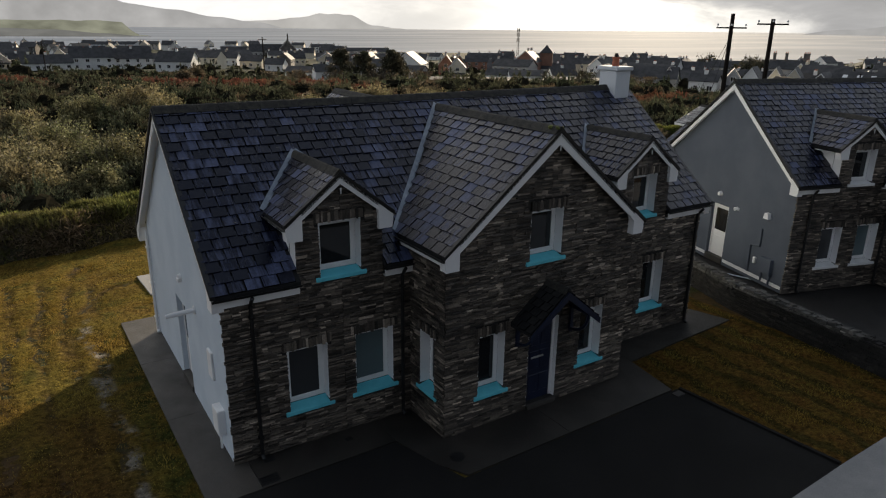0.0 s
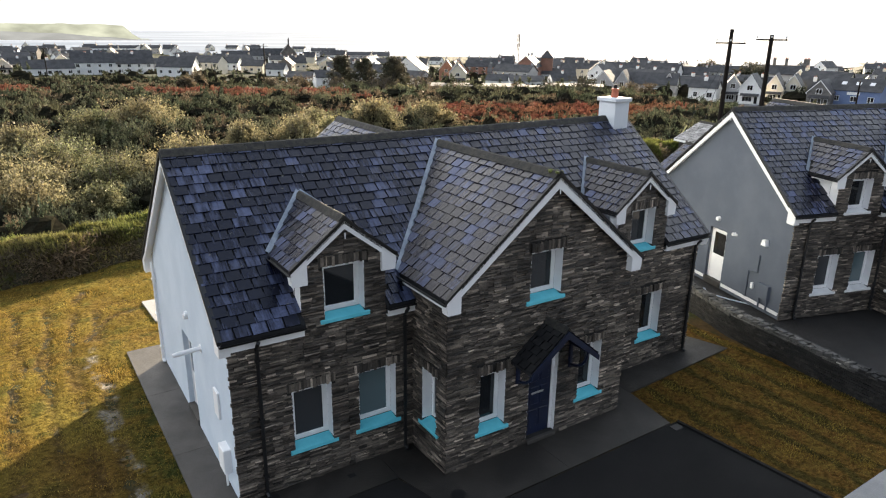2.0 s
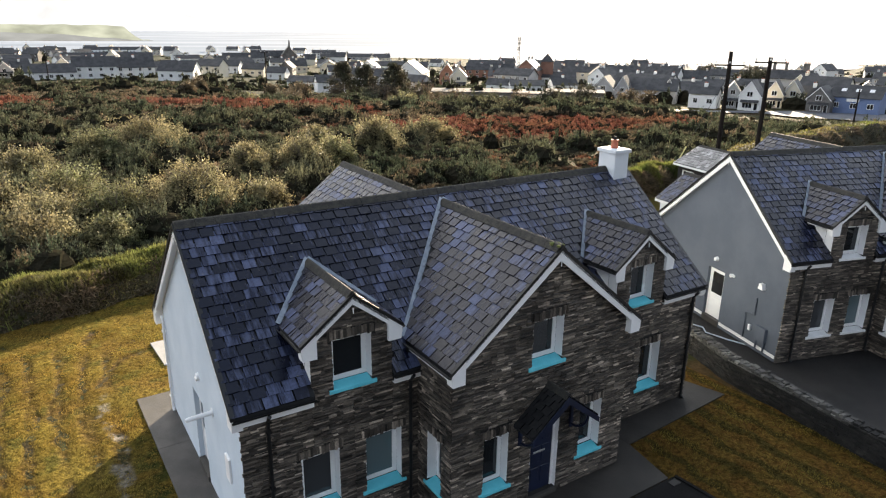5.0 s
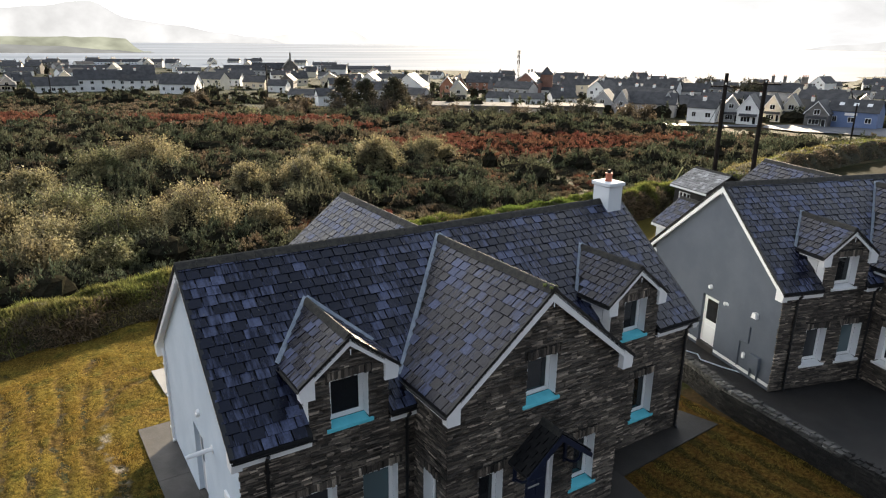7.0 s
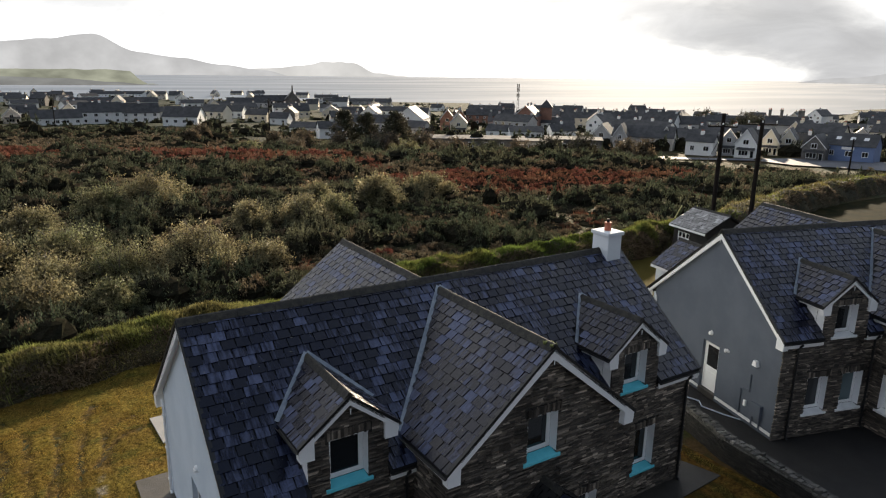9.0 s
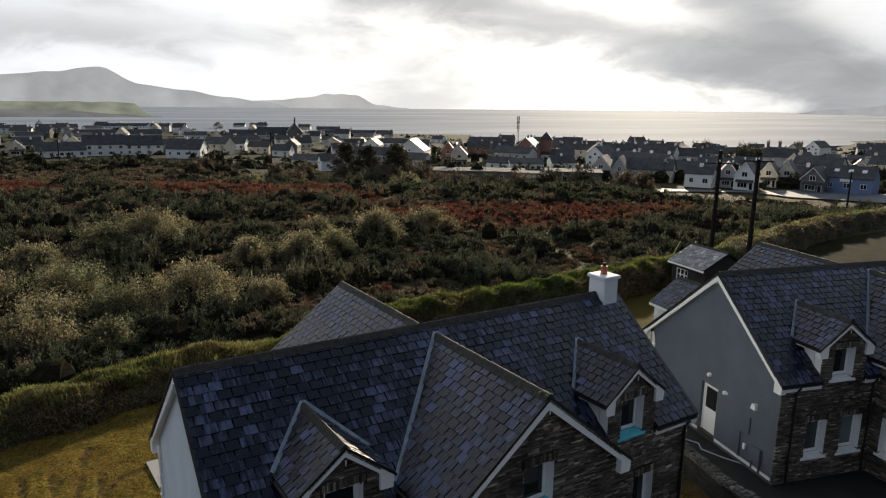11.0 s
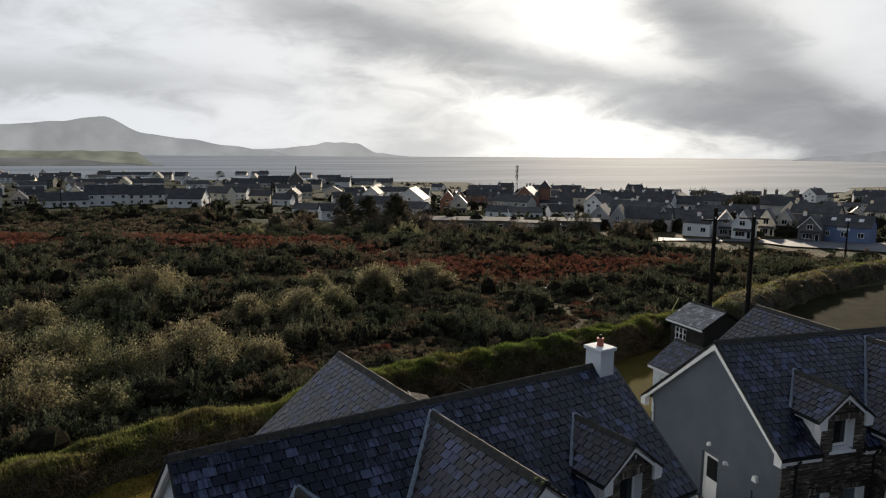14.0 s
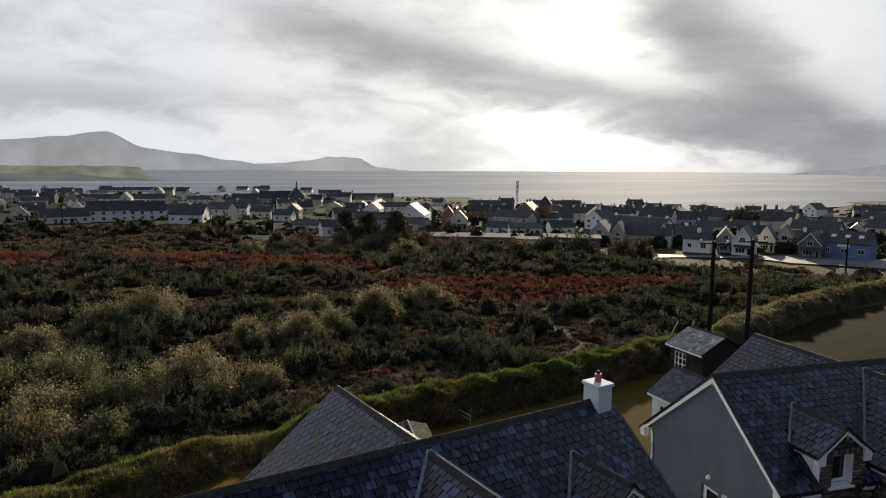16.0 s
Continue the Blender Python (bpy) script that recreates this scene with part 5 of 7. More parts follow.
# near-black filler colour that stands for shade inside bushes and hedges
M_CORE = mat("inner_shade", (0.015, 0.016, 0.011), (0.026, 0.023, 0.016), 2.0, 1.0, 0.9, 9.0, spec=0.0, fine=0.6)
M_BARK = mat("grey_bark", (0.07, 0.06, 0.05), (0.12, 0.105, 0.09), 6.0, 0.9, 0.6, 30.0, stretch=(3, 3, 0.6))


def tri_mesh(name, P, A, B, material, parent=None):
    """One mesh of loose triangles: foot P, with the edge vectors A (across) and B (along)."""
    n = len(P)
    v = np.empty((n, 3, 3))
    v[:, 0], v[:, 1], v[:, 2] = P - A * 0.5, P + A * 0.5, P + B
    me = bpy.data.meshes.new(name)
    me.vertices.add(n * 3)
    me.vertices.foreach_set("co", v.reshape(-1))
    me.loops.add(n * 3)
    me.loops.foreach_set("vertex_index", np.arange(n * 3, dtype=np.int32))
    me.polygons.add(n)
    me.polygons.foreach_set("loop_start", np.arange(0, n * 3, 3, dtype=np.int32))
    me.update(calc_edges=True)
    me.materials.append(material)
    ob = new(name, me)
    if parent is not None:
        ob.parent = parent
    return ob


def unit(v):
    return v / np.maximum(1e-9, np.linalg.norm(v, axis=1, keepdims=True))


def mound_leaves(c, r, h, n, size, lift=0.5):
    """Shoots over domes: centres c, radii r, heights h, n shoots each."""
    g = leaf_rng
    C, R, H, S = np.repeat(c, n, 0), np.repeat(r, n), np.repeat(h, n), np.repeat(size, n)
    m = len(C)
    # shoots stand in sprays of about thirty, with dark gaps between them
    spray = np.arange(m) // 30
    q = (g.random(spray[-1] + 1) * 2 * np.pi)[spray] + g.normal(0, 0.10, m)
    w = np.clip(np.sqrt(g.random(spray[-1] + 1))[spray] + g.normal(0, 0.09, m), 0, 1)
    lump = 1 + 0.25 * np.sin(q * 3 + C[:, 0] * 5) + 0.16 * np.sin(q * 7 + C[:, 1] * 3)
    depth = (0.62 + 0.42 * g.random(spray[-1] + 1))[spray] + g.normal(0, 0.07, m)
    up = np.sqrt(np.maximum(0, 1 - w * w))
    P = np.stack([C[:, 0] + R * lump * w * np.cos(q) * depth, C[:, 1] + R * lump * w * np.sin(q) * depth, C[:, 2] + H * up * depth * (0.9 + 0.2 * g.random(m))], 1)
    out = unit(np.stack([w * np.cos(q), w * np.sin(q), up + 0.15], 1))
    B = unit(out + np.array([0, 0, lift]) + g.normal(0, 0.45, (m, 3))) * (S * (0.6 + 0.8 * g.random(m)))[:, None]
    A = unit(np.cross(B, g.normal(0, 1, (m, 3)))) * (S * 0.42)[:, None]
    return P, A, B


def cores(c, r, h):
    """Dark low domes inside the shoots: added filler, coloured as the shade within."""
    base, ring = [], 7
    for lv, (rad, up) in enumerate(((0.80, -0.1), (0.70, 0.36), (0.40, 0.62))):
        for i in range(ring):
            t = 2 * math.pi * (i + lv * .5) / ring
            base.append((rad * math.cos(t), rad * math.sin(t), up))
    base.append((0, 0, 0.70))
    f = []
    for lv in range(2):
        for i in range(ring):
            a, b = lv * ring + i, lv * ring + (i + 1) % ring
            f += [(a, b, b + ring), (a, b + ring, a + ring)]
    f += [(2 * ring + i, 2 * ring + (i + 1) % ring, 3 * ring) for i in range(ring)]
    base, f = np.array(base), np.array(f)
    S = np.stack([r, r, h], 1)
    V = (c[:, None, :] + base[None] * S[:, None, :]).reshape(-1, 3)
    Fa = (f[None] + (np.arange(len(c)) * len(base))[:, None, None]).reshape(-1, 3)
    return V, Fa


def bracken_at(x, y):
    """How far rust-coloured bracken takes the place of gorse."""
    n = noise.noise((x * 0.045, y * 0.045, 11.0)) * 0.5 + noise.noise((x * 0.16, y * 0.16, 4.0)) * 0.3
    spot = 1.15 * math.exp(-(((x - 49) / 13) ** 2 + ((y - 47.5) / 11) ** 2)) + 1.7 * math.exp(-(((ahead(x, y) - 108) / 20) ** 2)) * (1 - smoothstep(32, 48, x)) * smoothstep(-.42, -.05, noise.noise((x * .055, y * .055, 21.0))) + 0.5 * math.exp(-(((x - 66) / 16) ** 2 + ((y - 42) / 8) ** 2))
    return spot + n * 0.8


WILLOWS = [(6.6, 30.6, 4.2, 3.0), (2.2, 30.0, 2.6, 2.3), (-1.6, 29.6, 2.8, 2.3), (-5.0, 27.8, 2.6, 2.1), (-0.2, 35.4, 3.2, 2.6), (-4.6, 36.5, 3.0, 2.3), (7.8, 52.0, 4.2, 3.1), (3.6, 50.5, 3.0, 2.4), (12.6, 38.6, 2.0, 2.4), (16.6, 37.8, 2.7, 2.6), (19.8, 38.8, 2.0, 2.2), (25.4, 42.4, 2.8, 3.0), (33.0, 45.5, 3.2, 2.3), (-8.0, 31.5, 3.0, 2.4), (-1.6, 45.5, 2.6, 2.1), (10.6, 29.0, 1.6, 1.6), (-9.5, 43.0, 3.0, 2.4), (21.5, 47.0, 2.0, 1.9), (-2.2, 26.4, 2.2, 1.8), (1.2, 25.6, 1.7, 1.4), (-5.6, 24.6, 2.0, 1.6)]


def heath():
    sets = {"gorse": [], "bracken": [], "bramble": []}
    rng = random.Random(9)
    for d0, d1, cell, shoots, size in ((30, 56, 1.25, 520, 0.15), (56, 92, 1.75, 330, 0.21), (92, 150, 2.4, 190, 0.30), (150, 290, 3.6, 110, 0.48)):
        y = 20.0
        for y in np.arange(20, 290, cell):
            for x in np.arange(-60, 190, cell):
                px, py = x + rng.uniform(-.8, .8) * cell, y + rng.uniform(-.8, .8) * cell
                dx, dy = px + 3, py + 12
                dist, bear = math.hypot(dx, dy), math.degrees(math.atan2(dx, dy))
                if not (d0 <= dist < d1) or not (-6 < bear < 74):
                    continue
                edge = 21.2 + (2.2 if px > 45 else 0) + max(0, px - 60) * 0.05 + 0.9 * smoothstep(6, 10, px) * (1 - smoothstep(28, 34, px))
                far = 285 if bear < 16 else 215 if bear < 34 else 190 if bear < 44 else 172 if bear < 51 else 163 if bear < 57 else 165
                if py < edge + 0.3 or dist > far + rng.uniform(-8, 6):
                    continue
                if any(math.hypot(px - a, py - b) < r * 0.72 for a, b, r, h_ in WILLOWS):
                    continue
                br = bracken_at(px, py)
                clump = noise.noise((px * 0.17, py * 0.17, 2.0)) + 0.45 * noise.noise((px * 0.45, py * 0.45, 6.0))
                tall = smoothstep(-0.30, 0.42, clump)
                r = cell * rng.choice((0.5, 0.65, 0.8, 0.95, 1.2)) * rng.uniform(.9, 1.1)
                if br > 0.62:
                    kind, h = "bracken", rng.uniform(0.5, 1.0)
                    if tall > 0.8 and rng.random() < 0.15:
                        kind, h = "gorse", rng.uniform(0.6, 1.2)
                elif ahead(px, py) > 120 and rng.random() < 0.68:
                    kind, h = "bramble", rng.uniform(0.25, 0.8)
                elif tall < 0.07:
                    kind, h = ("bramble" if rng.random() < 0.88 else "bracken"), rng.uniform(0.15, 0.45)
                elif br > 0.42 or rng.random() < 0.20:
                    kind, h = "bramble", rng.uniform(0.4, 0.7) + 0.7 * tall
                else:
                    kind, h = "gorse", 0.4 + 1.55 * tall * rng.uniform(0.65, 1.25)
                h *= min(1.3, 0.85 + 0.12 * cell)
                sets[kind].append((px, py, ground_z(px, py) - 0.08, r, max(0.2, h), shoots, size))
    labels = {"gorse": ("dense dark green gorse bushes over the heath", M_GORSE), "bracken": ("rust-brown dead bracken in patches on the heath", M_BRACKEN), "bramble": ("low olive and brown bramble between the gorse", M_BRAMBLE)}
    allc = []
    for kind, rows in sets.items():
        a = np.array(rows)
        P, A, B = [], [], []
        for n in np.unique(a[:, 5]):
            s = a[a[:, 5] == n]
            p, q, b = mound_leaves(s[:, :3], s[:, 3], s[:, 4], int(n), s[:, 6], 0.6 if kind == "gorse" else 0.35)
            P.append(p), A.append(q), B.append(b)
        tagged(tri_mesh(kind, np.concatenate(P), np.concatenate(A), np.concatenate(B), labels[kind][1]), labels[kind][0], kind, kind="stuff")
        allc.append(a)
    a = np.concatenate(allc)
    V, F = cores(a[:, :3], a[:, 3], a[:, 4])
    tagged(mesh_of("undergrowth", V.tolist(), F.tolist(), M_CORE), "dark filler domes for the shade inside the heath bushes", "undergrowth", kind="stuff")


heath()


def limb(bm, p, d, length, r, rng, depth, tips):
    """A crooked tapering branch that forks."""
    q, dirn = Vector(p), Vector(d).normalized()
    seg = 3
    for i in range(seg):
        dirn = (dirn + Vector((rng.uniform(-.25, .25), rng.uniform(-.25, .25), rng.uniform(-.05, .2)))).normalized()
        e = q + dirn * length / seg
        tube(bm, q, e, r * (1 - i / seg * .5), r * (1 - (i + 1) / seg * .5), 5)
        q = e
        if depth > 0 and i > 0:
            for _ in range(2):
                side = (dirn + Vector((rng.uniform(-1, 1), rng.uniform(-1, 1), rng.uniform(-.1, .7)))).normalized()
                limb(bm, q, side, length * rng.uniform(.45, .65), r * .45, rng, depth - 1, tips)
    tips.append(q)


def shrub(name, x, y, radius, height, seed, leaf_m, label, category, leaves=5200, size=0.095, stems=9, upright=0.9):
    rng = random.Random(seed)
    z = ground_z(x, y) - 0.1
    s = empty(name, pose(x, y, z), label=label, category=category)
    bm, tips = bmesh.new(), []
    for i in range(stems):
        a = 2 * math.pi * (i + rng.random() * .6) / stems
        out = rng.uniform(.35, 1.0)
        d = Vector((math.cos(a) * out, math.sin(a) * out, upright * height / radius + .3))
        limb(bm, (math.cos(a) * .12, math.sin(a) * .12, 0), d, height * rng.uniform(.62, .85), 0.05 * height / 2.2, rng, 1, tips)
    for i in range(3):
        limb(bm, (0, 0, 0), (rng.uniform(-.25, .25), rng.uniform(-.25, .25), 1), height * .8, 0.05 * height / 2.2, rng, 1, tips)
    part("trunk", bm, M_BARK, s, "grey forked stems")
    g = leaf_rng
    T = np.array([tuple(t) for t in tips])
    k = np.minimum(1.0, radius / np.maximum(0.01, np.linalg.norm(T[:, :2], axis=1)))
    T[:, :2] *= k[:, None]
    T[:, 2] = np.minimum(T[:, 2], height)
    # sprays of twigs over several domes that have grown into one another
    domes = [(0.0, 0.0, 0.74, 1.0)]
    for i in range(6):
        t = 2 * math.pi * (i + rng.uniform(-.3, .3)) / 6
        off = rng.uniform(.38, .72)
        domes.append((off * math.cos(t), off * math.sin(t), rng.uniform(.30, .50), rng.uniform(.50, .88)))
    m = int(4.2 * radius) + 3
    L = []
    for dx, dy, dr, dh in domes:
        ang, w = g.random(m) * 2 * np.pi, np.sqrt(g.random(m))
        lift = np.sqrt(np.maximum(0.02, 1 - w ** 2)) * (0.72 + 0.36 * g.random(m))
        L.append(np.stack([radius * (dx + dr * w * np.cos(ang)), radius * (dy + dr * w * np.sin(ang)), height * dh * lift], 1))
    L = np.concatenate(L)
    T = np.concatenate([T, L, L])
    idx = g.integers(0, len(T), leaves)
    reach = 1.04 - 0.42 * g.random(leaves) ** 1.8
    spread = 0.11 + 0.15 * (idx % 5) / 5
    P = T[idx] * reach[:, None] + g.normal(0, 1, (leaves, 3)) * spread[:, None] * np.array([1.0, 1.0, 1.2]) * (radius / 2.0) ** .3
    P[:, 2] = np.maximum(P[:, 2], 0.05)
    sz = size * (0.6 + 0.8 * g.random(leaves))
    B = unit(g.normal(0, 1, (leaves, 3)) + np.array([0, 0, .4])) * sz[:, None]
    A = unit(np.cross(B, g.normal(0, 1, (leaves, 3)))) * (sz * .55)[:, None]
    tri_mesh("crown", P, A, B, leaf_m, s)
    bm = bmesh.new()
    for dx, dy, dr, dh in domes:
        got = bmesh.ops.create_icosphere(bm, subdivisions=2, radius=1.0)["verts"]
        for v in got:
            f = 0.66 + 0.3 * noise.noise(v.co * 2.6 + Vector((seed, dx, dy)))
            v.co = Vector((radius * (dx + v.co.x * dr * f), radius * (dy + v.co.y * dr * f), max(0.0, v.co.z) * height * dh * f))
    part("undergrowth", bm, M_CORE, s, "dark filler domes for the shade inside the shrub")
    return s


for i, (x, y, r, h) in enumerate(WILLOWS):
    shrub("willow_shrub", x, y, r, h, 30 + i, (M_WILLOW, M_WILLOW2, M_WILLOW)[i % 3], "bushy olive-yellow willow shrub standing in the heath" if i % 3 != 1 else "bushy grey-green willow shrub standing in the heath", "shrub", leaves=int(5600 * r) + 2000, size=0.125 if y < 40 else 0.15)


def conifer(x, y, height, radius, seed, label):
    rng = random.Random(seed)
    z = ground_z(x, y) - 0.1
    t = empty("pine_tree", pose(x, y, z), label=label, category="tree")
    bm = bmesh.new()
    tube(bm, (0, 0, 0), (0.1, 0, height * .5), .22, .15, 8)
    tube(bm, (0.1, 0, height * .5), (0, 0.05, height * .96), .15, .03, 8)
    P, B = [], []
    for lv in range(13):
        z0 = height * (.22 + .74 * lv / 13)
        rr = radius * (1 - .70 * lv / 13) * rng.uniform(.75, 1.15)
        for i in range(6):
            a = rng.uniform(0, 2 * math.pi)
            e = Vector((math.cos(a) * rr, math.sin(a) * rr, z0 + rr * rng.uniform(-.1, .35)))
            tube(bm, (0, 0, z0), e, .045, .015, 4)
            P += [(Vector((0, 0, z0)).lerp(e, rng.uniform(.3, 1.05))) for _ in range(80)]
    part("trunk", bm, M_BARK, t)
    g = leaf_rng
    P = np.array([tuple(p) for p in P]) + g.normal(0, .26, (len(P), 3))
    B = unit(g.normal(0, 1, P.shape) + np.array([0, 0, .2])) * .5
    A = unit(np.cross(B, g.normal(0, 1, P.shape))) * .22
    tri_mesh("crown", P, A, B, M_PINE, t)


# ---- earth banks ----
M_BANK = mat("bank_turf", (0.026, 0.026, 0.012), (0.055, 0.046, 0.018), 0.8, 0.95, 0.9, 14.0, fine=0.5)


def bank(pts, height, width, seed, label, blades, tint=M_RUSH, extra=0.0, lush=False):
    """A turf bank along a line, with long grass on top."""
    prof = ((-1.0, -0.1), (-.78, .45), (-.5, .82), (-.1, 1.0), (.38, .94), (.62, .62), (.85, -0.1))
    P = []
    for (x0, y0), (x1, y1) in zip(pts, pts[1:]):
        L = math.hypot(x1 - x0, y1 - y0)
        m = max(2, int(L / 0.6))
        for i in range(m):
            P.append(Vector((x0 + (x1 - x0) * i / m, y0 + (y1 - y0) * i / m)))
    P.append(Vector(pts[-1]))
    for _ in range(3):
        P = [P[0]] + [(P[i - 1] + P[i] * 2 + P[i + 1]) / 4 for i in range(1, len(P) - 1)] + [P[-1]]
    verts = []
    for i, p in enumerate(P):
        d = (P[min(i + 1, len(P) - 1)] - P[max(i - 1, 0)]).normalized()
        s = Vector((d.y, -d.x))
        run = min(1.0, 0.25 + 0.75 * min(i, len(P) - 1 - i) / 6)
        for a, h in prof:
            q = p + s * a * width * (0.5 + 0.5 * run)
            h = h * run if h > 0 else h
            w = noise.noise((q.x * .55, q.y * .55, seed)) * .34 + noise.noise((q.x * 1.9, q.y * 1.9, seed)) * .10
            verts.append((q.x + s.x * w, q.y + s.y * w, ground_z(q.x, q.y) + max(-.1, h * (height + extra * smoothstep(3, 10, q.x) * (1 - smoothstep(36, 43, q.x))) * (1 + w * 1.1))))
    k = len(prof)
    faces = [(i * k + j, i * k + j + 1, (i + 1) * k + j + 1, (i + 1) * k + j) for i in range(len(P) - 1) for j in range(k - 1)]
    tagged(mesh_of("earth_bank", verts, faces, M_BANK, smooth=True), label, "bank", kind="structure")
    g = leaf_rng
    V = np.array(verts).reshape(len(P), k, 3)
    i = g.integers(0, len(P) - 1, blades)
    j = g.choice(np.arange(k - 1), blades, p=[.04, .12, .26, .38, .16, .04] if lush else [.08, .20, .34, .33, .04, .01])
    a, b = g.random(blades)[:, None], g.random(blades)[:, None]
    base = (V[i, j] * (1 - a) + V[i + 1, j] * a) * (1 - b) + (V[i, j + 1] * (1 - a) + V[i + 1, j + 1] * a) * b
    clump = np.array([0.35 + 1.0 * max(0, noise.noise((q[0] * .9, q[1] * .9, 5)) + .35) for q in base])
    B = unit(g.normal(0, .45, (blades, 3)) + np.array([-.25, -.3, 1.0])) * (0.30 * clump * (.5 + g.random(blades)))[:, None]
    A = unit(np.cross(B, g.normal(0, 1, (blades, 3)))) * 0.06
    tagged(tri_mesh("bank_grass", base, A, B, tint), "long yellow-green grass on the turf bank", "grass", kind="stuff")
    # dead stalks and bramble sprays hanging over its steep side
    m = blades // 2 if lush else blades
    i = g.integers(0, len(P) - 1, m)
    j = g.choice(np.arange(2, k - 1), m, p=[0, .02, .34, .64] if lush else [.06, .16, .40, .38])
    a, b = g.random(m)[:, None], g.random(m)[:, None]
    base = (V[i, j] * (1 - a) + V[i + 1, j] * a) * (1 - b) + (V[i, j + 1] * (1 - a) + V[i + 1, j + 1] * a) * b
    clump = np.array([0.25 + 1.3 * max(0, noise.noise((q[0] * .7, q[1] * .7, 9 + q[2])) + .3) for q in base])
    B = unit(g.normal(0, .6, (m, 3)) + np.array([-.1, -.55, .25])) * (0.34 * clump * (.5 + g.random(m)))[:, None]
    A = unit(np.cross(B, g.normal(0, 1, (m, 3)))) * 0.075
    tagged(tri_mesh("bank_scrub", base, A, B, M_BRAMBLE), "brown dead stalks and bramble on the bank's steep side", "scrub", kind="stuff")


bank([(-24, 14.5), (-12, 16.6), (-4, 17.9), (1.5, 19.0), (5.5, 20.2), (8.0, 20.1)], 1.2, 2.0, 1.0, "turf-covered earth bank between the garden and the heath", 46000, extra=0.42, lush=True)
bank([(7.0, 20.15), (10, 20.0), (20, 19.8), (30, 19.7), (36.0, 20.0), (43, 20.8), (48, 20.9)], 1.2, 2.0, 2.0, "earth bank with a bright green grassy top behind the garden", 70000, M_GREEN, extra=0.42, lush=True)
bank([(44.5, 20.4), (54, 22.5), (66, 24.2), (84, 26.0), (120, 30.0)], 1.6, 2.5, 6.0, "tall overgrown hedge bank beside a grass field", 18000)


def lawn_tufts():
    g = leaf_rng
    n = 330000
    x = np.concatenate([g.uniform(-11, 4.5, n * 3 // 4), g.uniform(10.2, 15.2, n // 4)])
    y = np.concatenate([g.uniform(-0.8, 18, n * 3 // 4), g.uniform(-6.4, 3.5, n // 4)])
    keep = ~((x > 9.8) & (y > -1.2) & (x < 14.85)) & ~((x > -0.8) & (x < 9) & (y < 9.7))
    thin = np.array([noise.noise((a * 1.1, b * 0.8, 3)) + .6 * noise.noise((a * 3.5, b * 2.5, 8)) for a, b in zip(x, y)])
    keep &= g.random(n) < (0.66 + 0.9 * thin) * (1 - 0.7 * rut_at(x, y)) * np.where(x > 9.5, 0.36 + 0.16 * np.sin(7.2 * x + 1.0), np.where((y < 3.0) & (x < -1.6), 0.45, 1.0))
    x, y = x[keep], y[keep]
    m = len(x)
    P = np.stack([x, y, np.full(m, -0.02)], 1)
    B = unit(g.normal(0, .5, (m, 3)) + np.array([0, 0, 1.0])) * ((0.020 + 0.034 * g.random(m)) * np.clip(1.0 + 1.3 * thin[keep], 0.5, 2.2))[:, None]
    A = unit(np.cross(B, g.normal(0, 1, (m, 3)))) * 0.016
    tagged(tri_mesh("lawn_grass", P, A, B, M_TURF), "short yellow-green grass blades on the lawn", "grass", kind="stuff")


M_TURF = leaf_mat("turf_blade", (0.212, 0.142, 0.033), (0.190, 0.148, 0.037), 0.7, 0.45, 0.5, 0.6)
lawn_tufts()


# ---- village ----
M_VROOF = mat("village_slate", (0.032, 0.033, 0.036), (0.062, 0.062, 0.064), 0.5, 0.70, 0.3, 6.0, fine=0.3, rough_var=0.12, spec=0.4)
VWALL = {
    "white": mat("village_white", (0.76, 0.76, 0.74), (0.82, 0.82, 0.80), 0.3, 0.85, 0.1, 5.0, fine=0.1),
    "cream": mat("village_cream", (0.66, 0.60, 0.47), (0.72, 0.66, 0.54), 0.3, 0.85, 0.1, 5.0, fine=0.1),
    "grey": mat("village_grey", (0.36, 0.355, 0.35), (0.46, 0.455, 0.45), 0.3, 0.85, 0.1, 5.0, fine=0.1),
    "brick": mat("village_brick", (0.20, 0.10, 0.07), (0.28, 0.15, 0.11), 0.4, 0.85, 0.2, 6.0, fine=0.2),
    "blue": mat("village_blue", (0.12, 0.17, 0.30), (0.15, 0.205, 0.35), 0.3, 0.8, 0.1, 5.0, fine=0.1),
    "stone": mat("village_stone", (0.10, 0.095, 0.09), (0.17, 0.16, 0.15), 0.6, 0.9, 0.3, 4.0, fine=0.3),
}
VLABEL = {"white": "white rendered", "cream": "cream rendered", "grey": "grey rendered", "brick": "red brick", "blue": "blue painted", "stone": "grey stone"}


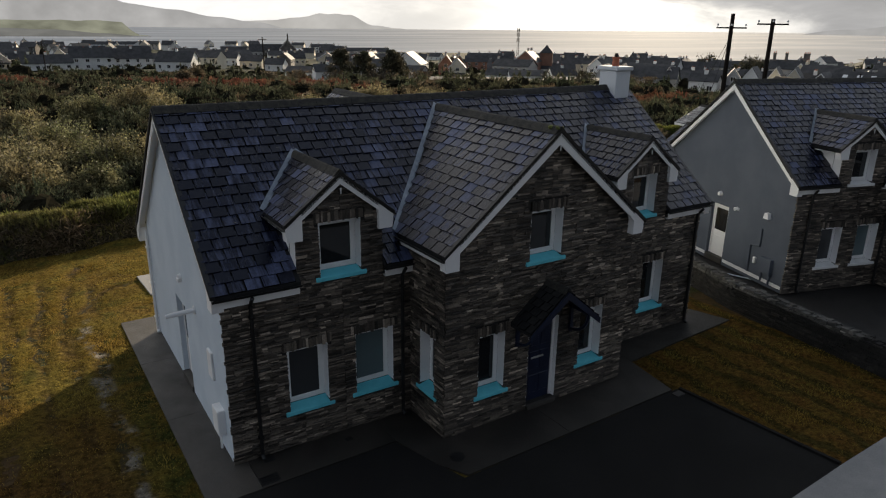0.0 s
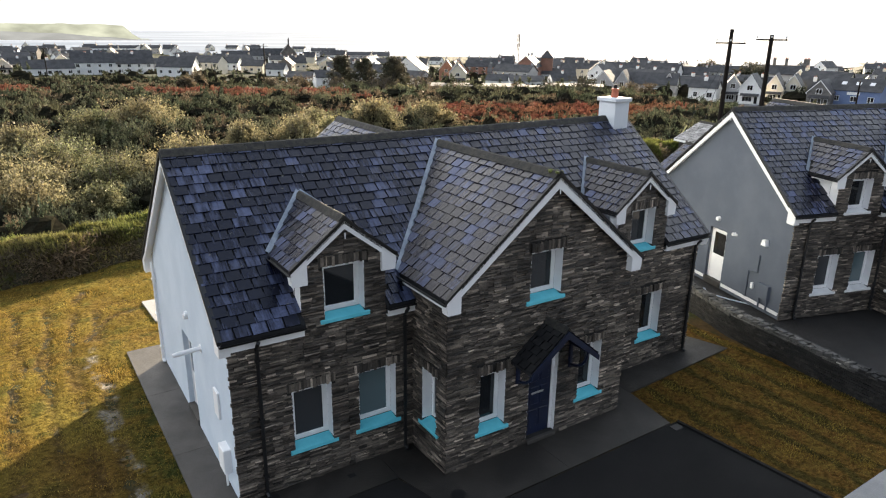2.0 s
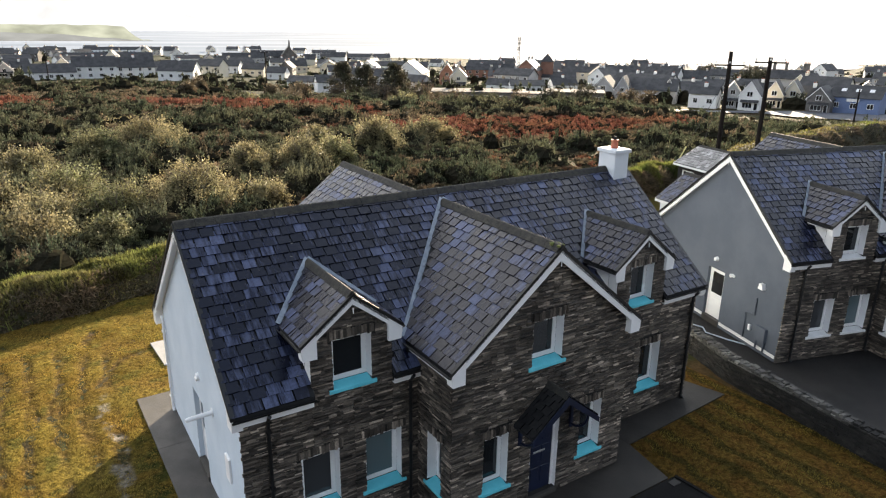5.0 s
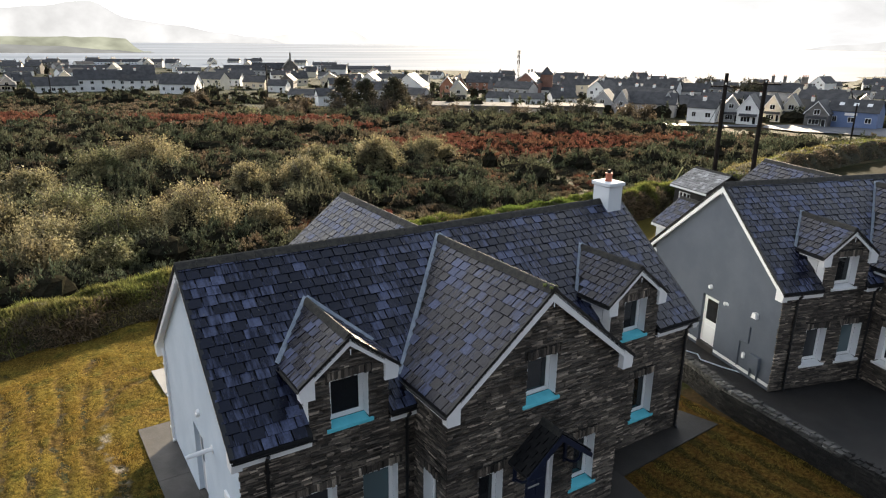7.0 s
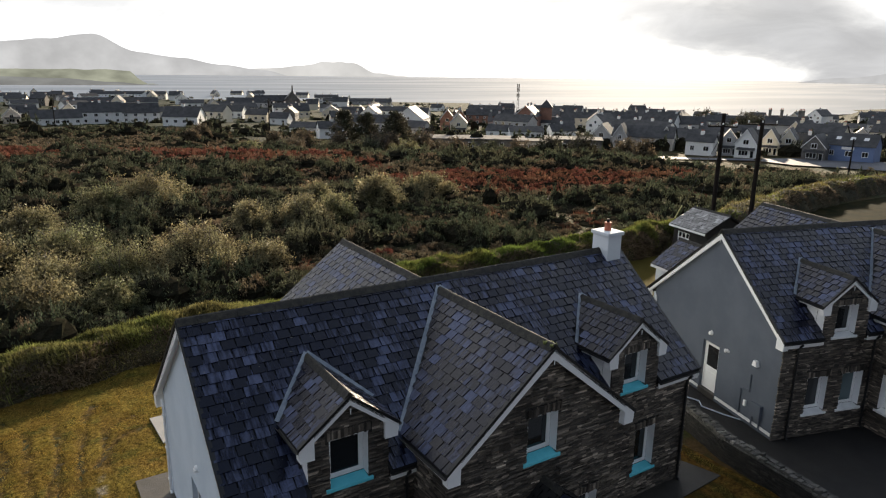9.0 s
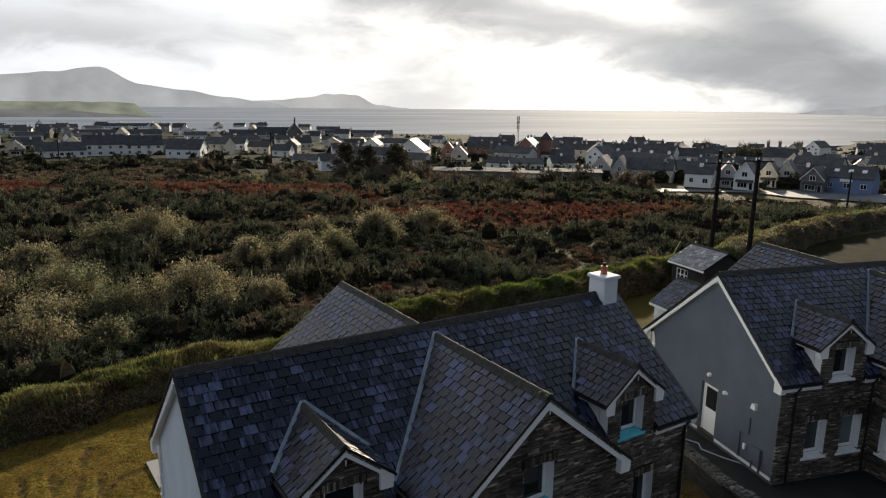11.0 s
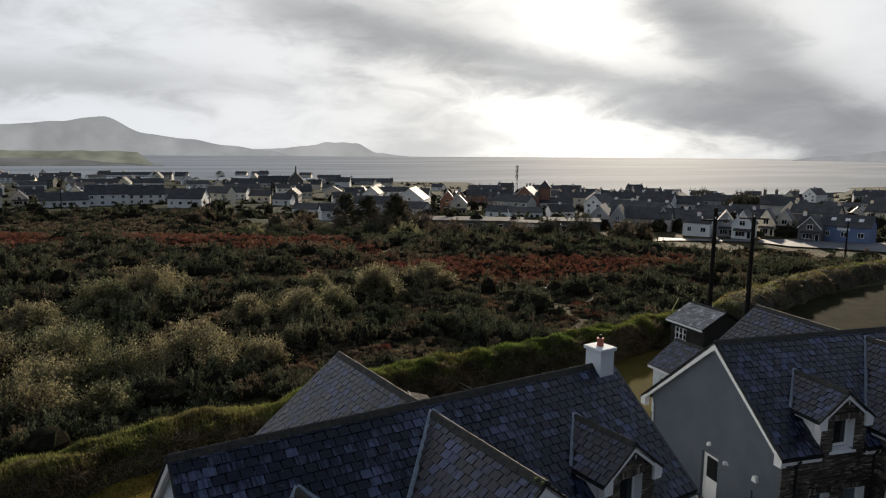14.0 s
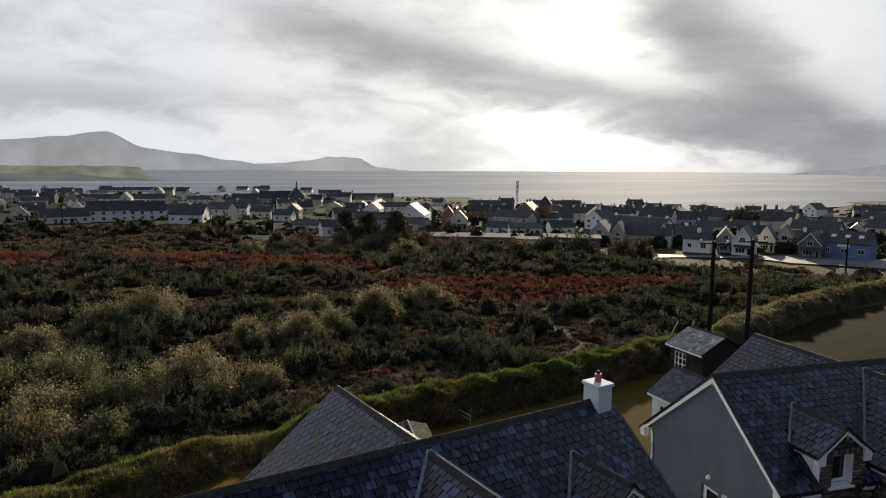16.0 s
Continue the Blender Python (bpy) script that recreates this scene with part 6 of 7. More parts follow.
def vh(x, y, w, wall, rise, kind, paint, chimneys, turn):
    """A village house: F shows its long side, G its gable."""
    z = ground_z(x, y) - 0.3
    rise *= 0.80 if kind == "F" else 1.0
    dep = w * 0.62 if kind == "F" else max(7.0, w * 1.4)
    if kind == "F" and w > 14:
        dep = 8.5
    storeys = 2 if wall > 4.2 else 1
    h = empty("house", pose(x, y, z, 0, 0, turn), label="%s village house with a dark slate roof" % VLABEL[paint] if kind == "F" else "%s village house with a steep front gable" % VLABEL[paint], category="house", group="village houses")
    wall += 0.3
    bm = bmesh.new()
    hw = w / 2
    if kind == "F":
        for s in (-1, 1):
            prism(bm, [(s * hw, 0, 0), (s * hw, dep, 0), (s * hw, dep, wall), (s * hw, dep / 2, wall + rise), (s * hw, 0, wall)], (-s * 0.3, 0, 0))
        box(bm, -hw + .3, hw - .3, 0, .3, 0, wall)
        box(bm, -hw + .3, hw - .3, dep - .3, dep, 0, wall)
    else:
        for yy, s in ((0, .3), (dep, -.3)):
            prism(bm, [(-hw, yy, 0), (hw, yy, 0), (hw, yy, wall), (0, yy, wall + rise), (-hw, yy, wall)], (0, s, 0))
        box(bm, -hw, -hw + .3, .3, dep - .3, 0, wall)
        box(bm, hw - .3, hw, .3, dep - .3, 0, wall)
    part("wall", bm, VWALL[paint], h)
    o = 0.3
    for s in (-1, 1):
        bm = bmesh.new()
        if kind == "F":
            k = rise / (dep / 2)
            a, e = (dep / 2, wall + rise + .12), (dep / 2 + s * (dep / 2 + o), wall - o * k + .12)
            prism(bm, [(-hw - o, a[0], a[1]), (hw + o, a[0], a[1]), (hw + o, e[0], e[1]), (-hw - o, e[0], e[1])], (0, 0, .12))
        else:
            k = rise / hw
            prism(bm, [(0, -o, wall + rise + .12), (0, dep, wall + rise + .12), (s * (hw + o), dep, wall - o * k + .12), (s * (hw + o), -o, wall - o * k + .12)], (0, 0, .12))
        part("roof", bm, M_VROOF, h)
    if kind == "G":
        for s in (-1, 1):
            bm = bmesh.new()
            prism(bm, [(0, -o, wall + rise + .1), (s * (hw + o), -o, wall - o * rise / hw + .1), (s * (hw + o), -o, wall - o * rise / hw - .15), (0, -o, wall + rise - .18)], (0, .06, 0))
            part("barge_board", bm, M_UPVC, h)
    for i in range(chimneys):
        if kind == "F":
            cx = (-hw + .7 + (w - 1.4) * i / (chimneys - 1)) if chimneys > 1 else 0.0
            cy = dep / 2
        else:
            cx, cy = 0.0, dep * (.4 + .5 * i)
        c = boxes("chimney", [(cx - .45, cx + .45, cy - .35, cy + .35, wall + rise - .9, wall + rise + 1.0)], VWALL["grey" if paint in ("brick", "stone") else paint], h)
        for q in (-.22, .22):
            bm = bmesh.new()
            tube(bm, (cx + q, cy, wall + rise + 1.0), (cx + q, cy, wall + rise + 1.35), .12, .1, 6)
            part("chimney_pot", bm, M_POT, c)
    def casement(cx, zc, ww, wh, lights):
        win = empty("window", None)
        win.parent = h
        boxes("window_frame", [(cx - ww, cx + ww, -.05, .05, zc - wh, zc + wh)], M_UPVC, win)
        step = (2 * ww - .1) / lights
        for q in range(lights):
            x0 = cx - ww + .1 + q * step
            boxes("pane", [(x0, x0 + step - .1, -.07, -.04, zc - wh + .1, zc + wh - .1)], M_GLASS, win)

    if kind == "G" and w < 8:
        casement(-w * .08, 1.55, w * .23, .68, 3)
        casement(0.0, wall + .25 if wall < 4.5 else wall - .6, min(.72, w * .15), .66, 2)
        casement(w * .33, 1.3, w * .09, .95, 1)
        bm = bmesh.new()
        prism(bm, [(-w * .4, 0, 2.95), (-w * .4, -.95, 2.42), (-w * .4, -.95, 2.34), (-w * .4, 0, 2.7)], (w * .86, 0, 0))
        part("bay_roof", bm, M_VROOF, h, "small lean-to slate canopy")
    else:
        n = max(1, int(w / 3.4))
        for st in range(storeys):
            zc = 1.6 + st * (wall - .3) / 2 if storeys == 2 else wall * .55
            for i in range(n):
                casement(-hw + w * (i + .5) / n, zc, .72 if (i + st) % 3 else .55, .66, 2)
        if kind == "G":
            casement(0.0, wall + .4, .5, .6, 1)
    return h


vh(20.7, 313.2, 18.6, 2.8, 4.0, "F", "white", 1, 2)
vh(38.1, 319.9, 16.7, 4.9, 4.9, "F", "white", 1, -3)
vh(54.6, 324.0, 16.1, 4.3, 5.1, "F", "white", 1, -6)
vh(63.7, 289.0, 15.3, 4.0, 4.9, "F", "white", 1, -40)
vh(85.0, 320.1, 12.5, 4.8, 3.7, "F", "cream", 0, -50)
vh(5.2, 332.4, 6.7, 2.9, 3.3, "G", "grey", 0, -1)
vh(13.3, 379.5, 7.7, 2.7, 3.3, "F", "white", 1, 8)
vh(74.5, 536.8, 59.0, 3.3, 4.1, "F", "white", 2, -5)
vh(126.5, 837.2, 65.7, 3.2, 3.8, "F", "white", 3, -6)
vh(52.8, 771.7, 36.4, 2.8, 3.9, "F", "grey", 1, 1)
vh(105.9, 357.7, 11.2, 3.6, 3.6, "F", "white", 0, -41)
vh(109.0, 328.3, 11.3, 3.4, 3.4, "F", "cream", 0, -43)
vh(112.9, 307.3, 9.5, 3.0, 3.2, "F", "white", 0, -45)
vh(170.2, 532.3, 31.5, 3.6, 4.5, "F", "grey", 1, -18)
vh(152.2, 375.5, 10.4, 4.0, 4.0, "F", "cream", 1, -2)
vh(166.8, 365.7, 10.7, 4.0, 3.3, "G", "cream", 1, -24)
vh(171.6, 345.3, 11.6, 3.9, 4.2, "F", "cream", 1, -11)
vh(285.8, 569.5, 63.3, 2.6, 3.2, "F", "grey", 2, -22)
vh(97.8, 237.8, 11.7, 2.6, 2.4, "F", "white", 0, -42)
vh(95.6, 205.8, 9.7, 3.5, 2.7, "F", "white", 1, -12)
vh(157.8, 260.7, 13.7, 4.7, 5.2, "G", "white", 0, -41)
vh(167.9, 243.6, 6.3, 5.5, 4.0, "G", "brick", 1, -34)
vh(177.8, 247.4, 5.7, 5.2, 4.1, "G", "brick", 1, -30)
vh(215.1, 285.2, 11.5, 4.8, 3.6, "F", "brick", 0, -36)
vh(159.8, 196.6, 9.7, 2.6, 2.6, "F", "white", 0, -58)
vh(165.3, 185.6, 12.7, 2.6, 2.1, "F", "white", 0, -30)
vh(211.4, 260.3, 12.7, 2.6, 2.3, "F", "grey", 0, -38)
vh(244.9, 238.0, 19.8, 5.1, 3.4, "F", "cream", 4, -41)
vh(252.9, 220.2, 17.8, 5.5, 3.8, "F", "cream", 4, -44)
vh(260.5, 203.5, 16.0, 4.8, 4.8, "F", "white", 2, -71)
vh(273.2, 195.0, 14.7, 3.7, 4.3, "F", "grey", 2, -45)
vh(152.6, 136.1, 6.3, 3.4, 3.4, "G", "grey", 0, -58)
vh(154.2, 121.6, 17.2, 3.6, 3.6, "F", "grey", 0, -58)
vh(147.5, 124.0, 3.5, 4.3, 2.9, "G", "grey", 0, -56)
vh(159.9, 117.8, 3.6, 3.6, 3.2, "G", "grey", 0, -59)
vh(209.0, 149.7, 8.3, 2.6, 2.5, "F", "blue", 0, -48)
vh(154.2, 102.2, 7.2, 3.6, 2.1, "F", "white", 1, -69)
vh(160.7, 97.9, 4.2, 3.9, 2.7, "G", "grey", 0, -56)
vh(159.2, 92.0, 5.1, 3.8, 3.5, "G", "white", 0, -67)
vh(172.6, 93.6, 4.5, 3.6, 3.5, "G", "cream", 0, -65)
vh(178.3, 91.7, 4.9, 3.5, 3.5, "G", "cream", 0, -66)
vh(187.5, 91.3, 6.0, 2.8, 3.1, "F", "white", 1, -68)
vh(248.3, 162.0, 14.0, 2.6, 2.8, "F", "white", 2, -50)
vh(267.3, 158.3, 15.5, 2.6, 2.9, "F", "grey", 2, -53)
vh(287.3, 154.3, 14.7, 2.6, 2.9, "F", "grey", 2, -55)
vh(299.0, 146.5, 13.5, 2.6, 2.0, "F", "grey", 1, -57)
vh(271.3, 122.5, 6.5, 2.6, 3.0, "G", "grey", 1, -64)
vh(270.1, 116.0, 5.9, 2.6, 3.0, "G", "grey", 0, -65)
vh(275.0, 112.7, 5.9, 2.6, 2.5, "G", "cream", 1, -66)
vh(349.5, 156.1, 24.7, 2.6, 2.2, "F", "grey", 2, -65)
shop = vh(174.4, 73.8, 11.2, 4.0, 3.3, "F", "blue", 0, -78)
for q in (-3.0, 0.2, 3.2):
    sky = empty("skylight", None, label="pale roof window")
    sky.parent = shop
    bm = bmesh.new()
    k = 3.3 * 0.8 / (11.2 * .31)
    prism(bm, [(q - .55, 1.4, 4.3 + 1.4 * k + .27), (q + .55, 1.4, 4.3 + 1.4 * k + .27), (q + .55, 2.2, 4.3 + 2.2 * k + .27), (q - .55, 2.2, 4.3 + 2.2 * k + .27)], (0, 0, .07))
    part("window_frame", bm, M_UPVC, sky)
boxes("sign", [(-1.6, 1.2, -.14, -.02, 3.3, 4.0)], VWALL["white"], shop, 0.0, "white shop sign board")
vh(169.4, 79.8, 5.4, 3.4, 2.9, "G", "stone", 0, -76)
vh(205.9, 251.5, 10.2, 6.0, 3.6, "F", "brick", 1, -38)
vh(208.4, 238.1, 10.9, 6.4, 4.8, "G", "brick", 2, -52)
vh(197.3, 548.4, 29.3, 4.7, 5.7, "F", "stone", 0, -10)


# ---- the rest of the village, down to the shore ----
def stack_house(x, y, turn):
    """An old two-storey house whose three tall stacks stand over the roofs round it."""
    h = empty("house", pose(x, y, ground_z(x, y), 0, 0, turn), label="old grey house with three tall dark chimney stacks", category="house")
    boxes("wall", [(-7.5, 7.5, 0, 8, -1, 6.2)], VWALL["grey"], h)
    for a, b in ((-.5, 4.0), (8.5, 4.0)):
        bm = bmesh.new()
        prism(bm, [(-7.8, a, 6.0), (7.8, a, 6.0), (7.8, b, 9.2), (-7.8, b, 9.2)], (0, 0, .25))
        part("roof", bm, M_VROOF, h)
    for x0, w in ((-6.2, 1.1), (-2.0, 1.1), (5.0, 2.2)):
        c = boxes("chimney", [(x0 - w / 2, x0 + w / 2, 3.4, 4.6, 8.4, 11.6), (x0 - w / 2 - .15, x0 + w / 2 + .15, 3.25, 4.75, 11.6, 11.9)], VWALL["stone"], h, 0.02, "tall dark stone chimney stack")
        bm = bmesh.new()
        for q in range(int(w * 2)):
            px = x0 - w / 2 + (q + .5) * w / int(w * 2)
            tube(bm, (px, 4.0, 11.9), (px, 4.0, 12.5), .16, .13, 8)
        part("chimney_pot", bm, M_POT, c)


stack_house(256.6, 138.3, -60)


def fill_village():
    rng = random.Random(44)
    protos = []
    for i in range(9):
        p = vh(-400.0 - 30 * i, 900.0, (10, 14, 18, 9, 12, 22, 7, 16, 11)[i], (2.8, 4.6, 5.0, 4.8, 2.8, 4.8, 4.6, 3.0, 5.2)[i], (3.2, 3.4, 3.4, 3.8, 3.0, 3.2, 3.6, 3.0, 3.6)[i], "FFFGFFGFF"[i], ("white", "cream", "grey", "white", "grey", "white", "cream", "white", "stone")[i], (1, 2, 3, 1, 0, 4, 1, 1, 2)[i], 0)
        protos.append(p)
    made = [(o.matrix_world.translation.x, o.matrix_world.translation.y) for o in scene.objects if o.name.startswith("house")]
    spots, tries = [], 0
    while len(spots) < 105 and tries < 6000:
        tries += 1
        bear = rng.uniform(-3, 68)
        near, far = (330, 930) if bear < 26 else (255, 620) if bear < 34 else (255, 510) if bear < 52 else (215, 510)
        d = near + (far - near) * rng.random() ** 1.3
        x, y = -3 + d * math.sin(radians(bear)), -12 + d * math.cos(radians(bear))
        if min([math.hypot(x - a, y - b) for a, b in made + spots] + [99]) < 13 + d * 0.012:
            continue
        spots.append((x, y))
        p = protos[len(spots) % 9] if len(spots) > 9 else protos[len(spots) - 1]
        m = pose(x, y, ground_z(x, y) - 0.3, 0, 0, -bear + rng.choice((0, 8, -14, 80, 25, -30, 4)))
        if len(spots) <= 9:
            p.matrix_world = m
        else:
            copy_thing(p, m)
    # hedges and garden trees between the houses
    rows = []
    for _ in range(1500):
        bear = rng.uniform(-4, 70)
        d = (205 if bear > 34 else 240) + (700 if bear < 26 else 430) * rng.random() ** 1.7
        x, y = -3 + d * math.sin(radians(bear)), -12 + d * math.cos(radians(bear))
        h = rng.uniform(1.0, 2.4) if rng.random() < .86 else rng.uniform(3.5, 6.5)
        rows.append((x, y, ground_z(x, y) - .3, rng.uniform(2.0, 4.5), h))
    a = np.array(rows)
    P, A, B = mound_leaves(a[:, :3], a[:, 3], a[:, 4], 60, np.full(len(a), 0.9), 0.3)
    tagged(tri_mesh("garden_hedge", P, A, B, M_GORSE), "dark hedges and garden trees between the village houses", "hedge", kind="stuff")
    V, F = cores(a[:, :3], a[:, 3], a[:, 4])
    tagged(mesh_of("hedge_inside", V.tolist(), F.tolist(), M_CORE), "dark filler domes for the shade inside the village hedges", "hedge", kind="stuff")


fill_village()


# ---- landmarks and far trees ----
def tower(x, y, turn):
    z = ground_z(x, y)
    t = empty("brick_tower", pose(x, y, z, 0, 0, turn), label="square brick tower with a pyramid slate roof", category="tower")
    boxes("wall", [(-2.9, 2.9, 0, 5.8, 0, 10.2)], VWALL["brick"], t)
    bm = bmesh.new()
    top = bm.verts.new((0, 2.9, 14.0))
    c = [bm.verts.new(p) for p in ((-3.3, -.4, 10.2), (3.3, -.4, 10.2), (3.3, 6.2, 10.2), (-3.3, 6.2, 10.2))]
    for i in range(4):
        bm.faces.new((c[i], c[(i + 1) % 4], top))
    bm.faces.new(c[::-1])
    part("roof", bm, M_VROOF, t)


def church(x, y, turn):
    z = ground_z(x, y)
    c = empty("church", pose(x, y, z, 0, 0, turn), label="grey stone church with a gable bellcote", category="church")
    bm = bmesh.new()
    prism(bm, [(8, 0, 0), (20, 0, 0), (20, 0, 6), (14, 0, 12.5), (8, 0, 6)], (0, 26, 0))
    part("wall", bm, VWALL["stone"], c)
    for s in (-1, 1):
        bm = bmesh.new()
        prism(bm, [(14, -.4, 12.9), (14 + s * 6.6, -.4, 5.6), (14 + s * 6.6, 26, 5.6), (14, 26, 12.9)], (0, 0, .3))
        part("roof", bm, M_VROOF, c)
    bm = bmesh.new()
    box(bm, 13.4, 14.6, 0, 1.2, 11.5, 16.5)
    prism(bm, [(13.3, 0, 16.5), (14.7, 0, 16.5), (14, 0, 18.6)], (0, 1.2, 0))
    part("bellcote", bm, VWALL["stone"], c)


def mast(x, y):
    z = ground_z(x, y)
    bm = bmesh.new()
    for i in range(3):
        a = 2 * math.pi * i / 3
        tube(bm, (math.cos(a) * .9, math.sin(a) * .9, 0), (math.cos(a) * .25, math.sin(a) * .25, 21), .09, .06, 5)
    for q in range(9):
        r = .9 - .65 * q * 2.2 / 21
        for i in range(3):
            a, b = 2 * math.pi * i / 3, 2 * math.pi * (i + 1) / 3
            tube(bm, (math.cos(a) * r, math.sin(a) * r, q * 2.2), (math.cos(b) * r, math.sin(b) * r, q * 2.2 + 1.8), .04, n=4)
    for q in (15, 17.5, 19.5):
        for i in range(3):
            a = 2 * math.pi * i / 3 + .5
            box(bm, math.cos(a) * .6 - .12, math.cos(a) * .6 + .12, math.sin(a) * .6 - .12, math.sin(a) * .6 + .12, q, q + 1.7)
    ob = tagged(part("radio_mast", bm, M_BLACK), "grey steel lattice radio mast with panel aerials", "mast")
    ob.location = (x, y, z)


def pole(x, y, height, turn, label, arms=1, drop=.35):
    z = ground_z(x, y) - 0.3
    p = empty("telegraph_pole", pose(x, y, z, 0, 0, turn), label=label, category="pole", group="wooden poles")
    bm = bmesh.new()
    tube(bm, (0, 0, 0), (0, 0, height + .3), .19, .14, 10)
    part("shaft", bm, M_POLE, p)
    for i in range(arms):
        zz = height - drop - i * .9
        w = 1.05 - .25 * i
        a = boxes("crossarm", [(-w, w, -.16, -.06, zz, zz + .11)], M_POLE, p)
        bm = bmesh.new()
        for q in (-w + .08, 0, w - .08):
            tube(bm, (q, -.11, zz + .11), (q, -.11, zz + .2), .025, n=6)
            tube(bm, (q, -.11, zz + .2), (q, -.11, zz + .34), .07, .055, 8)
        part("insulator", bm, M_SILLWHITE, a, "white ceramic insulators")
    return p


def wire(a, b, sag, name="cable", r=0.012, paint=None, label="thin dark overhead cable"):
    bm = bmesh.new()
    a, b = Vector(a), Vector(b)
    prev = a
    n = 16 if sag else 1
    for i in range(1, n + 1):
        t = i / n
        p = a.lerp(b, t) - Vector((0, 0, sag * 4 * t * (1 - t)))
        tube(bm, prev, p, r, n=4)
        prev = p
    tagged(part(name, bm, paint or M_BLACK), label, "cable")


tower(223.1, 240.1, -43)
church(192.0, 530.0, -20)
mast(211.7, 247.7)
conifer(75.5, 154.5, 11.0, 4.4, 1, "dark pine tree at the edge of the village")
conifer(79.9, 151.0, 10.2, 4.6, 2, "dark pine tree at the edge of the village")
conifer(86.5, 147.0, 10.8, 5.0, 3, "dark broad pine tree at the edge of the village")
conifer(90.0, 150.0, 8.8, 4.6, 4, "dark broad pine tree at the edge of the village")
for i, (x, y, r, h) in enumerate(((66.2, 160.7, 4.0, 5.0), (60.0, 165.0, 3.4, 4.4), (83.0, 143.0, 3.6, 4.6), (90.0, 139.0, 4.2, 5.2), (115.1, 106.0, 5.4, 6.2), (110.0, 112.0, 4.8, 5.6), (121.0, 98.0, 4.8, 5.4), (128.0, 99.0, 4.0, 5.0), (292.0, 200.0, 9.0, 9.5), (289.0, 176.0, 9.0, 9.5), (281.0, 166.0, 6.0, 8.5), (52.0, 208.0, 4.0, 4.5), (46.0, 196.0, 3.4, 3.8))):
    shrub("tree", x, y, r, h, 80 + i, M_PINE if i in (8, 9, 10, 4, 5) else M_BRAMBLE, "dark rounded tree at the edge of the village", "tree", leaves=5200, size=0.40 * (1.9 if x > 250 else 1.0), stems=7)
for i, (x, y, r, h) in enumerate(((54.0, 145.0, 4.6, 3.8), (59.0, 150.0, 4.2, 4.4), (64.5, 142.0, 5.0, 3.6), (70.0, 146.5, 4.8, 5.2), (74.0, 138.0, 5.4, 4.6), (79.0, 140.5, 5.0, 5.4), (80.5, 131.0, 5.6, 4.2), (95.0, 131.0, 5.2, 4.4), (101.0, 124.0, 5.0, 4.0), (106.0, 119.0, 4.6, 4.2), (49.0, 152.0, 4.2, 3.4), (88.0, 128.5, 5.0, 4.0))):
    shrub("bush", x, y, r, h, 120 + i, (M_GORSE, M_BRAMBLE, M_WILLOW2, M_BRAMBLE)[i % 4], ("dense dark green bush at the edge of the village", "brown leafless bush at the edge of the village", "olive-green bush at the edge of the village", "brown leafless bush at the edge of the village")[i % 4], "bush", leaves=5200, size=0.32, stems=7)
s = shrub("tree", 93.8, 142.3, 2.6, 6.2, 99, M_BRACKEN, "nearly bare tree with thin branches", "tree", leaves=160, size=0.3, stems=8, upright=1.4)

pole(43.9, 20.4, 9.5, -50, "tall dark wooden power pole with a crossarm", 1, .75)
pole(45.4, 18.1, 9.15, -50, "dark wooden power pole with a crossarm at its top", 1, .12)
pole(59.1, 166.2, 13.2, -20, "thin dark wooden power pole beyond the heath", 1)
pole(16.0, 262.0, 11.5, -5, "thin dark wooden power pole near the houses", 1)
pole(145.8, 59.3, 8.0, -60, "thin dark lamp post beside the car park", 0)
M_STAY = mat("stay_guard", (0.42, 0.38, 0.14), (0.50, 0.45, 0.2), 2.0, 0.6)
for x, y in ((39.6, 21.5), (41.2, 20.6)):
    wire((43.9, 20.4, 7.8), (x, y, ground_z(x, y)), 0.0, "stay_wire", 0.02, None, "taut steel stay wire of a pole")
    bm = bmesh.new()
    a, b = Vector((43.9, 20.4, 7.8)), Vector((x, y, ground_z(x, y)))
    tube(bm, b, b.lerp(a, 0.32), 0.05, n=6)
    tagged(part("stay_guard", bm, M_STAY), "yellow plastic guard on a stay wire", "guard")

# low flat-roofed sheds and the car park
def flat_shed(x, y, w, d, h, turn, paint, label):
    z = ground_z(x, y) - 1.5
    s = empty("flat_roofed_shed", pose(x, y, z, 0, 0, turn), label=label, category="shed")
    boxes("wall", [(-w / 2, w / 2, 0, d, 0, h)], VWALL[paint], s)
    boxes("roof", [(-w / 2 - .3, w / 2 + .3, -.3, d + .3, h, h + .3)], M_FLATROOF, s)
    for i in range(max(1, int(w / 4))):
        cx = -w / 2 + w * (i + .5) / max(1, int(w / 4))
        win = empty("window", None)
        win.parent = s
        boxes("window_frame", [(cx - .7, cx + .7, -.05, .02, h * .35, h * .8)], M_UPVC, win)
        boxes("pane", [(cx - .6, cx + .6, -.07, -.04, h * .35 + .1, h * .8 - .1)], M_GLASS, win)


M_FLATROOF = mat("wet_felt", (0.07, 0.07, 0.075), (0.12, 0.12, 0.125), 0.3, 0.95, 0.2, 4.0, spec=0.1)
flat_shed(109.5, 158.0, 16.0, 12, 3.4, -36, "stone", "long low shed with a wet flat roof")
flat_shed(119.0, 146.0, 18.0, 12, 3.6, -38, "stone", "long low dark shed with a wet flat roof")
flat_shed(118.5, 129.0, 7.5, 7, 4.2, -42, "cream", "small cream flat-roofed building")
flat_shed(131.0, 126.0, 16.0, 10, 4.4, -44, "stone", "long dark shed behind the heath")
M_WET = mat("wet_asphalt", (0.082, 0.088, 0.102), (0.120, 0.126, 0.142), 0.08, 0.72, 0.15, 3.0, rough_var=0.1, spec=0.12)


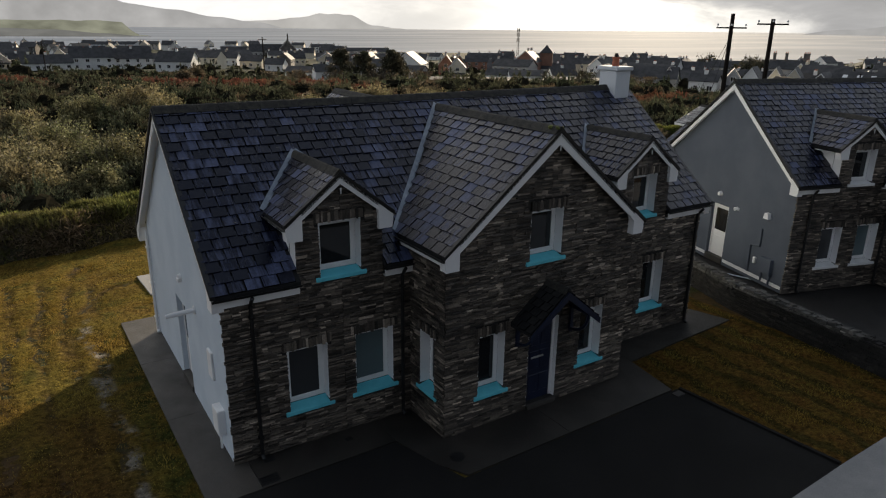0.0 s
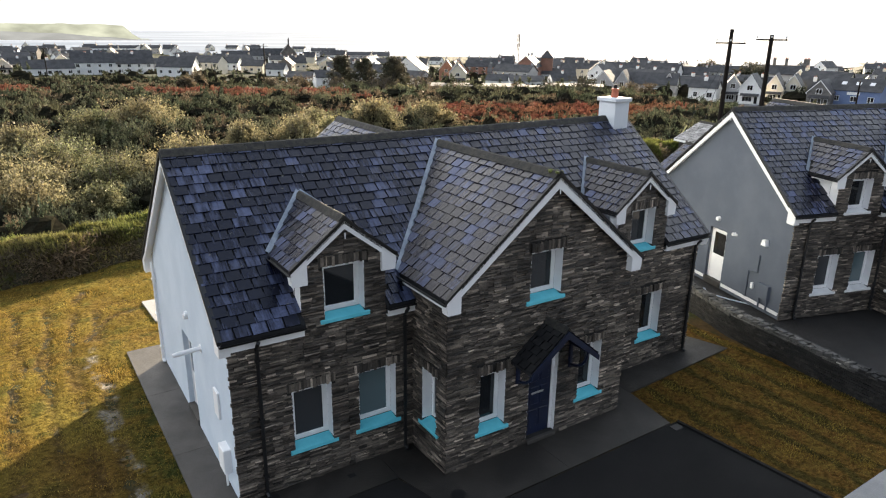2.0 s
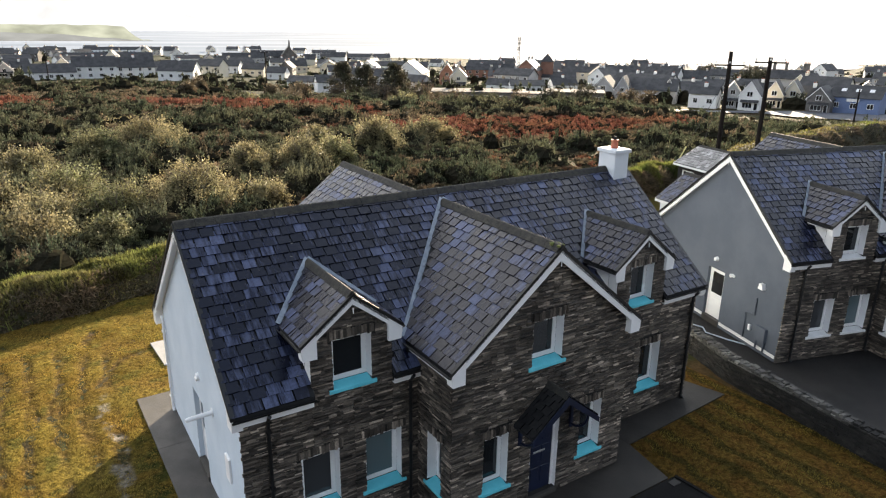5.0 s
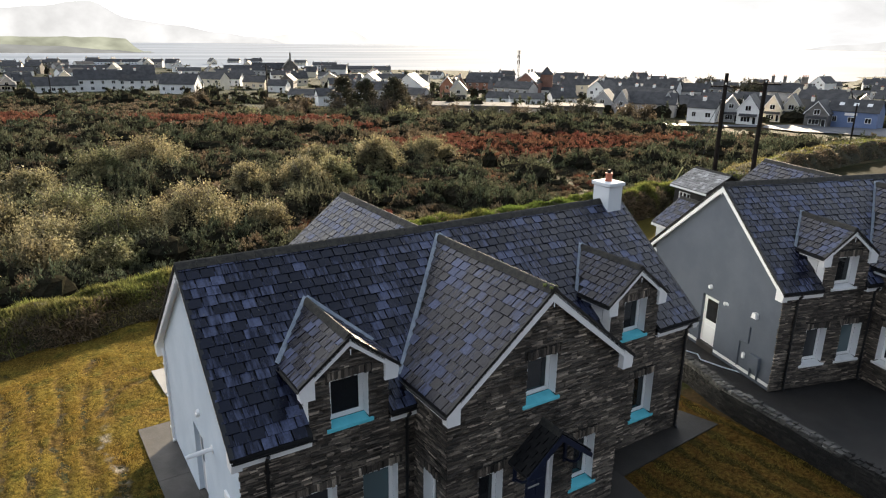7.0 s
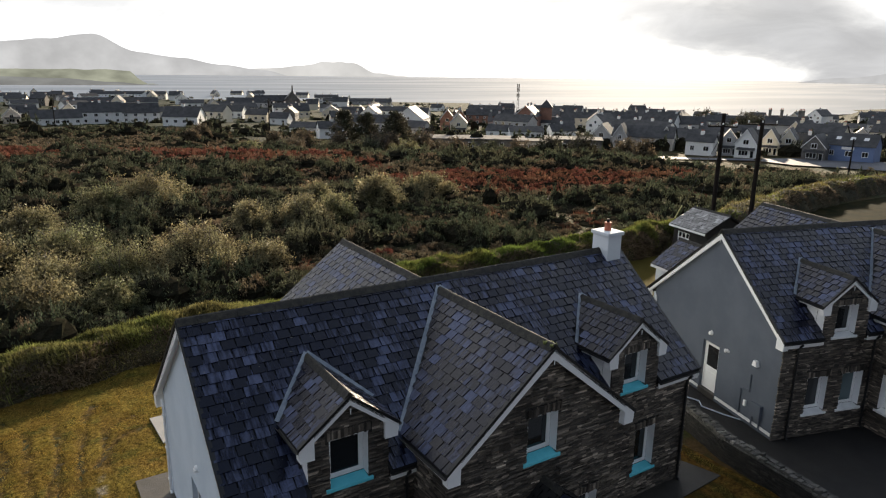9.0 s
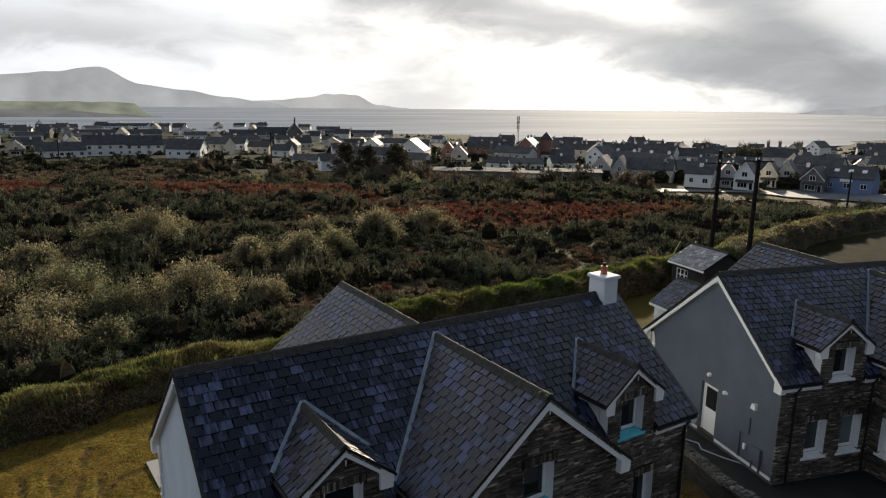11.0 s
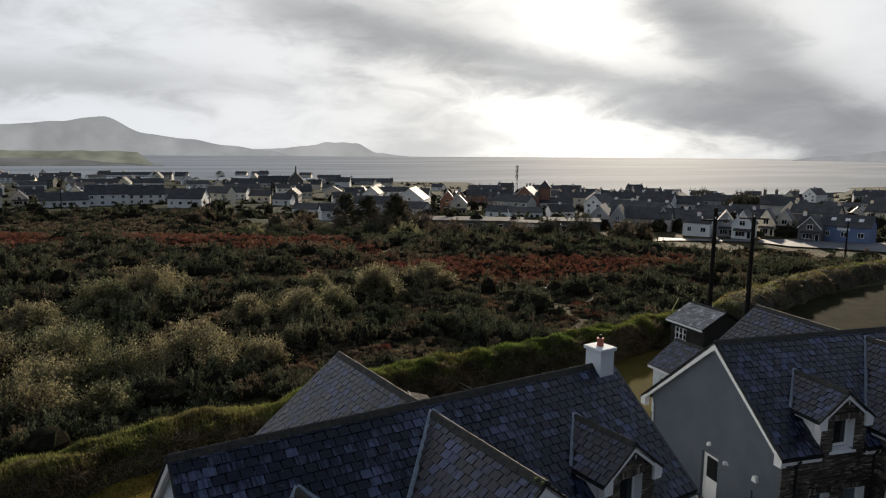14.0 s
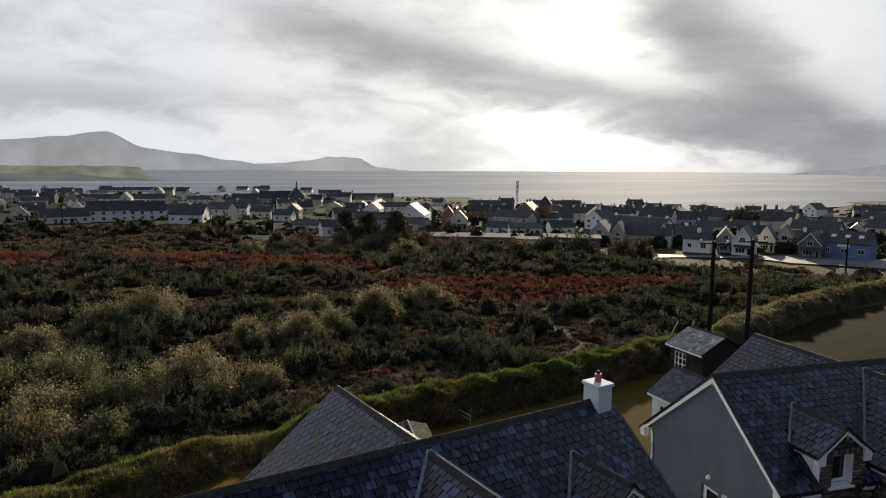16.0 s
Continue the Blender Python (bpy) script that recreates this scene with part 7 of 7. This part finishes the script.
def ground_patch(name, pts, material, label, lift=0.25, category="car park"):
    """A sheet that follows the fall of the ground."""
    cx, cy = sum(p[0] for p in pts) / len(pts), sum(p[1] for p in pts) / len(pts)
    bm = bmesh.new()
    c = bm.verts.new((cx, cy, ground_z(cx, cy) + lift))
    ring = []
    for (x0, y0), (x1, y1) in zip(pts, pts[1:] + pts[:1]):
        for i in range(4):
            x, y = x0 + (x1 - x0) * i / 4, y0 + (y1 - y0) * i / 4
            ring.append(bm.verts.new((x, y, ground_z(x, y) + lift)))
    for i in range(len(ring)):
        bm.faces.new((c, ring[i], ring[(i + 1) % len(ring)]))
    bmesh.ops.subdivide_edges(bm, edges=bm.edges[:], cuts=2, use_grid_fill=True)
    tagged(part(name, bm, material), label, category, kind="structure")


ground_patch("car_park", [(153.4, 84), (152.5, 75), (157.8, 67.2), (162.2, 58.7), (172, 55), (183, 65), (173, 74), (168, 84), (160, 87)], M_WET, "wet pale asphalt car park")
ground_patch("road", [(132.2, 97.8), (138.7, 96.1), (153, 85), (157, 88), (145, 97.5), (140, 103)], M_WET, "wet pale asphalt road")

# extension and outbuildings behind the houses
# slate whose base colour is lightened to stand for the roof's sheen
M_PALESLATE = mat("sheen_pale_slate", (0.13, 0.13, 0.135), (0.25, 0.25, 0.255), 1.2, 0.40, 0.5, 18.0, island=0.45, fine=0.3)


def back_building(name, m, x0, x1, y0, y1, eave, rise, over, wall_m, slate_m, label, category, win=None):
    """A small building with a ridge along y in the frame m, slated both sides."""
    s = empty(name, m, label=label, category=category)
    xc = (x0 + x1) / 2
    k = rise / (xc - x0 + over)
    ops = [win] if win else []
    pierced_wall("wall", s, plane(x0, y1, "left"), 0.0, y1 - y0, lambda u: eave + .02, [(y1 - b, y1 - a, c, d) for a, b, c, d in ops], (), wall_m, thick=.25)
    boxes("wall", [(x1 - .25, x1, y0, y1, 0, eave + .02)], wall_m, s)
    for yy, t in ((y0, .25), (y1, -.25)):
        bm = bmesh.new()
        prism(bm, [(x0 + .25, yy, 0), (x1 - .25, yy, 0), (x1 - .25, yy, eave), (xc, yy, eave + rise - .15), (x0 + .25, yy, eave)], (0, t, 0))
        part("wall", bm, wall_m, s)
    ez, L = eave, math.hypot(xc - x0 + over, rise)
    polys = [[(xc, y0 - .15, ez + rise), (xc, y1 + .15, ez + rise), (e, y1 + .15, ez), (e, y0 - .15, ez)] for e in (x0 - over, x1 + over)]
    roof = roof_slab("roof", s, polys, .08)
    for side in (-1, 1):
        rr, placed, v, row = random.Random(int(x0 * 10)), [], 0.0, 0
        V, U = Vector((-side, 0, k)).normalized(), Vector((0, side, 0))
        N = U.cross(V)
        o = Vector((x0 - over if side < 0 else x1 + over, y1 + .15 if side < 0 else y0 - .15, ez))
        while v < L - .08:
            u = -.15 * (row % 2)
            while u < y1 - y0 + .3:
                a, b = max(0, u), min(u + .3, y1 - y0 + .3)
                if b - a > .06:
                    placed.append(Matrix.Translation(o + U * (a + b) / 2 + V * v + N * rr.uniform(.002, .008)) @ Matrix((U, V, N)).transposed().to_4x4() @ Matrix.Rotation(rr.gauss(0, .015), 4, "X") @ Matrix.Diagonal((b - a - .012, min(.36, L - v), .017, 1)))
                u += .3
            v += .24
            row += 1
        lay("slate", SLATE_MESHES, SLATE_SHAPES, placed, roof, slate_m, lambda q: False, "slate_field")
    ridge(roof, (xc, y0 - .12, ez + rise + .03), (xc, y1 + .12, ez + rise + .03), .13, .09)
    for e in (x0 - over - .01, x1 + over - .01):
        boxes("fascia", [(e, e + .02, y0 - .15, y1 + .15, ez - .16, ez - .02)], M_UPVC, s)
    if win:
        a, b, c, d = win
        w = empty("window", None, label="white barred window")
        w.parent = s
        boxes("pane", [(x0 + .08, x0 + .1, a, b, c, d)], M_GLASS, w)
        bars = [(x0 + .03, x0 + .09, u - .03, u + .03, c, d) for u in (a + .03, a + (b - a) / 3, a + 2 * (b - a) / 3, b - .03)]
        bars += [(x0 + .025, x0 + .085, a, b, v - .025, v + .025) for v in (c + .025, c + (d - c) / 3, c + 2 * (d - c) / 3, d - .025)]
        boxes("window_frame", bars, M_UPVC, w)
    return s


FRAME_BACK = pose(19.04, -0.06, -0.12, 0, 0, -12.0)
back_building("outbuilding", FRAME_BACK, 11.75, 15.05, 16.7, 19.8, 2.72, 1.0, .32, M_WALLSTONE_JOIN, M_PALESLATE, "small dark stone outbuilding with a slate roof painted pale for its sheen", "outbuilding", (18.3, 19.4, 1.1, 2.3))
back_building("rear_porch", FRAME_BACK, 4.0, 7.0, 9.52, 11.9, 2.72, 1.2, .25, M_WHITE, M_SLATE_JOIN, "white rear porch with a low slate roof behind the grey house", "porch", (10.2, 11.4, 1.0, 2.2))
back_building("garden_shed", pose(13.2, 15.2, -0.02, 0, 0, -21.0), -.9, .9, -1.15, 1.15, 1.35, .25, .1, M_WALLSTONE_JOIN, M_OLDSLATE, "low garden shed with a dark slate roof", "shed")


def handrail(x, y0, y1):
    r = empty("handrail", pose(x, y0, 0), label="short galvanised handrail on two posts in the garden", category="handrail")
    for z in (.38, .62):
        bm = bmesh.new()
        tube(bm, (0, 0, z), (0, y1 - y0, z), .018, n=8)
        part("rail", bm, M_STEEL, r)
    for y in (0.05, y1 - y0 - .05):
        bm = bmesh.new()
        tube(bm, (0, y, -.1), (0, y, .62), .014, n=8)
        part("post", bm, M_STEEL, r)


handrail(18.25, 17.2, 18.6)

# hose across the neighbouring yard
bm = bmesh.new()
hose = [(18.0, 3.6), (18.4, 3.2), (18.55, 2.7), (18.25, 2.35), (18.4, 1.5), (18.68, .6), (18.72, -.6)]
for (a, b), (c, d) in zip(hose, hose[1:]):
    tube(bm, (a, b, 0.0), (c, d, 0.0), .025, n=6)
M_HOSE = mat("pale_hose", (0.40, 0.46, 0.55), (0.48, 0.54, 0.62), 2.0, 0.5)
tagged(part("water_hose", bm, M_HOSE), "pale blue water hose lying across the yard", "hose")


# a few pale stones and scraps lying in the heath
scrap_rng = random.Random(77)
for sx, sy in ((41.5, 38.5), (42.6, 38.2), (43.4, 38.9), (38.2, 39.6), (47.8, 41.0), (52.0, 44.5), (60.5, 47.0), (35.8, 36.4)):
    bm = bmesh.new()
    bmesh.ops.create_icosphere(bm, subdivisions=2, radius=0.5)
    for v in bm.verts:
        v.co = Vector((v.co.x * .62, v.co.y * .42, v.co.z * .45)) * (1 + 0.4 * noise.noise(v.co * 3 + Vector((sx, sy, 0))))
    ob = tagged(part("boulder", bm, M_FOOT), "pale bare boulder lying among the bracken", "boulder", "pale boulders on the heath")
    ob.matrix_world = pose(sx, sy, ground_z(sx, sy) + 0.16, 0, 0, scrap_rng.uniform(0, 360))


lay_all()
